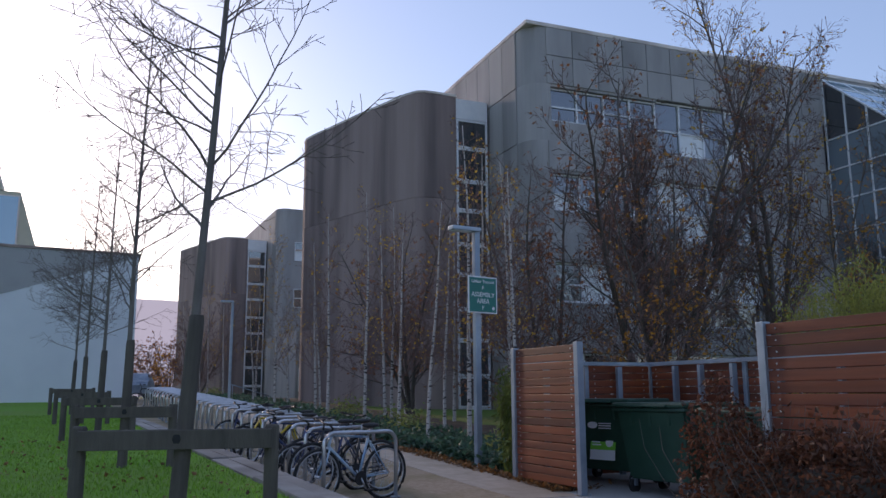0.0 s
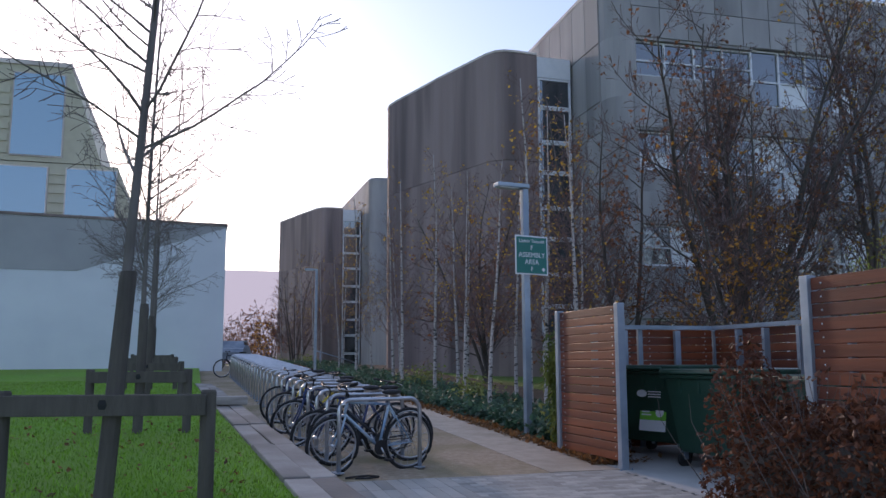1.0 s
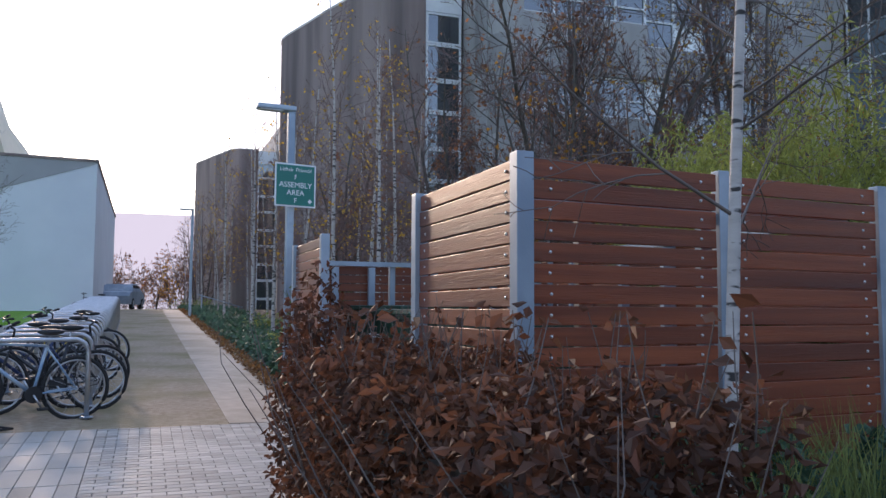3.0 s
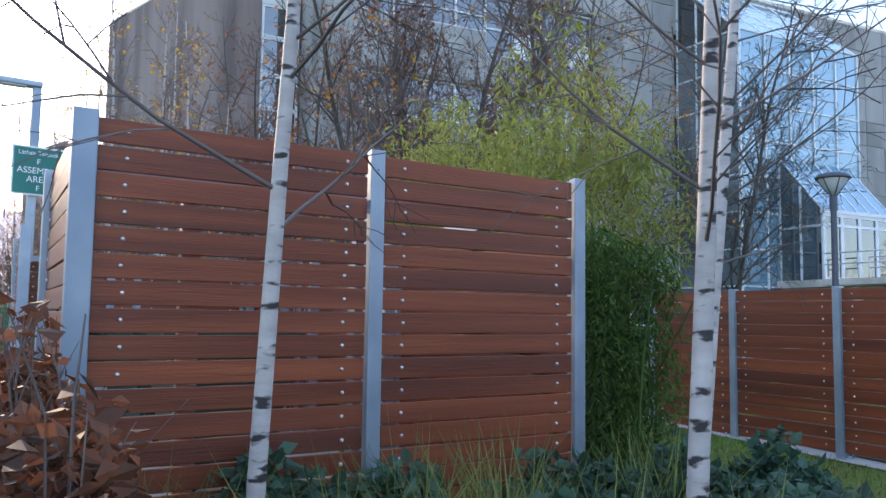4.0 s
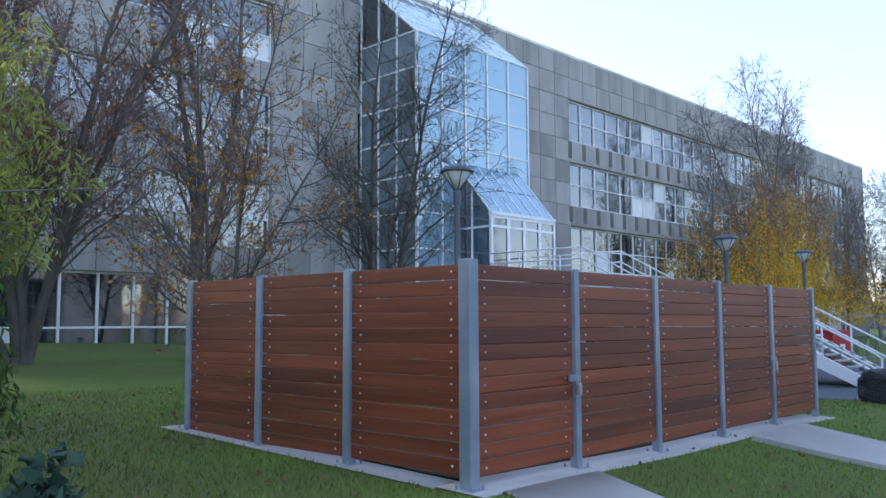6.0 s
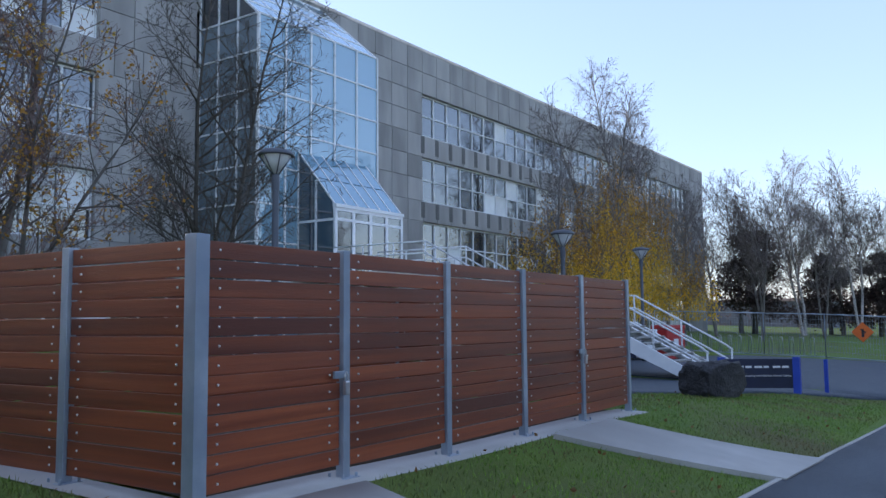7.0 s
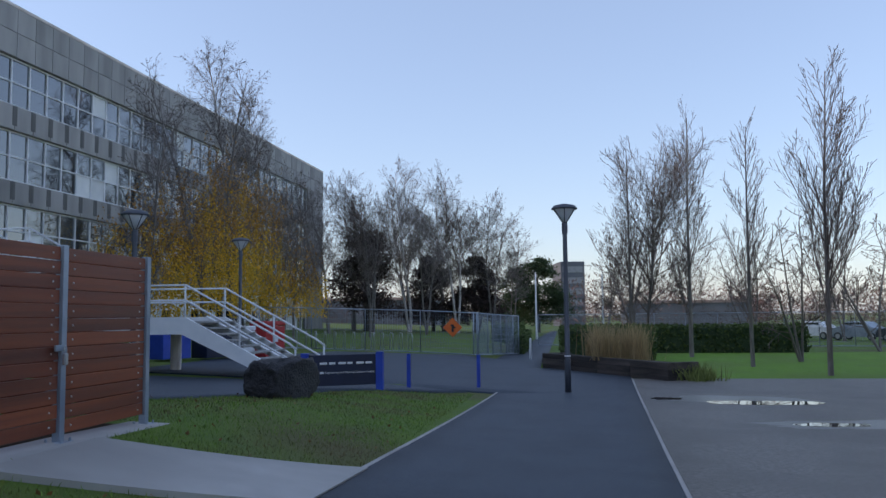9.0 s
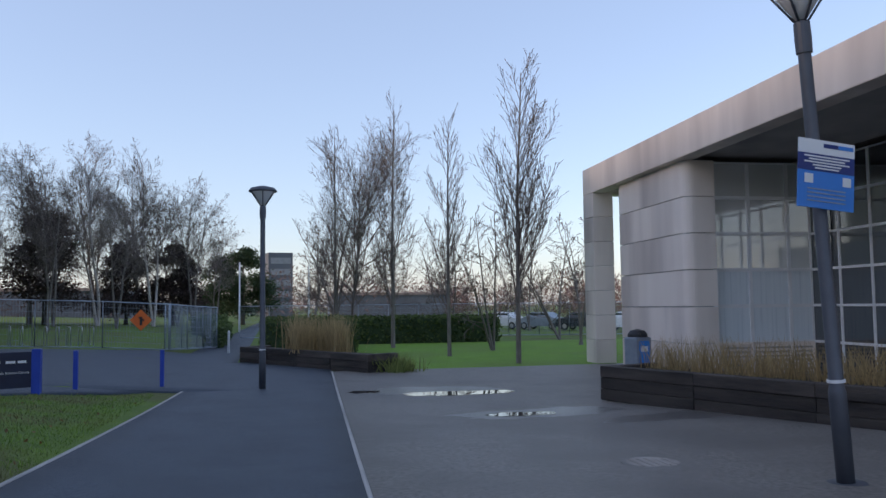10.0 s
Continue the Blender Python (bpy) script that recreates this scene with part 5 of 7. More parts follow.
def stair():
    """A lower flight, a half landing and an upper flight, between white stringers with two-bar rails."""
    s = thing("outside_stair", "outside stair with white steel stringers, rails and grey treads", "stair", (0, 0, 0))
    x0, x1, y0, z0, run, rise = 36.0, 38.9, 7.0, -0.52, 0.33, 0.178
    n1, n2, flat = 10, 12, 3.0
    yk, zk = y0 + n1 * run, z0 + n1 * rise
    yl, zl = yk + flat + n2 * run, zk + n2 * rise
    line = [(y0, z0), (yk, zk), (yk + flat, zk), (yl, zl)]
    for x in (x0, x1):
        bm = bmesh.new()
        d = 0.40
        prof = [(y0 + 0.1, z0 - 0.05), (y0 + 0.35, z0 - 0.05), (yk + 0.1, zk - d), (yk + flat + 0.1, zk - d), (yl, zl - d), (yl, zl + 0.08), (yk + flat, zk + 0.1), (yk, zk + 0.1), (y0 + 0.1, z0 + 0.17)]
        a0 = [bm.verts.new((x - 0.06, y, z)) for y, z in prof]
        b0 = [bm.verts.new((x + 0.06, y, z)) for y, z in prof]
        bm.faces.new(a0), bm.faces.new(b0[::-1])
        for i in range(len(prof)):
            bm.faces.new((a0[i], a0[(i + 1) % len(prof)], b0[(i + 1) % len(prof)], b0[i]))
        bmesh.ops.recalc_face_normals(bm, faces=bm.faces)
        part("stringer", bm, M_WHITE, s, "white painted stringer")
    tm = box_mesh("tread", x1 - x0 - 0.13, run + 0.03, 0.05, M_TREAD, 0.006)
    for i in range(n1 + n2):
        ya = (y0 + i * run) if i < n1 else (yk + flat + (i - n1) * run)
        shared("tread", tm, s, Matrix.Translation(((x0 + x1) / 2, ya + 0.3 * run, z0 + (i + 0.7) * rise)))
    part("half_landing", boxed(x0 + 0.065, x1 - 0.065, yk, yk + flat, zk - 0.14, zk - 0.02, 0.01), M_TREAD, s)
    mid = (x0 + x1) / 2
    for (ya, za), (yb, zb) in ((line[0], line[1]), (line[2], line[3])):
        tube("centre_strip", [(mid, ya + 0.1, za + 0.19), (mid, yb, zb + 0.1)], 0.05, M_WHITE, s, 4, smooth=False)
    for x in (x0, x1):
        for h in (1.02, 0.58):
            tube("rail", [(x, y0 - 0.02, z0 + h - 0.1), (x, y0 + 0.2, z0 + h + 0.08)] + [(x, y, z + h) for y, z in line[1:]], 0.032, M_WHITE, s, 8)
        for (ya, za), (yb, zb), k in ((line[0], line[1], 2), (line[1], line[2], 1), (line[2], line[3], 3)):
            for i in range(k):
                q = i / k
                y, z = ya + (yb - ya) * q + 0.02, za + (zb - za) * q
                tube("baluster", [(x, y, z), (x, y, z + 1.0)], 0.03, M_WHITE, s, 8)
    # upper landing and its rails
    part("landing", boxed(x0 - 0.05, x1 + 0.05, yl, 21.75, zl - 0.25, zl, 0.01), M_CONC_PALE, s)
    for x in (x0, x1):
        for h in (1.02, 0.58):
            tube("rail", [(x, yl, zl + h), (x, 21.7, zl + h)], 0.032, M_WHITE, s, 8)
        for k in range(4):
            y = yl + (21.7 - yl) * k / 3
            tube("baluster", [(x, y, zl), (x, y, zl + 1.0)], 0.028, M_WHITE, s, 8)
    for y, zt in ((yk + flat / 2, zk - 0.14), (yl + 0.3, zl - 0.25), (20.5, zl - 0.25)):
        for x in (x0 + 0.35, x1 - 0.35):
            part("pier", lathe([(0.17, gz(x, y) - 0.1), (0.17, zt)], 16, Matrix.Translation((x, y, 0))), M_CONC_PALE, s, "round white pier")
    return s


M_TREAD = mat("tread_grey", (0.26, 0.25, 0.235), (0.34, 0.33, 0.315), scale=3, rough=0.8, fine=40)
stair()
# bins and boxes under the trees behind the stair
for x, y, sx, sz, m_, lab in ((46.5, 11.6, 1.1, 1.5, M_RED, "red waste container behind the stair"), (44.6, 13.2, 1.3, 1.35, M_NAVY, "dark blue waste container behind the stair"), (43.0, 14.2, 1.3, 1.3, M_BLUE, "blue waste container behind the stair"), (45.4, 12.3, 0.6, 1.3, M_WHITE, "white cabinet behind the stair")):
    c = thing("waste_container", lab, "container", (x, y, gz(x, y)), turn=-25)
    part("body", boxed(-sx / 2, sx / 2, -0.45, 0.45, 0.05, sz - 0.2, 0.03), m_, c)
    part("lid", boxed(-sx / 2 - 0.03, sx / 2 + 0.03, -0.48, 0.48, sz - 0.19, sz, 0.05), m_, c)
    part("label_panel", boxed(-0.14, 0.14, -0.46, -0.452, sz * 0.5 - 0.1, sz * 0.5 + 0.16), M_WHITE, c)


# ---- sleeper planters ----
def planter(name, a, b, h, label, back=2.5):
    p = thing(name, label, "planter", (a[0], a[1], 0))
    dx, dy = b[0] - a[0], b[1] - a[1]
    ln, turn = math.hypot(dx, dy), math.atan2(dy, dx)
    rng = random.Random(int(a[0] * 10))
    z = gz((a[0] + b[0]) / 2, (a[1] + b[1]) / 2) - 0.06
    R = Matrix.Rotation(turn, 4, "Z")
    n = max(1, round(ln / 2.4))
    for r_ in range(3):
        for i in range(n):
            w = ln / n
            ob = part("sleeper", boxed(-w / 2 + 0.006, w / 2 - 0.006, -0.13, 0.13, 0.004, h / 3 - 0.004, 0.016), M_SLEEPER_DK, p)
            ob.matrix_basis = Matrix.Translation((0, 0, z + r_ * h / 3)) @ R @ Matrix.Translation(((i + 0.5) * w, rng.uniform(-0.012, 0.012), 0)) @ Matrix.Rotation(rng.uniform(-0.004, 0.004), 4, "Z")
    for xx in (0.13, ln - 0.13):
        for r_ in range(3):
            ob = part("sleeper", boxed(-0.13, 0.13, 0.14, back, 0.004, h / 3 - 0.004, 0.016), M_SLEEPER_DK, p)
            ob.matrix_basis = Matrix.Translation((0, 0, z + r_ * h / 3)) @ R @ Matrix.Translation((xx, 0, 0))
    ob = part("planting_soil", boxed(0.2, ln - 0.2, 0.1, back, 0, h - 0.08), M_SOIL, p)
    ob.matrix_basis = Matrix.Translation((0, 0, z)) @ R
    return p


planter("sleeper_planter", (48.0, 0.2), (40.6, -3.88), 0.66, "low planter of dark tarred sleepers beside the path", 1.1)
planter("sleeper_planter", (30.5, -7.38), (21.5, -10.6), 0.68, "long low planter of dark tarred sleepers", 1.4)


# ---- pale pavilion ----
def pavilion():
    p = thing("pavilion", "pale precast concrete pavilion with a deep roof beam and glazing", "building", (0, 0, 0), turn=-3.0)
    p.matrix_world = Matrix.Translation((43.2, -12.1, 0)) @ Matrix.Rotation(radians(-3.0 + 0.0), 4, "Z")
    # local: x runs back towards the west as negative numbers, y to the south as negative
    z0, zb, zt = -0.9, 5.2, 6.15
    part("roof_beam", boxed(-30, 0, -0.55, 0.0, zb, zt, 0.03), M_CONC_PALE, p, "streaked pale roof beam")
    part("roof_slab", boxed(-30, 0, -22, -0.57, zb + 0.25, zt - 0.1), M_CONC_PALE, p)
    part("end_beam", boxed(-0.55, 0.0, -22, -0.57, zb, zt, 0.03), M_CONC_PALE, p)
    for r_ in range(7):
        h = (zb - z0) / 7
        part("column_block", boxed(-1.05, 0.0, -0.75, -0.0, z0 + r_ * h + 0.006, z0 + (r_ + 1) * h - 0.006, 0.02), M_CONC_PALE, p)
        part("column_block", boxed(-0.9, -0.1, -0.65, -0.1, z0 + r_ * h - 0.01, z0 + r_ * h + 0.01), M_CONC, p)
    rows_, h = 6, (zb - z0) / 6
    part("wall_core", boxed(-7.3, -2.95, -4.15, -0.37, z0, zb), M_CONC, p)
    part("joint_backing", boxed(-7.61, -2.95, -1.1, -0.34, z0, zb), M_CONC, p)
    for r_ in range(rows_):
        za, zb2 = z0 + r_ * h + 0.012, z0 + (r_ + 1) * h - 0.012
        arc = [(-7.48 - 0.3 * math.sin(q), -0.56 + 0.3 * math.cos(q)) for q in [math.pi / 2 * k / 6 for k in range(7)]]
        part("wall_panel", extrude_plan([(-2.9, -0.26)] + arc + [(-7.78, -1.15), (-7.62, -1.15), (-7.62, -0.42), (-2.9, -0.42)], za, zb2), M_CONC_PALE, p)
        part("wall_panel", boxed(-2.97, -2.87, -4.0, -0.372, za, zb2, 0.012), M_CONC_PALE, p)
    # west-facing windows beside the wall
    hw = (zb - z0) / 6
    xs = -7.45
    for c_, (ya, yb) in enumerate(((-2.3, -1.15), (-3.5, -2.3), (-4.2, -3.5))):
        for r_ in range(6):
            za, zc = z0 + r_ * hw, z0 + (r_ + 1) * hw
            fr = bmesh.new()
            for y0_, y1_, q0, q1 in ((ya, ya + 0.05, za, zc), (yb - 0.05, yb, za, zc), (ya + 0.05, yb - 0.05, za, za + 0.05), (ya + 0.05, yb - 0.05, zc - 0.05, zc)):
                box(fr, xs - 0.05, xs + 0.05, y0_, y1_, q0, q1)
            w = part("window", fr, M_FRAME if r_ else M_CONC_PALE, p)
            if r_ == 0:
                part("spandrel", boxed(xs - 0.02, xs + 0.02, ya + 0.05, yb - 0.05, za + 0.05, zc - 0.05), M_CONC_PALE, w)
                for k in range(7):
                    part("louvre", boxed(xs - 0.035, xs - 0.021, ya + 0.08, yb - 0.08, za + 0.12 + k * 0.12, za + 0.17 + k * 0.12), M_CONC, w)
            else:
                part("pane", boxed(xs - 0.012, xs + 0.012, ya + 0.05, yb - 0.05, za + 0.05, zc - 0.05), M_BLIND_BLUE if r_ in (1, 2) else M_GLASS_PALE, w)
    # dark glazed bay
    # Black block stands for the unlit inside of the bay.
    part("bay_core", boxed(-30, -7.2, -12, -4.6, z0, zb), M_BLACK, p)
    for i in range(14):
        xa = -7.45 - (i + 1) * 1.3
        for r_ in range(6):
            za, zc = z0 + r_ * hw, z0 + (r_ + 1) * hw
            fr = bmesh.new()
            for x0_, x1_, q0, q1 in ((xa, xa + 0.04, za, zc), (xa + 1.26, xa + 1.3, za, zc), (xa + 0.04, xa + 1.26, za, za + 0.035), (xa + 0.04, xa + 1.26, zc - 0.035, zc)):
                box(fr, x0_, x1_, -4.25, -4.18, q0, q1)
            w = part("window", fr, M_WHITE, p)
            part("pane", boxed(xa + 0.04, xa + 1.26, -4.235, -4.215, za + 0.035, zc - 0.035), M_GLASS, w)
    part("soffit", boxed(-30, -0.6, -4.2, -0.57, zb + 0.16, zb + 0.24), M_CONC, p)
    part("east_wall", boxed(-3.0, -2.6, -22, -4.2, z0, zb), M_CONC_PALE, p)
    return p


M_BLIND_BLUE = mat("blue_grey_blind", (0.66, 0.73, 0.77), (0.74, 0.80, 0.83), scale=1.5, rough=0.3, bump=0.05, stretch=(1, 8, 0.2))
# Pale base paints the bright sky mirrored in these panes, over pale blinds.
M_GLASS_PALE = glass_mat("bright_sky_glass", (0.95, 0.97, 1.0), base=(0.90, 0.90, 0.86))
M_GLASS_PALE.node_tree.nodes["Principled BSDF"].inputs["Metallic"].default_value = 0.25
pavilion()
bn = thing("litter_bin", "small grey litter bin with a blue poster panel", "bin", (36.4, -10.9, gz(36, -11)), turn=-70)
part("body", boxed(-0.28, 0.28, -0.25, 0.25, 0, 1.1, 0.04), M_STEEL, bn)
part("hood", lathe([(0.28, 0), (0.27, 0.09), (0.2, 0.18), (0.03, 0.22)], 18, Matrix.Translation((0, 0, 1.1))), M_BLACK, bn)
part("poster", boxed(-0.2, 0.2, -0.262, -0.252, 0.15, 1.0), M_NOTICE, bn, "blue poster panel")
part("poster_bar", boxed(-0.13, 0.13, -0.268, -0.263, 0.7, 0.85), M_WHITE, bn)

# drain cover, puddles
dc = thing("drain_cover", "round iron drain cover set in tarmac", "drain cover", (23.5, -4.95, gz(23.5, -4.95) + 0.006))
part("ring", lathe([(0.36, -0.02), (0.36, 0.004), (0.31, 0.006)], 28), M_PLAZA, dc)
part("lid", lathe([(0.30, -0.02), (0.30, 0.007)], 28), M_SLEEPER, dc)
for i in range(5):
    part("rib", boxed(-0.22, 0.22, -0.2 + i * 0.1 - 0.015, -0.2 + i * 0.1 + 0.015, 0.007, 0.012), M_SLEEPER, dc)
M_WATER = bpy.data.materials.new("puddle_water")
M_WATER.use_nodes = True
wb_ = M_WATER.node_tree.nodes["Principled BSDF"]
wb_.inputs["Base Color"].default_value, wb_.inputs["Roughness"].default_value, wb_.inputs["IOR"].default_value = (0.03, 0.032, 0.035, 1), 0.02, 1.33
wb_.inputs["Specular IOR Level"].default_value = 1.0


def puddle(x, y, rx, ry, seed, turn=0, wet=False):
    v = [(0, 0, 0)]
    n = 60
    for k in range(n):
        an = 2 * math.pi * k / n
        r = 1 + 0.35 * noise.noise(Vector((math.cos(an) * 1.7, math.sin(an) * 1.7, seed))) + 0.22 * noise.noise(Vector((math.cos(an) * 5, math.sin(an) * 5, seed + 7)))
        v.append((rx * r * math.cos(an), ry * r * math.sin(an), 0))
    f = [(0, 1 + k, 1 + (k + 1) % n) for k in range(n)]
    ob = mesh_part("wet_patch" if wet else "puddle", v, f, M_WET if wet else M_WATER)
    sl = (gz(x + 1, y) - gz(x, y))
    ob.matrix_world = Matrix.Translation((x, y, gz(x, y) + (0.0085 if wet else 0.0125))) @ Matrix.Rotation(-math.atan(sl), 4, "Y") @ Matrix.Rotation(radians(turn), 4, "Z")
    tagged(ob, "thin film of rainwater on worn tarmac" if wet else "shallow rainwater puddle on the tarmac", "wet patch" if wet else "puddle", "wet patches" if wet else "puddles", "structure")


M_WET = mat("wet_tarmac", (0.085, 0.077, 0.071), (0.14, 0.128, 0.118), scale=17, rough=0.32, fine=60, bump=0.3)
puddle(34.2, -4.5, 1.0, 1.7, 11, 0, True)
puddle(28.8, -5.4, 0.7, 1.5, 13, 10, True)
puddle(27.6, -7.6, 0.45, 1.5, 15, 12, True)
puddle(33.2, -5.0, 0.55, 1.3, 1)
puddle(28.7, -5.05, 0.3, 0.6, 2)
puddle(34.3, -2.9, 0.35, 0.35, 3)

# ---- far fences, signs, distance ----
def mesh_fence(a, b, h, label, n):
    fz = thing("site_fence", label, "fence", (0, 0, 0))
    for i in range(n):
        p = Vector((a[0] + (b[0] - a[0]) * i / n, a[1] + (b[1] - a[1]) * i / n, 0))
        q = Vector((a[0] + (b[0] - a[0]) * (i + 1) / n, a[1] + (b[1] - a[1]) * (i + 1) / n, 0))
        p.z, q.z = gz(p.x, p.y) + 0.1, gz(q.x, q.y) + 0.1
        up = Vector((0, 0, h))
        v, f = [], []
        for s_, e_ in ((p, p + up), (q, q + up), (p, q), (p + up, q + up)):
            tube_geo(v, f, [s_, e_], [0.025, 0.025], 6)
        fp = mesh_part("fence_panel", v, f, M_STEEL, fz, smooth=True)
        v, f = [], []
        k = 22
        for j in range(1, k):
            s_ = p + (q - p) * j / k
            tube_geo(v, f, [s_, s_ + up], [0.005, 0.005], 3, False)
        for j in range(1, 8):
            tube_geo(v, f, [p + up * j / 8, q + up * j / 8], [0.005, 0.005], 3, False)
        mesh_part("wire_mesh", v, f, M_STEEL, fp)
    return fz


mesh_fence((53.6, 14.6), (53.0, 3.5), 2.0, "galvanised temporary mesh fence round the cycle stands", 4)
mesh_fence((53.1, 3.45), (58.4, 1.75), 2.0, "galvanised mesh fence panels stacked by the hedge", 3)
mesh_fence((53.3, 3.7), (58.5, 2.05), 2.0, "galvanised mesh fence panels leaning together", 3)
mesh_fence((72.0, 1.0), (64.0, -30.0), 2.1, "long distant mesh fence across the grass", 16)
dm = thing("warning_sign", "orange diamond works warning sign on the fence", "sign", (55.9, 8.55, 0.85))

dm.matrix_world = Matrix.Translation((52.85, 4.65, 0.77)) @ Matrix.Rotation(radians(-88), 4, "Z")
part("plate", boxed(-0.33, 0.33, -0.02, 0.0, -0.33, 0.33, 0.01), M_ORANGE, dm).matrix_basis = Matrix.Rotation(math.pi / 4, 4, "Y")
part("mark", boxed(-0.05, 0.06, -0.03, -0.021, -0.22, 0.14), M_BLACK, dm)
part("mark", boxed(-0.14, 0.12, -0.03, -0.021, 0.02, 0.09), M_BLACK, dm).matrix_basis = Matrix.Rotation(0.6, 4, "Y")
for k in range(13):
    x, y = 54.6 + 0.10 * k, 13.0 - 0.50 * k
    m = pose(x + 2.0, y + 0.6, gz(x, y) + 0.02, 0, 0, 20)
    o = copy_thing(rack_one, m)
    o["label"], o["group"] = "galvanised hoop rack behind the site fence", "racks behind the fence"
bo = thing("marker_post", "slim pale marker post beside the path", "bollard", (54.5, 1.0, gz(54.5, 1.0)))
part("post", lathe([(0.06, 0), (0.06, 1.0), (0.03, 1.06)], 10), M_FRAME, bo)
for px_, py_, hh in ((88, 1.5, 6.0), (92, -4.6, 6.0)):
    c = thing("mast", "slim pale lamp mast in the distance", "mast", (px_, py_, gz(px_, py_)))
    part("pole", lathe([(0.09, 0), (0.06, hh)], 8), M_FRAME, c)
tb = thing("distant_tower", "grey distant tower block behind the trees", "building", (185, -2.8, -1), turn=10)
part("wall", boxed(-5, 5, -2.4, 2.4, 0, 13, 0.05), M_FAR, tb)
for i in range(5):
    part("ribbon_window", boxed(-5.03, -5.0, -2.0, 2.0, 2 + i * 2.2, 3.2 + i * 2.2), M_FRAME_DK, tb)
for px_, py_, w_, h_ in ((150, -20, 18, 4.0), (150, 34, 30, 5)):
    c = thing("distant_building", "low dark distant building beyond the trees", "building", (px_, py_, -1))
    part("wall", boxed(-6, 6, -w_ / 2, w_ / 2, 0, h_, 0.05), M_FAR, c)
    part("roof", boxed(-6.3, 6.3, -w_ / 2 - 0.3, w_ / 2 + 0.3, h_, h_ + 0.4), M_CONC_DARK, c)


def parked_car(x, y, turn, m_, label):
    c = thing("parked_car", label, "car", (x, y, gz(x, y)), "parked cars", turn=turn)
    bm = bmesh.new()
    prof = [(-2.1, 0.3), (-2.15, 0.75), (-1.9, 0.95), (-1.35, 1.0), (-0.75, 1.42), (0.6, 1.46), (1.35, 1.02), (2.0, 0.85), (2.15, 0.6), (2.1, 0.3)]
    a0 = [bm.verts.new((px, -0.85 if pz < 1.05 else -0.68, pz)) for px, pz in prof]
    b0 = [bm.verts.new((px, 0.85 if pz < 1.05 else 0.68, pz)) for px, pz in prof]
    bm.faces.new(a0[::-1]), bm.faces.new(b0)
    for i in range(len(prof)):
        bm.faces.new((a0[i], a0[(i + 1) % len(prof)], b0[(i + 1) % len(prof)], b0[i]))
    bmesh.ops.recalc_face_normals(bm, faces=bm.faces)
    part("body", bm, m_, c)
    for s in (-1, 1):
        part("side_window", boxed(-0.85, 0.9, s * 0.765 - 0.012, s * 0.765 + 0.012, 1.03, 1.36, 0.005), M_GLASS, c)
    for sx in (-1.3, 1.3):
        for sy in (-0.8, 0.8):
            w = part("wheel", lathe([(0.05, -0.09), (0.3, -0.09), (0.32, 0), (0.3, 0.09), (0.05, 0.09)], 18, Matrix.Translation((sx, sy, 0.32)) @ Matrix.Rotation(math.pi / 2, 4, "X")), M_TYRE, c)
            part("rim", lathe([(0.19, -0.1), (0.19, 0.1)], 12, Matrix.Translation((sx, sy, 0.32)) @ Matrix.Rotation(math.pi / 2, 4, "X")), M_CHROME, w)
    for s in (-1, 1):
        part("headlight", boxed(2.08, 2.16, s * 0.6 - 0.16, s * 0.6 + 0.16, 0.6, 0.75, 0.02), M_FRAME, c)
    return c


for k in range(6):
    parked_car(84 - k * 3.4, -21 - k * 2.3, 40 + k * 3, (M_WHITE, M_STEEL, M_BK_DARK, M_WHITE, M_BK_NAVY, M_STEEL)[k], ("white", "silver", "black", "white", "navy", "silver")[k] + " car parked beyond the distant fence")
parked_car(3.9, 50, 80, M_STEEL, "silver car parked at the end of the path")
# short steps with a handrail by the birch bed
hr = thing("handrail", "thin galvanised handrail beside the birch bed", "handrail", (7.4, 40, gz(7.4, 40)))
tube("rail", [(0, 0, 0.9), (2.2, 1.0, 0.3)], 0.025, M_STEEL, hr, 8)
for q in (0.1, 0.9):
    tube("post", [(2.2 * q, q, 0), (2.2 * q, q, 0.9 - 0.6 * q)], 0.02, M_STEEL, hr, 8)


# ---- paving stones of the crossing ----
pv = tagged(new("crossing_paving"), "pale concrete paving blocks across the gravel path", "paving", kind="structure")
pm_big = box_mesh("paver", 0.146, 0.595, 0.06, M_PAVER, 0.006)
pm_half = box_mesh("paver", 0.095, 0.095, 0.06, M_PAVER_DK, 0.005)
pm_small = box_mesh("paver", 0.195, 0.095, 0.06, M_PAVER_DK, 0.005)
for i in range(13):
    for j in range(14):
        x, y = 2.825 + i * 0.15, 9.2 - 0.3 - j * 0.6 + (0.3 if i % 2 else 0) - 0.3 * (i % 2) * 1.0
        if y > 1.7:
            shared("paver", pm_big, pv, Matrix.Translation((x, y, gz(x, y) - 0.028)) @ Matrix.Rotation(0.03, 4, "X"))
for j in range(52):
    if j % 2 and j < 46:
        x, y = 4.75, 9.15 - j * 0.1
        shared("paver", pm_half, pv, Matrix.Translation((x, y, gz(x, y) - 0.029)) @ Matrix.Rotation(0.03, 4, "X"))
    for i in range(11):
        x, y = 4.80 + i * 0.2 + (0.1 if j % 2 else 0), 9.15 - j * 0.1
        if y > 4.5 and x < 6.9:
            shared("paver", pm_small, pv, Matrix.Translation((x, y, gz(x, y) - 0.029)) @ Matrix.Rotation(0.03, 4, "X"))
rest_v, rest_f = [], []
cube = [(-.0975, -.0475, -.03), (.0975, -.0475, -.03), (.0975, .0475, -.03), (-.0975, .0475, -.03), (-.0975, -.0475, .03), (.0975, -.0475, .03), (.0975, .0475, .03), (-.0975, .0475, .03)]
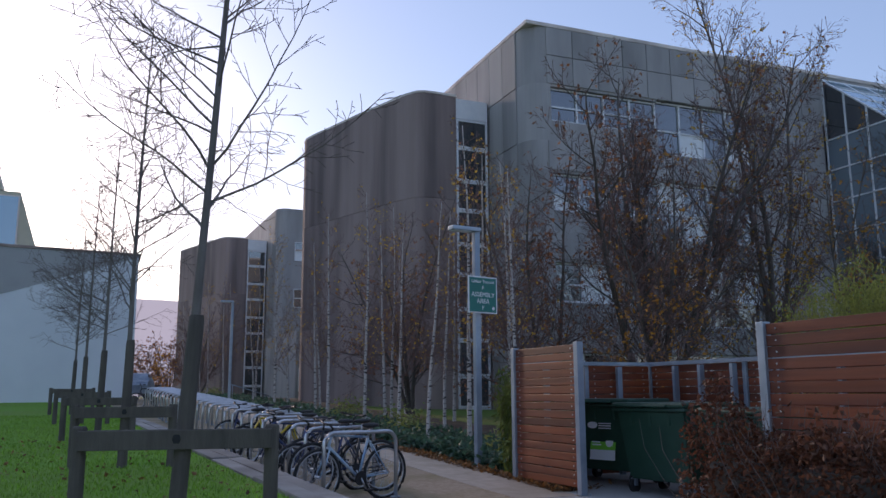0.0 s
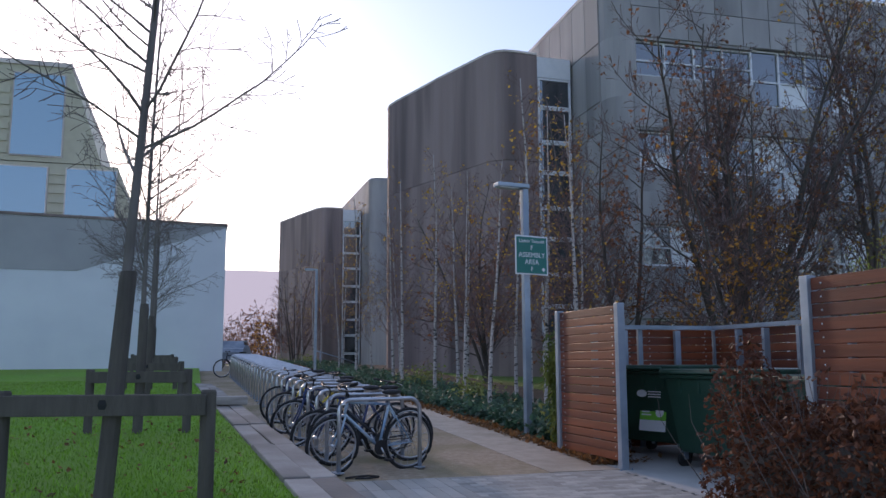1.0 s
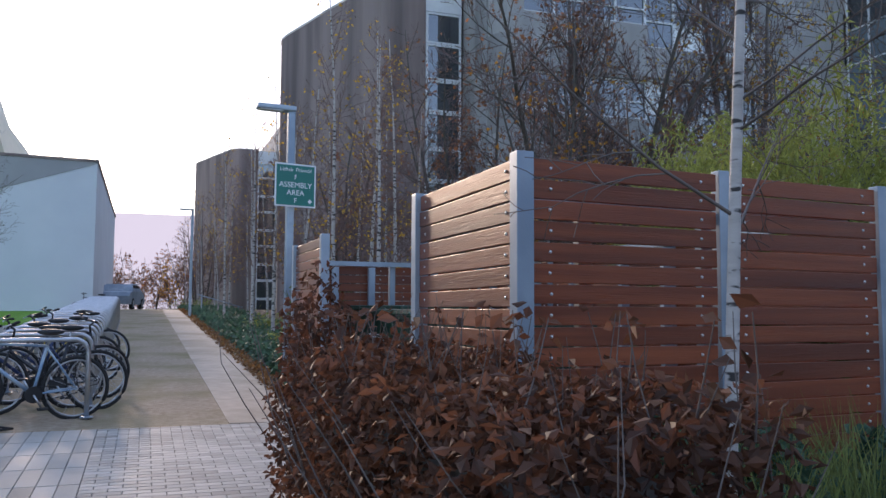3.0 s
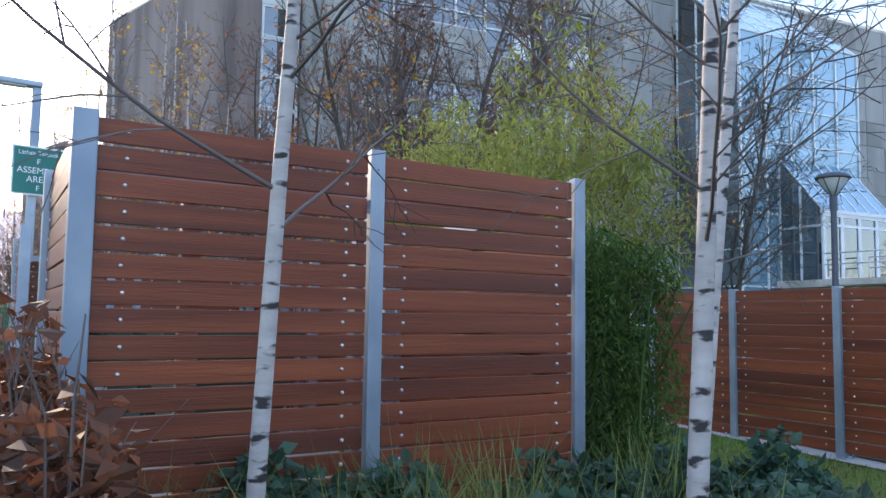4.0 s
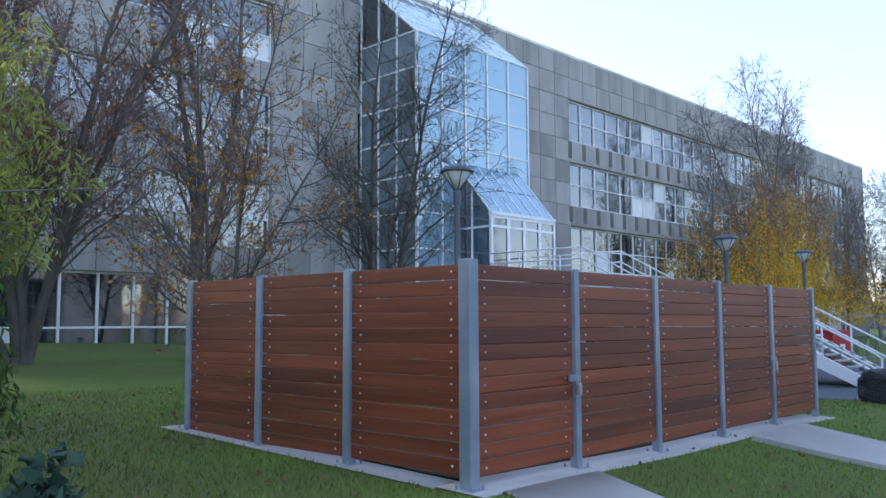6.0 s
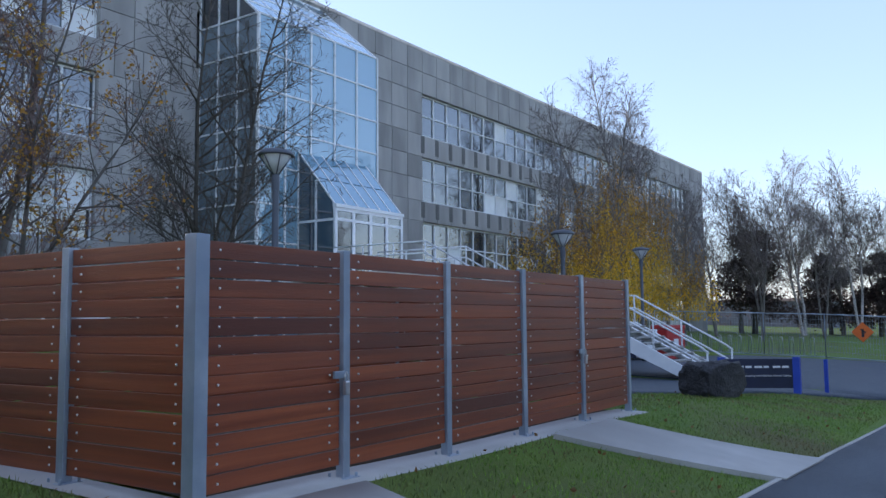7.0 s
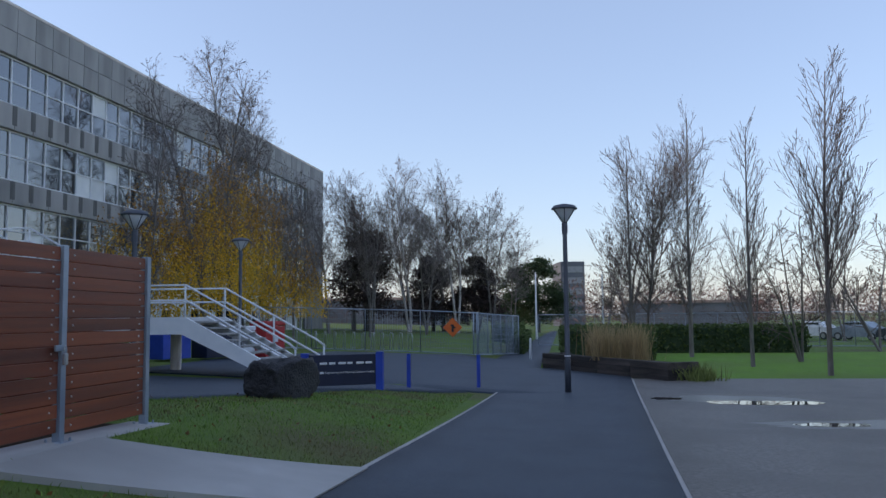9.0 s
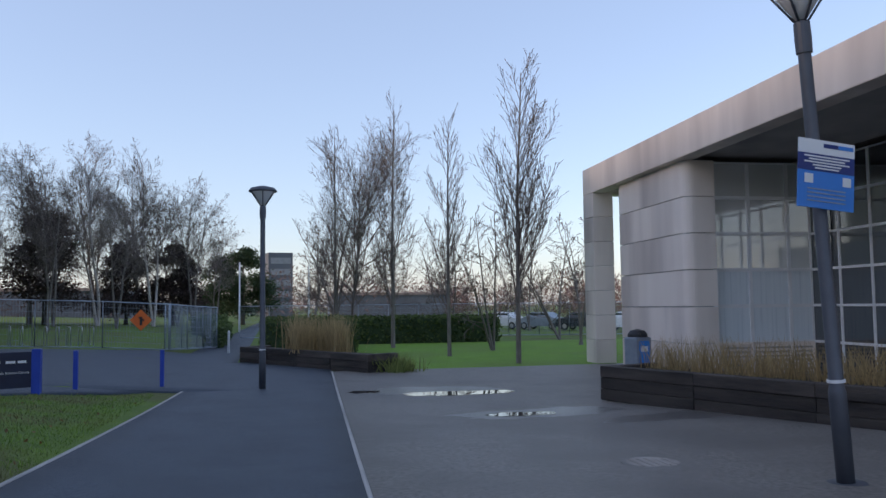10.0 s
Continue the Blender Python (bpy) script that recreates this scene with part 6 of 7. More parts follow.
for j in range(46, 76):
    for i in range(11):
        x, y = 4.80 + i * 0.2 + (0.1 if j % 2 else 0), 9.15 - j * 0.1
        if 1.8 < y <= 4.5:
            k = len(rest_v)
            rest_v += [(x + a_, y + b_, gz(x, y) - 0.029 + c_) for a_, b_, c_ in cube]
            rest_f += [(k + 4, k + 5, k + 6, k + 7), (k, k + 1, k + 5, k + 4), (k + 1, k + 2, k + 6, k + 5), (k + 2, k + 3, k + 7, k + 6), (k + 3, k, k + 4, k + 7)]
o = mesh_part("paver_field", rest_v, rest_f, M_PAVER_DK, pv)
o["kind"] = "stuff"
# ---- trees ----
def grow(rng, p, d, ln, r, level, spec, tubes, tips):
    """One branch and, along it, its own branches. tubes collects (points, radii, level), tips the ends that may carry leaves."""
    n = max(3 if level < 2 else spec["least"], int(ln / spec["seg"][min(level, 3)]) + 1)
    pts, rad = [p.copy()], [r]
    q, dd = p.copy(), d.copy()
    wob = spec["wobble"][min(level, 3)]
    up = spec["up"][min(level, 3)]
    for i in range(n):
        dd = (dd + Vector((rng.gauss(0, wob), rng.gauss(0, wob), rng.gauss(0, wob) + up))).normalized()
        q = q + dd * (ln / n)
        pts.append(q.copy())
        rad.append(max(spec["thin"], r * (1 - (i + 1) / n * spec["taper"])))
    tubes.append((pts, rad, level))
    if level >= spec["levels"]:
        tips.append(pts)
        return
    k = spec["kids"][min(level, 3)]
    kids = max(2, int(round(k * ln))) if level else spec["limbs"]
    lo = spec["first"] if level == 0 else 0.18
    for j in range(kids):
        t = lo + (1 - lo) * ((j + rng.random() * 0.8) / kids)
        f = t * n
        i = min(n - 1, int(f))
        at = pts[i].lerp(pts[i + 1], f - i)
        axis = (pts[i + 1] - pts[i]).normalized()
        side = axis.cross(Vector((rng.gauss(0, 1), rng.gauss(0, 1), rng.gauss(0, 1)))).normalized()
        an = radians(rng.uniform(*spec["angle"][min(level, 3)]))
        nd = axis * math.cos(an) + side * math.sin(an)
        shape = spec["shape"](t) if level == 0 else 1.0 - 0.55 * t
        cl = (spec["reach"] if level == 0 else ln * spec["ratio"]) * shape * rng.uniform(0.75, 1.15)
        cr = max(spec["thin"], min(rad[i] * 0.7, spec["stout"] * cl + 0.002))
        grow(rng, at, nd, cl, cr, level + 1, spec, tubes, tips)


def leaf_cards(rng, tips, share, size, droop=0.3, per=3):
    """Single pointed leaves near the tips."""
    v, f = [], []
    for pts in tips:
        if rng.random() > share:
            continue
        for _ in range(per):
            k = rng.randrange(1, len(pts))
            c = pts[k] + Vector((rng.gauss(0, 0.03), rng.gauss(0, 0.03), rng.gauss(0, 0.03) - 0.02))
            s = size * rng.uniform(0.6, 1.3)
            a_ = Vector((rng.gauss(0, 1), rng.gauss(0, 1), rng.gauss(0, 0.7) - droop)).normalized()
            b_ = a_.cross(Vector((rng.gauss(0, 1), rng.gauss(0, 1), rng.gauss(0, 1)))).normalized()
            n_ = a_.cross(b_)
            k0 = len(v)
            for q in (c, c + a_ * s * 0.5 + b_ * s * 0.33 + n_ * s * 0.1, c + a_ * s, c + a_ * s * 0.5 - b_ * s * 0.33 + n_ * s * 0.1):
                v.append(tuple(q))
            f.append((k0, k0 + 1, k0 + 2))
            f.append((k0, k0 + 2, k0 + 3))
    return v, f


BASE = dict(seg=(0.5, 0.4, 0.3, 0.3), wobble=(0.035, 0.10, 0.15, 0.18), up=(0.0, 0.05, 0.02, 0.0), levels=3, kids=(0, 8.0, 10.0, 7), stout=0.010, least=2, limbs=24, first=0.3, angle=((45, 70), (32, 62), (30, 60), (30, 60)),
            reach=2.6, ratio=0.46, taper=0.85, thin=0.004, shape=lambda t: 1.15 - 0.85 * t)


def ribbon(rng, v, f, pts, rad):
    """A flat twig, for trees that stand far off."""
    s = Vector((rng.gauss(0, 1), rng.gauss(0, 1), rng.gauss(0, 0.4))).normalized()
    k = len(v)
    for q, r in zip(pts, rad):
        v.append(tuple(q - s * r))
        v.append(tuple(q + s * r))
    for i in range(len(pts) - 1):
        f.append((k + 2 * i, k + 2 * i + 1, k + 2 * i + 3, k + 2 * i + 2))


def tree(label, h, r, seed, bark, twig, at=(0, 0), leaf=None, leaf_share=0.2, leaf_size=0.06, per=3, lean=(0, 0), group="", category="tree", stems=1, name="tree", spread=0.12, z=None, flat=False, thick_limbs=True, **over):
    spec = dict(BASE)
    spec.update(over)
    rng = random.Random(seed)
    x, y = at
    t = thing(name, label, category, (x, y, (gz(x, y) if z is None else z) - 0.06), group)
    tubes, tips = [], []
    for s in range(stems):
        d = Vector((lean[0] + (rng.gauss(0, spread) if stems > 1 else 0), lean[1] + (rng.gauss(0, spread) if stems > 1 else 0), 1)).normalized()
        o = Vector((rng.gauss(0, 0.1), rng.gauss(0, 0.1), 0)) if stems > 1 else Vector((0, 0, 0))
        grow(rng, o, d, h * (1 if s == 0 else rng.uniform(0.75, 1)), r, 0, spec, tubes, tips)
    v, f, v2, f2 = [], [], [], []
    for pts, rad, lv in tubes:
        if lv == 0:
            pts, rad = [pts[0] - Vector((0, 0, 0.05))] + pts, [rad[0] * 1.35] + rad
            tube_geo(v, f, pts, rad, 9)
        elif lv == 1:
            tube_geo(*((v, f) if thick_limbs else (v2, f2)), pts, rad, 5, False)
        elif flat:
            ribbon(rng, v2, f2, pts, rad)
        else:
            tube_geo(v2, f2, pts, rad, 3, False)
    mesh_part("trunk", v, f, bark, t, smooth=True)
    c = mesh_part("crown", v2, f2, twig, t, "bare twigs", True)
    if leaf and leaf_share > 0:
        v, f = leaf_cards(rng, tips, leaf_share, leaf_size, per=per)
        if v:
            mesh_part("leaves", v, f, leaf, c, "last autumn leaves")
    return t


def birch_bark():
    """White papery bark with dark cross marks and dark patches near the ground."""
    m = mat("birch_bark", (0.40, 0.355, 0.33), (0.56, 0.51, 0.475), scale=5, rough=0.7, stretch=(1, 1, 3), fine=30, bump=0.35)
    nt = m.node_tree
    N, L = nt.nodes.new, nt.links.new
    b = nt.nodes["Principled BSDF"]
    src = b.inputs["Base Color"].links[0].from_socket
    tc = N("ShaderNodeTexCoord")
    mp = N("ShaderNodeMapping")
    mp.inputs["Scale"].default_value = (6, 6, 19)
    L(tc.outputs["Object"], mp.inputs[0])
    n = N("ShaderNodeTexNoise")
    n.inputs["Scale"].default_value, n.inputs["Detail"].default_value = 1.2, 3
    L(mp.outputs[0], n.inputs["Vector"])
    r = N("ShaderNodeMapRange")
    r.inputs[1].default_value, r.inputs[2].default_value = 0.555, 0.625
    L(n.outputs[0], r.inputs[0])
    mx = N("ShaderNodeMix")
    mx.data_type = "RGBA"
    mx.inputs[7].default_value = (0.035, 0.03, 0.028, 1)
    L(r.outputs[0], mx.inputs[0])
    L(src, mx.inputs[6])
    L(mx.outputs[2], b.inputs["Base Color"])
    return m


M_BIRCH = birch_bark()

# staked young trees on the lawn
def guard(x, y, turn, w=2.15, h=0.78):
    g = thing("tree_guard", "dark timber tree guard with two posts and a rail", "tree guard", (x, y, gz(x, y) + lawn_lift(x, y) - 0.06), "tree guards on the lawn", turn=turn)
    for s in (-1, 1):
        part("post", lathe([(0.052, 0), (0.052, h), (0.044, h + 0.015)], 12, Matrix.Translation((s * w / 2, 0, 0))), M_POST, g)
    part("rail", boxed(-w / 2, w / 2, -0.085, -0.052, h - 0.15, h - 0.015, 0.006), M_POST, g)
    part("rail", boxed(-w / 2, w / 2, 0.052, 0.085, h - 0.15, h - 0.015, 0.006), M_POST, g)
    part("tie", lathe([(0.085, h - 0.12), (0.092, h - 0.08), (0.085, h - 0.03)], 14), M_TYRE, g)


YOUNG = dict(stout=0.0062, limbs=44, first=0.33, reach=1.75, levels=3, kids=(0, 7.5, 9.0, 0), angle=((46, 72), (38, 65), (30, 60), (30, 60)), up=(0.0, 0.03, 0.04, 0), wobble=(0.004, 0.075, 0.13, 0.15), seg=(0.5, 0.2, 0.14, 0.1), ratio=0.42, thin=0.0028, taper=0.8, shape=lambda t: 1.2 - 0.85 * t)
LAWN_TREES = [(1.28, 5.65, 6.8, 0.042, 11, (0.06, 0.01), -12, 1.32), (1.19, 10.5, 5.9, 0.04, 12, (0.012, 0.0), -8, 1.14), (1.03, 15.3, 5.6, 0.04, 13, (0.02, 0.0), -8, 1.14), (0.82, 20.7, 5.9, 0.04, 14, (0.01, 0.0), -8, 1.14), (0.6, 26.0, 5.4, 0.04, 15, (0.02, 0), -8, 1.14)]
for x, y, h, r, sd, ln, tn, gw in LAWN_TREES:
    t = tree("bare young lawn tree with a dark sleeve round its trunk", h, r, sd, M_BARK, M_TWIG, (x, y), lean=ln, group="young trees on the lawn", z=gz(x, y) + lawn_lift(x, y), **YOUNG)
    hs = 1.62
    sl = lathe([(r * 1.5, 0), (r * 1.42, 0.8), (r * 1.35, hs - 0.05), (r * 1.2, hs)], 12)
    for q in sl.verts:
        q.co.x += ln[0] * q.co.z
        q.co.y += ln[1] * q.co.z
    part("sleeve", sl, M_POST, t, "dark brown trunk sleeve")
    guard(x, y, tn, gw, 0.81)

# big bare tree and companions before the facade
FINE = dict(flat=True, stout=0.010, seg=(0.5, 0.4, 0.3, 0.4), thin=0.0075)
tree("large bare spreading tree with reddish twigs and few leaves", 11.8, 0.125, 21, M_BARK_DK, M_TWIG_RED, (16.7, 19.6), leaf=L_BROWN, leaf_share=0.12, leaf_size=0.12, per=2, stems=7, spread=0.26, limbs=24, first=0.16, reach=3.3, kids=(0, 7.5, 7.5, 0), up=(0.025, 0.05, 0.03, 0), wobble=(0.045, 0.075, 0.11, 0.13), angle=((26, 52), (26, 52), (28, 55), (30, 60)), shape=lambda t: 1.15 - 0.7 * t, **FINE)
tree("multi-stemmed bare tree with sparse yellow-brown leaves", 8.5, 0.06, 22, M_BARK_DK, M_TWIG_RED, (18.9, 15.2), leaf=L_ORANGE, leaf_share=0.22, leaf_size=0.09, stems=3, spread=0.16, limbs=22, first=0.15, reach=2.6, kids=(0, 7.5, 7.0, 0), wobble=(0.04, 0.08, 0.12, 0.13), **FINE)
tree("bare dark tree with fine drooping twigs by the tower", 12.0, 0.095, 23, M_BARK_DK, M_BARK_DK, (26.65, 18.4), lean=(0.04, 0.0), stems=2, spread=0.08, limbs=36, first=0.14, reach=4.0, kids=(0, 6.5, 7.0, 0), angle=((38, 68), (30, 60), (30, 60), (30, 60)), up=(0, 0.035, -0.03, -0.1), wobble=(0.03, 0.08, 0.11, 0.12), shape=lambda t: 1.1 - 0.6 * t, **FINE)
tree("tall birch with fine twigs and a few yellow leaves", 14.6, 0.13, 24, M_BARK, M_TWIG_RED, (20.85, 19.2), leaf=L_BIRCH, leaf_share=0.09, leaf_size=0.10, stems=3, spread=0.07, limbs=34, first=0.10, reach=3.3, kids=(0, 6.5, 7.0, 0), angle=((32, 60), (28, 55), (30, 60), (30, 60)), up=(0, 0.03, -0.02, -0.1), wobble=(0.03, 0.08, 0.11, 0.12), shape=lambda t: 1.1 - 0.55 * t, **FINE)
tree("bare reddish tree between the birches and the facade", 9.5, 0.08, 25, M_BARK_DK, M_TWIG_RED, (13.2, 20.5), leaf=L_BROWN, leaf_share=0.12, leaf_size=0.11, stems=4, spread=0.2, limbs=22, first=0.12, reach=2.7, kids=(0, 8.0, 7.5, 0), wobble=(0.04, 0.08, 0.12, 0.13), **FINE)
tree("bare reddish tree close behind the bin store", 6.8, 0.06, 26, M_BARK_DK, M_TWIG_RED, (12.6, 14.5), leaf=L_ORANGE, leaf_share=0.15, leaf_size=0.09, stems=4, spread=0.2, limbs=20, first=0.12, reach=2.1, kids=(0, 8.0, 7.5, 0), wobble=(0.04, 0.08, 0.12, 0.13), **FINE)
tree("bare reddish tree near the curved concrete wall", 8.0, 0.07, 27, M_BARK_DK, M_TWIG_RED, (11.6, 27.0), leaf=L_BROWN, leaf_share=0.1, leaf_size=0.11, stems=4, spread=0.2, limbs=20, first=0.12, reach=2.4, kids=(0, 8.0, 7.5, 0), wobble=(0.04, 0.08, 0.12, 0.13), **FINE)

# slender birches along the building
SLIM = dict(stout=0.006, limbs=36, first=0.22, reach=1.5, levels=3, kids=(0, 7.0, 7, 0), angle=((32, 58), (32, 58), (30, 60), (30, 60)), up=(0, 0.04, -0.02, -0.1), thin=0.005, flat=True, thick_limbs=False, ratio=0.5, wobble=(0.016, 0.07, 0.11, 0.14))
protos = [tree("slender white-stemmed birch with fine reddish twigs", h, 0.056, 40 + k, M_BIRCH, M_TWIG_RED, (9.2 + k, 15.0 + 2 * k), leaf=L_BIRCH, leaf_share=sh, leaf_size=0.072, per=2, lean=(ln, 0.0), group="birches along the building", category="birch", name="birch", **SLIM) for k, (h, sh, ln) in enumerate(((6.3, 0.08, 0.05), (6.9, 0.26, -0.03), (5.9, 0.03, 0.02)))]
rng = random.Random(77)
SPOTS = [(8.1, 17.2), (9.9, 18.2), (8.3, 19.6), (10.4, 21.4), (8.4, 22.6), (9.6, 24.2), (8.2, 25.8), (10.6, 26.3), (8.6, 28.7), (9.4, 31.0), (8.0, 32.6), (9.2, 35.4), (8.2, 38.0), (9.0, 41.5), (7.9, 44.5), (8.8, 48.0), (8.2, 52.0), (11.9, 24.0), (12.0, 28.6), (8.6, 16.0), (8.4, 57.0), (7.9, 62.0)]
for i, (x, y) in enumerate(SPOTS):
    copy_thing(protos[i % 3], Matrix.Translation((x, y, gz(x, y) - 0.05)) @ Matrix.Rotation(rng.uniform(0, 6.28), 4, "Z") @ Matrix.Scale(rng.uniform(0.82, 1.12), 4))

# birches at the planting bed, close to the path
NEAR = dict(stout=0.0042, thick_limbs=False, limbs=22, first=0.27, reach=1.7, levels=3, kids=(0, 6.0, 8.0, 0), angle=((48, 72), (35, 60), (30, 60), (30, 60)), up=(0, 0.03, -0.02, -0.05), thin=0.0022, ratio=0.45, wobble=(0.003, 0.06, 0.12, 0.15), seg=(0.3, 0.22, 0.14, 0.1))
tree("young white birch with dark bark marks in the bed", 6.5, 0.036, 61, M_BIRCH, M_TWIG, (7.41, 2.93), lean=(0.05, 0.0), group="birches in the planting bed", category="birch", name="birch", **NEAR)
tree("young white birch with dark bark marks and thin branches", 6.5, 0.044, 162, M_BIRCH, M_TWIG, (8.735, 2.36), lean=(0.036, -0.01), group="birches in the planting bed", category="birch", name="birch", **NEAR)
tree("leaning young white birch beside the bamboo", 6.8, 0.046, 63, M_BIRCH, M_TWIG, (9.68, 3.30), lean=(0.162, 0.02), group="birches in the planting bed", category="birch", name="birch", **NEAR)


def far_tree(label, px, py, h, seed, kind="bare", **kw):
    spec = dict(levels=3, seg=(1.0, 0.9, 0.9, 2.0), thin=0.02, flat=True, least=1, stout=0.009)
    spec.update(kw)
    return tree(label, h, h * 0.0095, seed, spec.pop("bark", M_BARK_DK), spec.pop("twig", M_TWIG), (px, py), **spec)


# weeping yellow birches by the stair
def hanging_leaves(seed, z0, z1, rad, strings, size):
    """Leaves strung along thin hanging shoots."""
    rng = random.Random(seed)
    v, f = [], []
    for _ in range(strings):
        an, q = rng.uniform(0, 6.28), rng.random() ** 0.55
        top = z0 + (z1 - z0) * (0.25 + 0.75 * rng.random()) * (1.15 - 0.55 * q)
        p = Vector((rad * q * math.cos(an), rad * q * math.sin(an), top))
        n = rng.randrange(8, 24)
        for k in range(n):
            c = p + Vector((rng.gauss(0, 0.07), rng.gauss(0, 0.07), -k * 0.12))
            if c.z < z0:
                break
            s = size * rng.uniform(0.6, 1.3)
            a_ = Vector((rng.gauss(0, 1), rng.gauss(0, 1), -1.2)).normalized()
            b_ = a_.cross(Vector((rng.gauss(0, 1), rng.gauss(0, 1), rng.gauss(0, 1)))).normalized()
            k0 = len(v)
            v += [tuple(c), tuple(c + a_ * s * 0.5 + b_ * s * 0.32), tuple(c + a_ * s), tuple(c + a_ * s * 0.5 - b_ * s * 0.32)]
            f.append((k0, k0 + 1, k0 + 2, k0 + 3))
    return v, f


WEEP = ((52.5, 17.0, 13.0, 8.0, 3.0, 640), (58.5, 18.0, 15.0, 9.0, 3.2, 640), (66.0, 21.0, 18.6, 10.0, 3.2, 420), (73.0, 20.5, 18.2, 8.5, 2.8, 300), (48.5, 18.0, 10.5, 7.0, 2.4, 420), (62.0, 15.5, 9.0, 5.5, 2.2, 300))
for k, (x, y, h, lz, lr, ns) in enumerate(WEEP):
    wt = far_tree("tall weeping birch with orange-yellow autumn leaves", x, y, h, 80 + k, twig=M_TWIG_PALE, bark=M_BIRCH if k in (2, 3) else M_BARK, thick_limbs=False, limbs=75 if h > 17 else 55, first=0.2, reach=4.3 if h > 17 else 3.2, angle=((28, 55), (30, 60), (30, 60), (30, 60)), up=(0, 0.02, -0.10, -0.3), kids=(0, 6.5, 6.0, 0), name="birch", category="birch", group="weeping birches by the stair", ratio=0.45, thin=0.0105, shape=lambda t: 1.05 - 0.5 * t)
    v, f = hanging_leaves(300 + k, 1.6, lz, lr, int(ns * 0.5), 0.145)
    mesh_part("leaves", v, f, L_GOLD, wt, "hanging yellow autumn leaves")
    v, f = hanging_leaves(330 + k, lz * 0.55, min(h * 0.8, lz * 1.45), lr * 0.9, ns // 4, 0.13)
    mesh_part("leaves", v, f, L_ORANGE, wt, "thin rust-coloured upper leaves")
# bare trees beyond the yard
BARE = ((97, 20.5, 16.0, 0), (97, 14.6, 16.5, 1), (97.8, 9.7, 15.5, 1), (99, 6.3, 12.5, 0), (104, 12, 16.0, 0), (92, 17.5, 14.0, 0), (102, 8.0, 14.0, 0), (88, 11.5, 11.0, 0), (110, 17, 16.0, 0), (84, 19.5, 13.0, 0), (107, 4.5, 11.0, 0), (76, 14.0, 9.5, 0))
for k, (x, y, h, pale) in enumerate(BARE):
    far_tree("tall bare tree with fine brown twigs beyond the yard", x, y, h, 100 + k, bark=M_BIRCH if pale else M_BARK, twig=M_TWIG_PALE if k % 3 < 2 else M_TWIG, stems=2, spread=0.10, limbs=24, first=0.30, reach=h * 0.27, kids=(0, 4.6, 5.6, 0), angle=((32, 60), (28, 55), (30, 60), (30, 60)), up=(0.0, 0.05, -0.02, 0), wobble=(0.04, 0.065, 0.10, 0.12), seg=(1.0, 0.7, 0.55, 0.5), least=2, shape=lambda t: 0.6 + 0.5 * math.sin(3.0 * t), thin=0.013, group="bare trees beyond the yard", thick_limbs=False)
# upright trees and round bare trees across the grass
POP = dict(limbs=40, first=0.15, angle=((20, 40), (16, 34), (18, 36), (30, 60)), up=(0, 0.10, 0.09, 0), kids=(0, 4.2, 5.5, 0), shape=lambda t: 1.25 - 0.9 * t, wobble=(0.012, 0.045, 0.07, 0.08), seg=(0.8, 0.5, 0.45, 0.4), ratio=0.5, least=2, thin=0.008, stout=0.0075, thick_limbs=False)
for k, (x, y, h, rc) in enumerate(((43.3, -9.55, 10.6, 3.6), (48.4, -8.15, 9.9, 2.7), (56.4, -7.0, 12.2, 3.2), (63.0, -4.6, 12.0, 3.0))):
    far_tree("slender upright bare tree on the grass", x, y, h, 130 + k, bark=M_BARK, twig=M_TWIG, reach=rc, group="upright trees on the grass", **POP)
for k, (x, y, h) in enumerate(((66, -5.0, 10.5), (52, -11.0, 7.0), (70, -13.0, 8.6), (62, -18, 8.5), (88, -12, 11), (110, -6, 12), (80, -22, 9), (55, -16.5, 7.5))):
    far_tree("bare round-crowned tree across the grass", x, y, h, 140 + k, stems=3, spread=0.22, limbs=16, first=0.18, reach=h * 0.32, kids=(0, 4.0, 5.0, 0), up=(0.01, 0.05, 0.02, 0), wobble=(0.05, 0.07, 0.10, 0.12), seg=(0.8, 0.55, 0.45, 0.5), least=2, bark=M_BARK, twig=M_TWIG, group="bare trees across the grass", thin=0.014, thick_limbs=False)
far_tree("broad bare tree with a dense oval crown on the grass", 63.6, -5.6, 10.6, 151, bark=M_BARK, twig=M_TWIG, limbs=40, first=0.14, reach=5.2, angle=((34, 60), (24, 48), (28, 55), (30, 60)), up=(0, 0.06, 0.03, 0), kids=(0, 4.2, 5.5, 0), seg=(0.8, 0.5, 0.45, 0.4), least=2, wobble=(0.03, 0.06, 0.09, 0.1), shape=lambda t: 0.6 + 0.5 * math.sin(3.0 * t), thin=0.010, thick_limbs=False)
# trees at the end of the gravel path
for k, (x, y, h, lf) in enumerate(((6.0, 72, 4.6, L_BROWN), (8.5, 76, 6.0, L_BROWN), (4.5, 84, 5.6, L_BROWN), (7.2, 68, 3.8, L_ORANGE), (2.0, 92, 6, L_BROWN), (9.5, 66, 8.0, None), (8.6, 60, 7.0, None))):
    far_tree("small autumn tree at the end of the path", x, y, h, 160 + k, leaf=lf, leaf_share=0.6 if lf else 0, leaf_size=0.13, per=4, stems=3, spread=0.2, limbs=16, first=0.1, reach=h * 0.3, kids=(0, 4.5, 4.5, 0), group="autumn trees at the path end", thin=0.014, twig=M_TWIG_RED, thick_limbs=False)


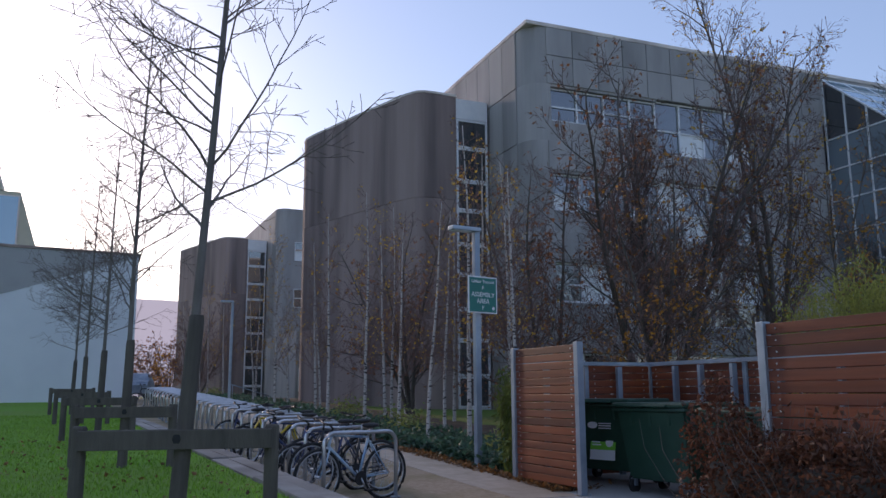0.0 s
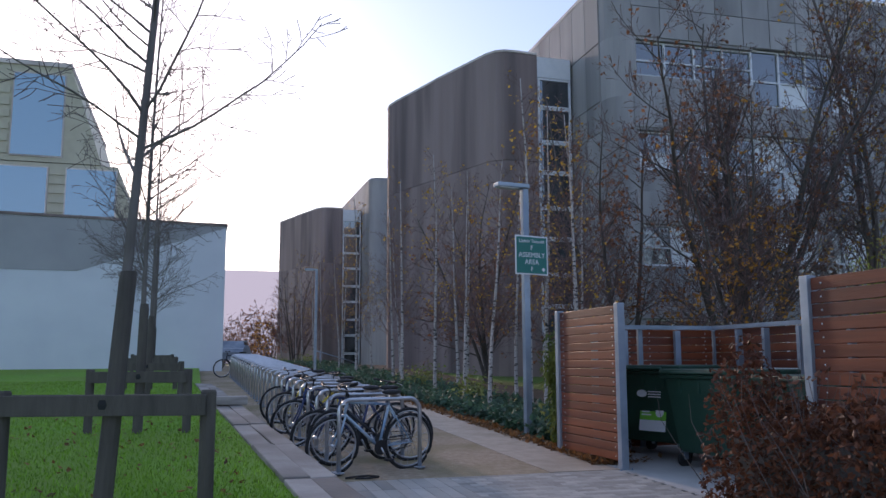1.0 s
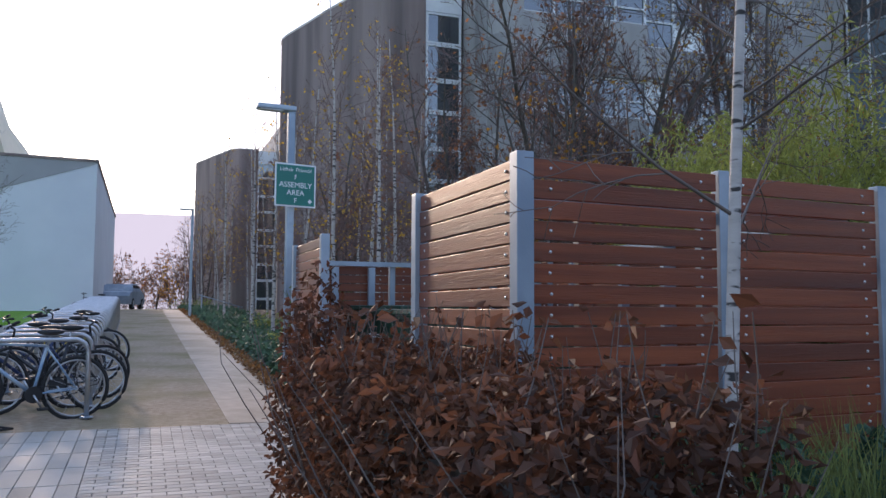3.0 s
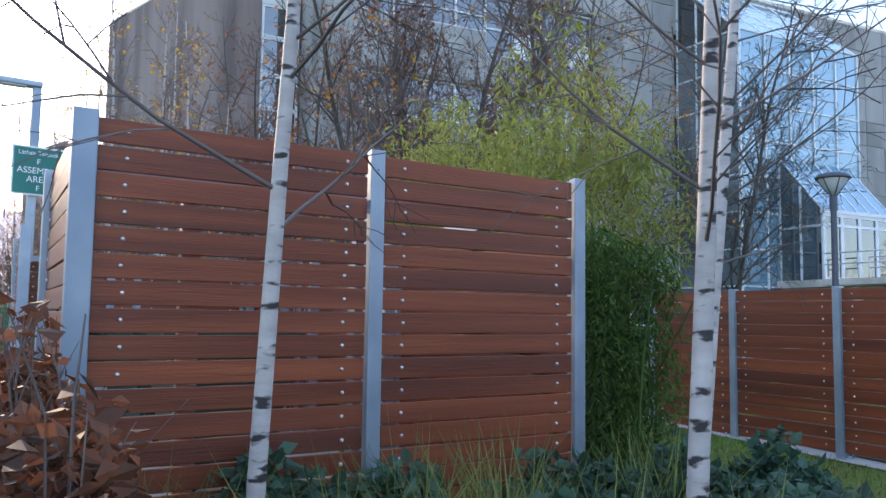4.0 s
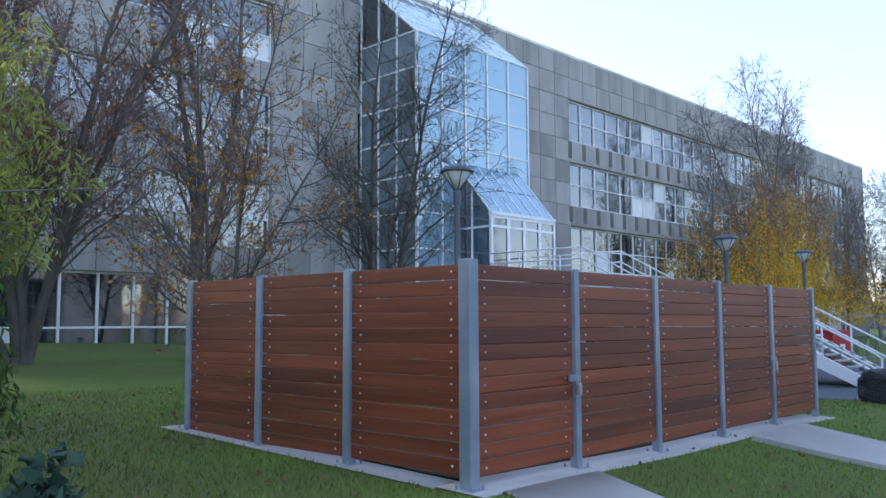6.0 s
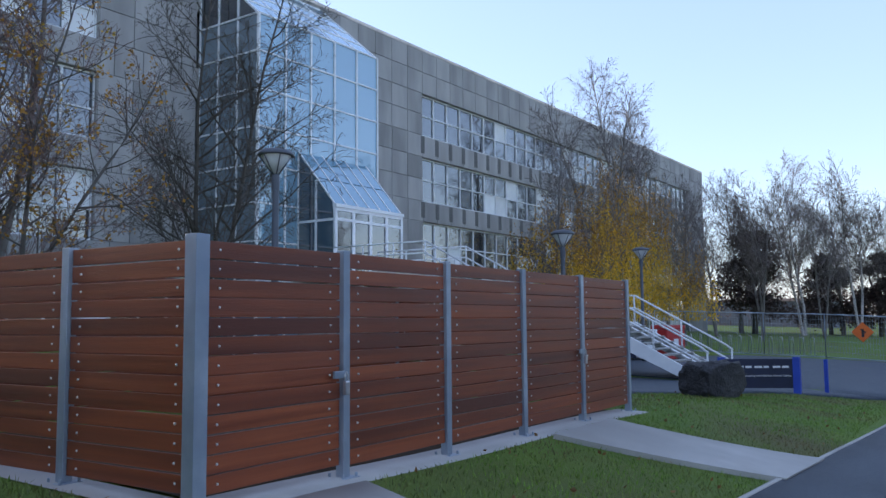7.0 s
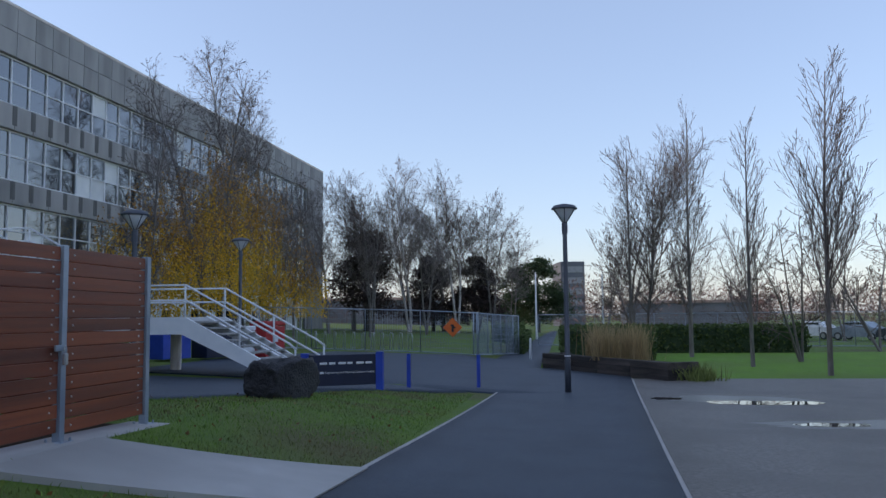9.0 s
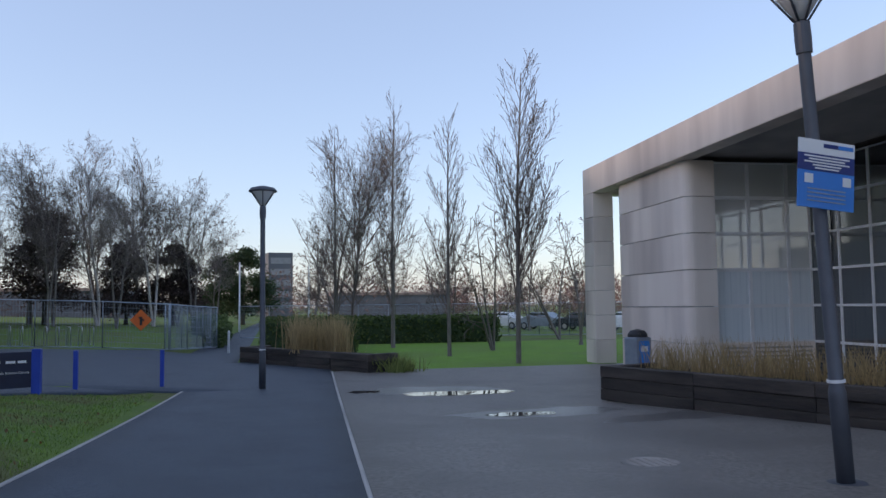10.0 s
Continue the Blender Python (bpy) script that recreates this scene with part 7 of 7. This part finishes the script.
def leaf_mass(rng, n, inside, size, flat=0.0, hang=0.0, narrow=0.33):
    """n leaves at points that inside() draws."""
    v, f = [], []
    for _ in range(n):
        c = inside(rng)
        s = size * rng.uniform(0.6, 1.35)
        a_ = Vector((rng.gauss(0, 1), rng.gauss(0, 1), rng.gauss(0, 0.7) - hang)).normalized()
        b_ = a_.cross(Vector((rng.gauss(0, 1), rng.gauss(0, 1), rng.gauss(0, 1) + flat))).normalized()
        n_ = a_.cross(b_)
        k0 = len(v)
        for q in (c, c + a_ * s * 0.45 + b_ * s * narrow + n_ * s * 0.12, c + a_ * s, c + a_ * s * 0.45 - b_ * s * narrow + n_ * s * 0.12):
            v.append(tuple(q))
        f.append((k0, k0 + 1, k0 + 2))
        f.append((k0, k0 + 2, k0 + 3))
    return v, f


def shell_point(x0, x1, y0, y1, z0, z1, depth=0.25, bumps=0.12, seed=0.0, topfn=None):
    """A drawer of points near the outside of a clipped, bumpy box."""
    def draw(rng):
        while True:
            x, y, q = rng.uniform(x0, x1), rng.uniform(y0, y1), rng.random()
            zt = z1 + bumps * 1.6 * noise.noise(Vector((x * 1.7, y * 1.7, seed))) + (topfn(x, y) if topfn else 0)
            z = z0 + (zt - z0) * q
            e = min(x - x0, x1 - x, y - y0, y1 - y, zt - z)
            if e < depth * rng.random() ** 0.7 * 1.6:
                k = bumps * noise.noise(Vector((x * 2.2, y * 2.2, z * 2.2 + seed)))
                return Vector((x + k, y + k * 0.7, z))
    return draw


# beech hedge
def beech_hedge():
    h = thing("beech_hedge", "clipped beech hedge holding brown papery autumn leaves", "hedge", (0, 0, 0))
    rng = random.Random(9)
    blocks = ((5.95, 6.95, 3.6, 6.0, 1.42, 14000), (5.98, 6.95, 1.9, 3.7, 1.36, 15000))
    for x0, x1, y0, y1, z1, n in blocks:
        z0 = gz(6.4, (y0 + y1) / 2)
        lump = lambda x, y: 0.55 * math.exp(-((x - 6.2) ** 2 + (y - 5.6) ** 2) / 0.07) - 0.12 * math.exp(-((y - 4.9) ** 2) / 0.08)
        v, f = leaf_mass(rng, n, shell_point(x0, x1, y0, y1, z0 + 0.05, z1, 0.38, 0.10, x0 + y0, lump), 0.062, hang=0.5, narrow=0.27)
        mesh_part("foliage", v, f, L_BEECH, h)
        # Dark box inside the leaves stands in for the hedge's shaded interior.
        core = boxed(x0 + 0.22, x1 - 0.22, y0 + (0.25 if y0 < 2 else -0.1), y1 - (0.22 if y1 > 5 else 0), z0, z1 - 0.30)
        part("dark_heart", core, M_BARK_DK, h, "dark box standing in for the shaded hedge inside")
    v, f = [], []
    for k in range(120):
        x, y = rng.uniform(6.05, 6.9), rng.uniform(2.0, 5.9)
        p = Vector((x, y, gz(x, y)))
        pts = [p]
        d = Vector((rng.gauss(0, 0.25), rng.gauss(0, 0.25), 1)).normalized()
        for s in range(5):
            d = (d + Vector((rng.gauss(0, 0.16), rng.gauss(0, 0.16), 0.05))).normalized()
            p = p + d * rng.uniform(0.24, 0.33)
            pts.append(p)
        tube_geo(v, f, pts, [0.008, 0.006, 0.005, 0.004, 0.003, 0.0015], 4, False)
    mesh_part("stem_thicket", v, f, M_TWIG, h, "thin upright stems", True)["kind"] = "stuff"
    v2, f2 = [], []
    tipv = []
    for k in range(46):
        x, y = rng.uniform(6.0, 6.95), rng.uniform(1.9, 6.0)
        p = Vector((x, y, 1.25))
        d = Vector((rng.gauss(0, 0.25), rng.gauss(0, 0.25), 1)).normalized()
        pts = [p, p + d * 0.2, p + d * 0.38 + Vector((rng.gauss(0, 0.03), rng.gauss(0, 0.03), 0))]
        tube_geo(v2, f2, pts, [0.004, 0.003, 0.002], 4, False)
        tipv.append(pts)
    sp = mesh_part("top_shoots", v2, f2, M_TWIG, h, "long stray shoots", True)
    sp["kind"] = "stuff"
    v, f = leaf_cards(rng, tipv, 1.0, 0.075, per=5)
    mesh_part("shoot_leaves", v, f, L_BEECH, sp)


beech_hedge()


# bamboo and yellow-green plumes behind the store
def bamboo_clump(label, x0, x1, y0, y1, z1, n, leafm, seed, size=0.13, name="bamboo", heart=True, hang=1.2, base=None, bumps=0.2):
    b = thing(name, label, "bamboo", (0, 0, 0))
    rng = random.Random(seed)
    zg = gz((x0 + x1) / 2, (y0 + y1) / 2)
    v, f = leaf_mass(rng, n, shell_point(x0, x1, y0, y1, (base if base is not None else zg + 0.05), z1, 0.5, bumps, seed), size, hang=hang, narrow=0.11)
    mesh_part("foliage", v, f, leafm, b)
    v, f = [], []
    for k in range(40):
        x, y = rng.uniform(x0 + 0.1, x1 - 0.1), rng.uniform(y0 + 0.1, y1 - 0.1)
        tube_geo(v, f, [(x, y, gz(x, y) - 0.02), (x + rng.gauss(0, 0.08), y + rng.gauss(0, 0.08), (zg + z1) / 2), (x + rng.gauss(0, 0.2), y + rng.gauss(0, 0.2), z1 - 0.1)], [0.012, 0.010, 0.004], 5, False)
    mesh_part("cane_bundle", v, f, leafm, b, "thin upright canes", True)["kind"] = "stuff"
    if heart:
        # Dark box between the canes gives the clump its shaded inside.
        part("dark_heart", boxed(x0 + 0.35, x1 - 0.35, y0 + 0.35, y1 - 0.35, zg, z1 - 0.45), L_PINE, b, "dark box standing in for shade between the canes")
    return b


bamboo_clump("dense dark green bamboo hedge beside the bin store", 9.98, 11.05, 4.6, 7.6, 2.2, 46000, L_BAMBOO, 3, 0.075)
bamboo_clump("tall yellow-green bamboo with feathery plumes", 10.0, 11.4, 4.8, 7.6, 3.2, 13000, L_BAMBOO_Y, 4, 0.085, heart=False, base=1.9, bumps=0.6)
bamboo_clump("tall yellow-green bamboo behind the bin store", 10.6, 11.9, 7.4, 9.2, 3.3, 5500, L_BAMBOO_Y, 14, 0.085, heart=False, base=1.6, bumps=0.7)
bamboo_clump("small green bamboo clump beside the lamp post", 7.15, 7.75, 11.25, 12.0, 2.0, 3200, L_BAMBOO_Y2, 6, 0.13, heart=False, bumps=0.25)


# clipped dark hedges in the distance
def hedge(label, x0, x1, y0, y1, h, n, seed, leafm, size=0.11):
    b = thing("hedge", label, "hedge", (0, 0, 0))
    zg = gz((x0 + x1) / 2, (y0 + y1) / 2)
    v, f = leaf_mass(random.Random(seed), n, shell_point(x0, x1, y0, y1, zg, zg + h, 0.25, 0.08, seed), size, narrow=0.4)
    mesh_part("foliage", v, f, leafm, b)
    # Plain dark box puts shade behind the outer leaves.
    part("dark_heart", boxed(x0 + 0.14, x1 - 0.14, y0 + 0.14, y1 - 0.14, zg - 0.1, zg + h - 0.16), L_PINE, b, "dark box standing in for shade inside the leaves")


hedge("clipped dark green hedge beside the far path", 59.0, 71, 1.5, 2.4, 1.1, 5000, 1, L_HEDGE, 0.16)
hedge("clipped green hedge behind the sleeper planter", 50.5, 58.0, -4.6, -0.5, 1.6, 8000, 2, L_HEDGE, 0.15)
hedge("long dark hedge across the grass", 61.0, 63.0, -14.0, -5.0, 1.5, 6000, 3, L_HEDGE, 0.18)
hedge("low green hedge far along the path", 74, 92, 2.6, 4.4, 1.3, 4000, 4, L_HEDGE, 0.2)


def conifer(x, y, h, r, seed, label, leafm=None):
    c = thing("conifer", label, "conifer", (x, y, gz(x, y) - 0.05))
    rng = random.Random(seed)
    tube("trunk", [(0, 0, 0), (0.1, 0, h * 0.5), (0, 0, h * 0.95)], [h * 0.03, h * 0.02, 0.03], M_BARK_DK, c, 8)
    v, f = [], []
    for k in range(46):
        t = rng.uniform(0.18, 1.0)
        an = rng.uniform(0, 6.28)
        rr = r * (1.05 - t) ** 0.6 * rng.uniform(0.5, 1.0)
        o = Vector((rr * math.cos(an), rr * math.sin(an), h * t))
        sx = r * 0.42 * (1.2 - t * 0.7)
        def inside(g, o=o, sx=sx):
            return o + Vector((g.gauss(0, sx * 0.5), g.gauss(0, sx * 0.5), g.gauss(0, sx * 0.22)))
        a_, b_ = leaf_mass(rng, 240, inside, 0.30, narrow=0.28)
        k0 = len(v)
        v += a_
        f += [tuple(i + k0 for i in q) for q in b_]
    mesh_part("crown", v, f, leafm or L_PINE, c)


conifer(119, 2.0, 9.3, 4.4, 1, "spreading dark green cedar beyond the path")
conifer(121, 4.8, 8.0, 3.6, 2, "dark green conifer beyond the path")
conifer(101.5, 8.4, 8.0, 3.2, 5, "dense dark purple-brown tree behind the fence", L_DARK)
conifer(104, 13.2, 8.0, 3.4, 6, "dense dark reddish tree behind the fence", L_DARK)
conifer(96.4, 19.0, 10.5, 4.2, 3, "dark reddish conifer among the bare trees", L_DARK)

# far woods, one belt of twiggy crowns
def woods():
    v, f = [], []
    rng = random.Random(3)
    for k in range(420):
        an = radians(rng.uniform(-72, 36))
        d = rng.uniform(130, 215)
        c = Vector((14 + d * math.cos(an), d * math.sin(an), -1))
        h = rng.uniform(4.5, 8.5)
        for j in range(150):
            q = rng.random()
            o = c + Vector((rng.gauss(0, h * 0.28), rng.gauss(0, h * 0.28), h * (0.12 + 0.88 * q)))
            a_ = Vector((rng.gauss(0, 1), rng.gauss(0, 1), rng.gauss(0.5, 1))).normalized() * rng.uniform(0.5, 1.1)
            b_ = a_.cross(Vector((rng.gauss(0, 1), rng.gauss(0, 1), rng.gauss(0, 1)))).normalized() * 0.09
            k0 = len(v)
            v += [tuple(o - b_), tuple(o + b_), tuple(o + a_)]
            f.append((k0, k0 + 1, k0 + 2))
    o = mesh_part("far_woods", v, f, M_TWIG_RED)
    tagged(o, "belt of bare brown woods in the distance", "woods", kind="stuff")
    v, f = [], []
    for k in range(110):
        an = radians(rng.uniform(66, 112))
        d = rng.uniform(100, 170)
        c = Vector((2 + d * math.cos(an), d * math.sin(an), 1.2))
        h = rng.uniform(5, 9)
        for j in range(160):
            o = c + Vector((rng.gauss(0, h * 0.28), rng.gauss(0, h * 0.28), h * rng.random()))
            a_ = Vector((rng.gauss(0, 1), rng.gauss(0, 1), rng.gauss(0.5, 1))).normalized() * rng.uniform(0.5, 1.1)
            b_ = a_.cross(Vector((rng.gauss(0, 1), rng.gauss(0, 1), rng.gauss(0, 1)))).normalized() * 0.09
            k0 = len(v)
            v += [tuple(o - b_), tuple(o + b_), tuple(o + a_)]
            f.append((k0, k0 + 1, k0 + 2))
    o = mesh_part("path_end_woods", v, f, M_TWIG_RED)
    tagged(o, "belt of bare trees beyond the gravel path", "woods", kind="stuff")


woods()


# ---- grasses, ground cover and fallen leaves ----
def blades(name, label, category, n, drawer, h, w, material, seed, lean=0.35, kind="stuff"):
    rng = random.Random(seed)
    v, f = [], []
    for _ in range(n):
        x, y, z, k = drawer(rng)
        hh = h * rng.uniform(0.5, 1.25) * k
        an = rng.uniform(0, 6.28)
        ln = Vector((rng.gauss(0, lean), rng.gauss(0, lean), 1)).normalized()
        s = Vector((math.cos(an), math.sin(an), 0)) * w * rng.uniform(0.7, 1.3)
        p = Vector((x, y, z - 0.01))
        m_ = p + ln * hh * 0.55
        t = p + ln * hh + Vector((ln.x, ln.y, -0.3)) * hh * 0.25
        k0 = len(v)
        v += [tuple(p - s), tuple(p + s), tuple(m_ + s * 0.7), tuple(m_ - s * 0.7), tuple(t)]
        f += [(k0, k0 + 1, k0 + 2, k0 + 3), (k0 + 3, k0 + 2, k0 + 4)]
    o = mesh_part(name, v, f, material)
    return tagged(o, label, category, kind=kind)


def lawn_west(rng):
    while True:
        x, y = rng.uniform(-3.5, 2.6), 5.5 + 20 * rng.random() ** 1.6
        if x > edging_line(y) - 0.18:
            continue
        return x, y, gz(x, y) + lawn_lift(x, y), 1


def lawn_east(rng):
    while True:
        x, y = rng.uniform(11.5, 35.5), rng.uniform(1.9, 13)
        if y < lawn_edge(x) + 0.06 or (14.2 < x < 22.4 and 4.1 < y < 8.8) or (14.5 < x < 15.9 and 2.4 < y < 4.2):
            continue
        if x > 24 and y > 6.2 - 0.12 * (x - 24) - 2.6 * smooth01((x - 33) / 3):
            continue
        t = (4.05 - y) / 2.15
        if 0 <= t <= 1 and 19.1 + 1.45 * t - 0.03 < x < 20.8 + 1.8 * t + 0.03:
            continue
        if rng.random() > (1.0 if x < 22 else 0.6):
            continue
        return x, y, gz(x, y) - 0.03, 1


blades("lawn_grass", "short green grass blades on the tree lawn", "grass", 52000, lawn_west, 0.055, 0.0055, L_GRASS, 1)
blades("lawn_grass", "short green and worn grass beside the path", "grass", 62000, lawn_east, 0.065, 0.0055, L_GRASS2, 2)


def bed_spot(rng):
    x, y = rng.uniform(7.0, 11.0), rng.uniform(2.7, 3.95)
    return x, y, gz(x, y), 1


blades("sedge", "pale arching sedge grass in the planting bed", "grass", 2000, lambda r: ((lambda c: (c[0] + r.gauss(0, 0.09), c[1] + r.gauss(0, 0.09), gz(c[0], c[1]), 1))(r.choice(((7.0, 3.3), (7.3, 3.5), (7.9, 3.2), (8.6, 3.4), (9.0, 3.0), (9.9, 3.7), (8.15, 2.75), (9.35, 2.5), (8.9, 3.6), (7.15, 3.0), (8.4, 3.7))))), 0.95, 0.006, L_FERN, 3, 0.3)


def cover(name, label, n, drawer, size, material, seed):
    rng = random.Random(seed)
    v, f = leaf_mass(rng, n, lambda r: Vector(drawer(r)), size, flat=2.5, narrow=0.36)
    return tagged(mesh_part(name, v, f, material), label, "ground cover", kind="stuff")


cover("bed_plants", "low glossy dark green plants in the planting bed", 30000, lambda r: ((lambda x, y: (x, y, gz(x, y) + 0.05 + 0.70 * r.random() ** 0.8 * (0.75 + 0.6 * noise.noise(Vector((x * 2, y * 2, 1))))))(r.uniform(7.05, 11.0), r.uniform(2.6, 3.98))), 0.085, L_IVY, 4)
cover("ivy_bank", "ivy ground cover along the edge of the birch bed", 16000, lambda r: ((lambda x, y: (x, y, gz(x, y) + 0.03 + 0.22 * r.random()))(7.15 + 2.2 * r.random() ** 1.4, 11.3 + 45 * r.random() ** 1.5)), 0.13, L_IVY, 5)
cover("shrub_tufts", "yellowing low shrubs under the birches", 2600, lambda r: ((lambda c: (c[0] + r.gauss(0, 0.3), c[1] + r.gauss(0, 0.4), gz(*c) + abs(r.gauss(0.2, 0.22))))(r.choice(((8.3, 19.0), (9.3, 22), (8.5, 25), (8.2, 13.4), (9.7, 28), (8.0, 48), (8.6, 53), (7.7, 60))))), 0.11, L_FERN, 6)
cover("fallen_leaves", "brown fallen leaves along the path edge", 5200, lambda r: ((lambda x, y: (x, y, gz(x, y) + 0.02 + 0.02 * r.random()))(6.8 + abs(r.gauss(0, 0.35)), 9.6 + 38 * r.random() ** 1.6)), 0.075, L_LITTER, 7)
cover("edge_leaves", "brown fallen leaves against the timber edging", 900, lambda r: ((lambda y, d: (edging_line(y) + 0.30 + d, y, gz(edging_line(y) + 0.30 + d, y) + 0.015))(r.uniform(5, 15), abs(r.gauss(0, 0.13)))), 0.06, L_LITTER, 8)
cover("lawn_leaves", "scattered fallen leaves on the lawn", 500, lambda r: ((lambda x, y: (x, y, gz(x, y) + lawn_lift(x, y) + 0.03))(r.uniform(-3, 2.3), r.uniform(5.5, 16))), 0.06, L_LITTER, 9)
cover("lawn_leaves", "scattered fallen leaves on the grass", 420, lambda r: ((lambda q: (q[0], q[1], q[2] + 0.055))(lawn_east(r))), 0.055, L_LITTER, 10)
blades("straw_grass", "tall straw-coloured grass behind the sleeper planter", "grass", 1500, lambda r: ((lambda c: (c[0] + r.gauss(0, 0.28), c[1] + r.gauss(0, 0.2), -0.35, 1))(r.choice(((44.7, -2.0), (45.2, -2.4), (44.2, -2.9), (43.6, -3.2), (45.7, -1.8))))), 1.35, 0.012, L_STRAW, 11, 0.16)
blades("straw_grass", "dry straw-coloured grass in the sleeper planter", "grass", 2200, lambda r: ((lambda t: (30.2 - 8.4 * t + 0.3, -7.9 - 3.0 * t - r.uniform(0.2, 1.0), -0.15, 1))(r.random())), 0.75, 0.009, L_STRAW, 12, 0.25)
blades("plant_tuft", "brown tuft at the end of the sleeper planter", "grass", 500, lambda r: (41.0 + r.gauss(0, 0.35), -4.75 + r.gauss(0, 0.3), -0.85, 1), 0.6, 0.02, L_FERN, 13, 0.4)
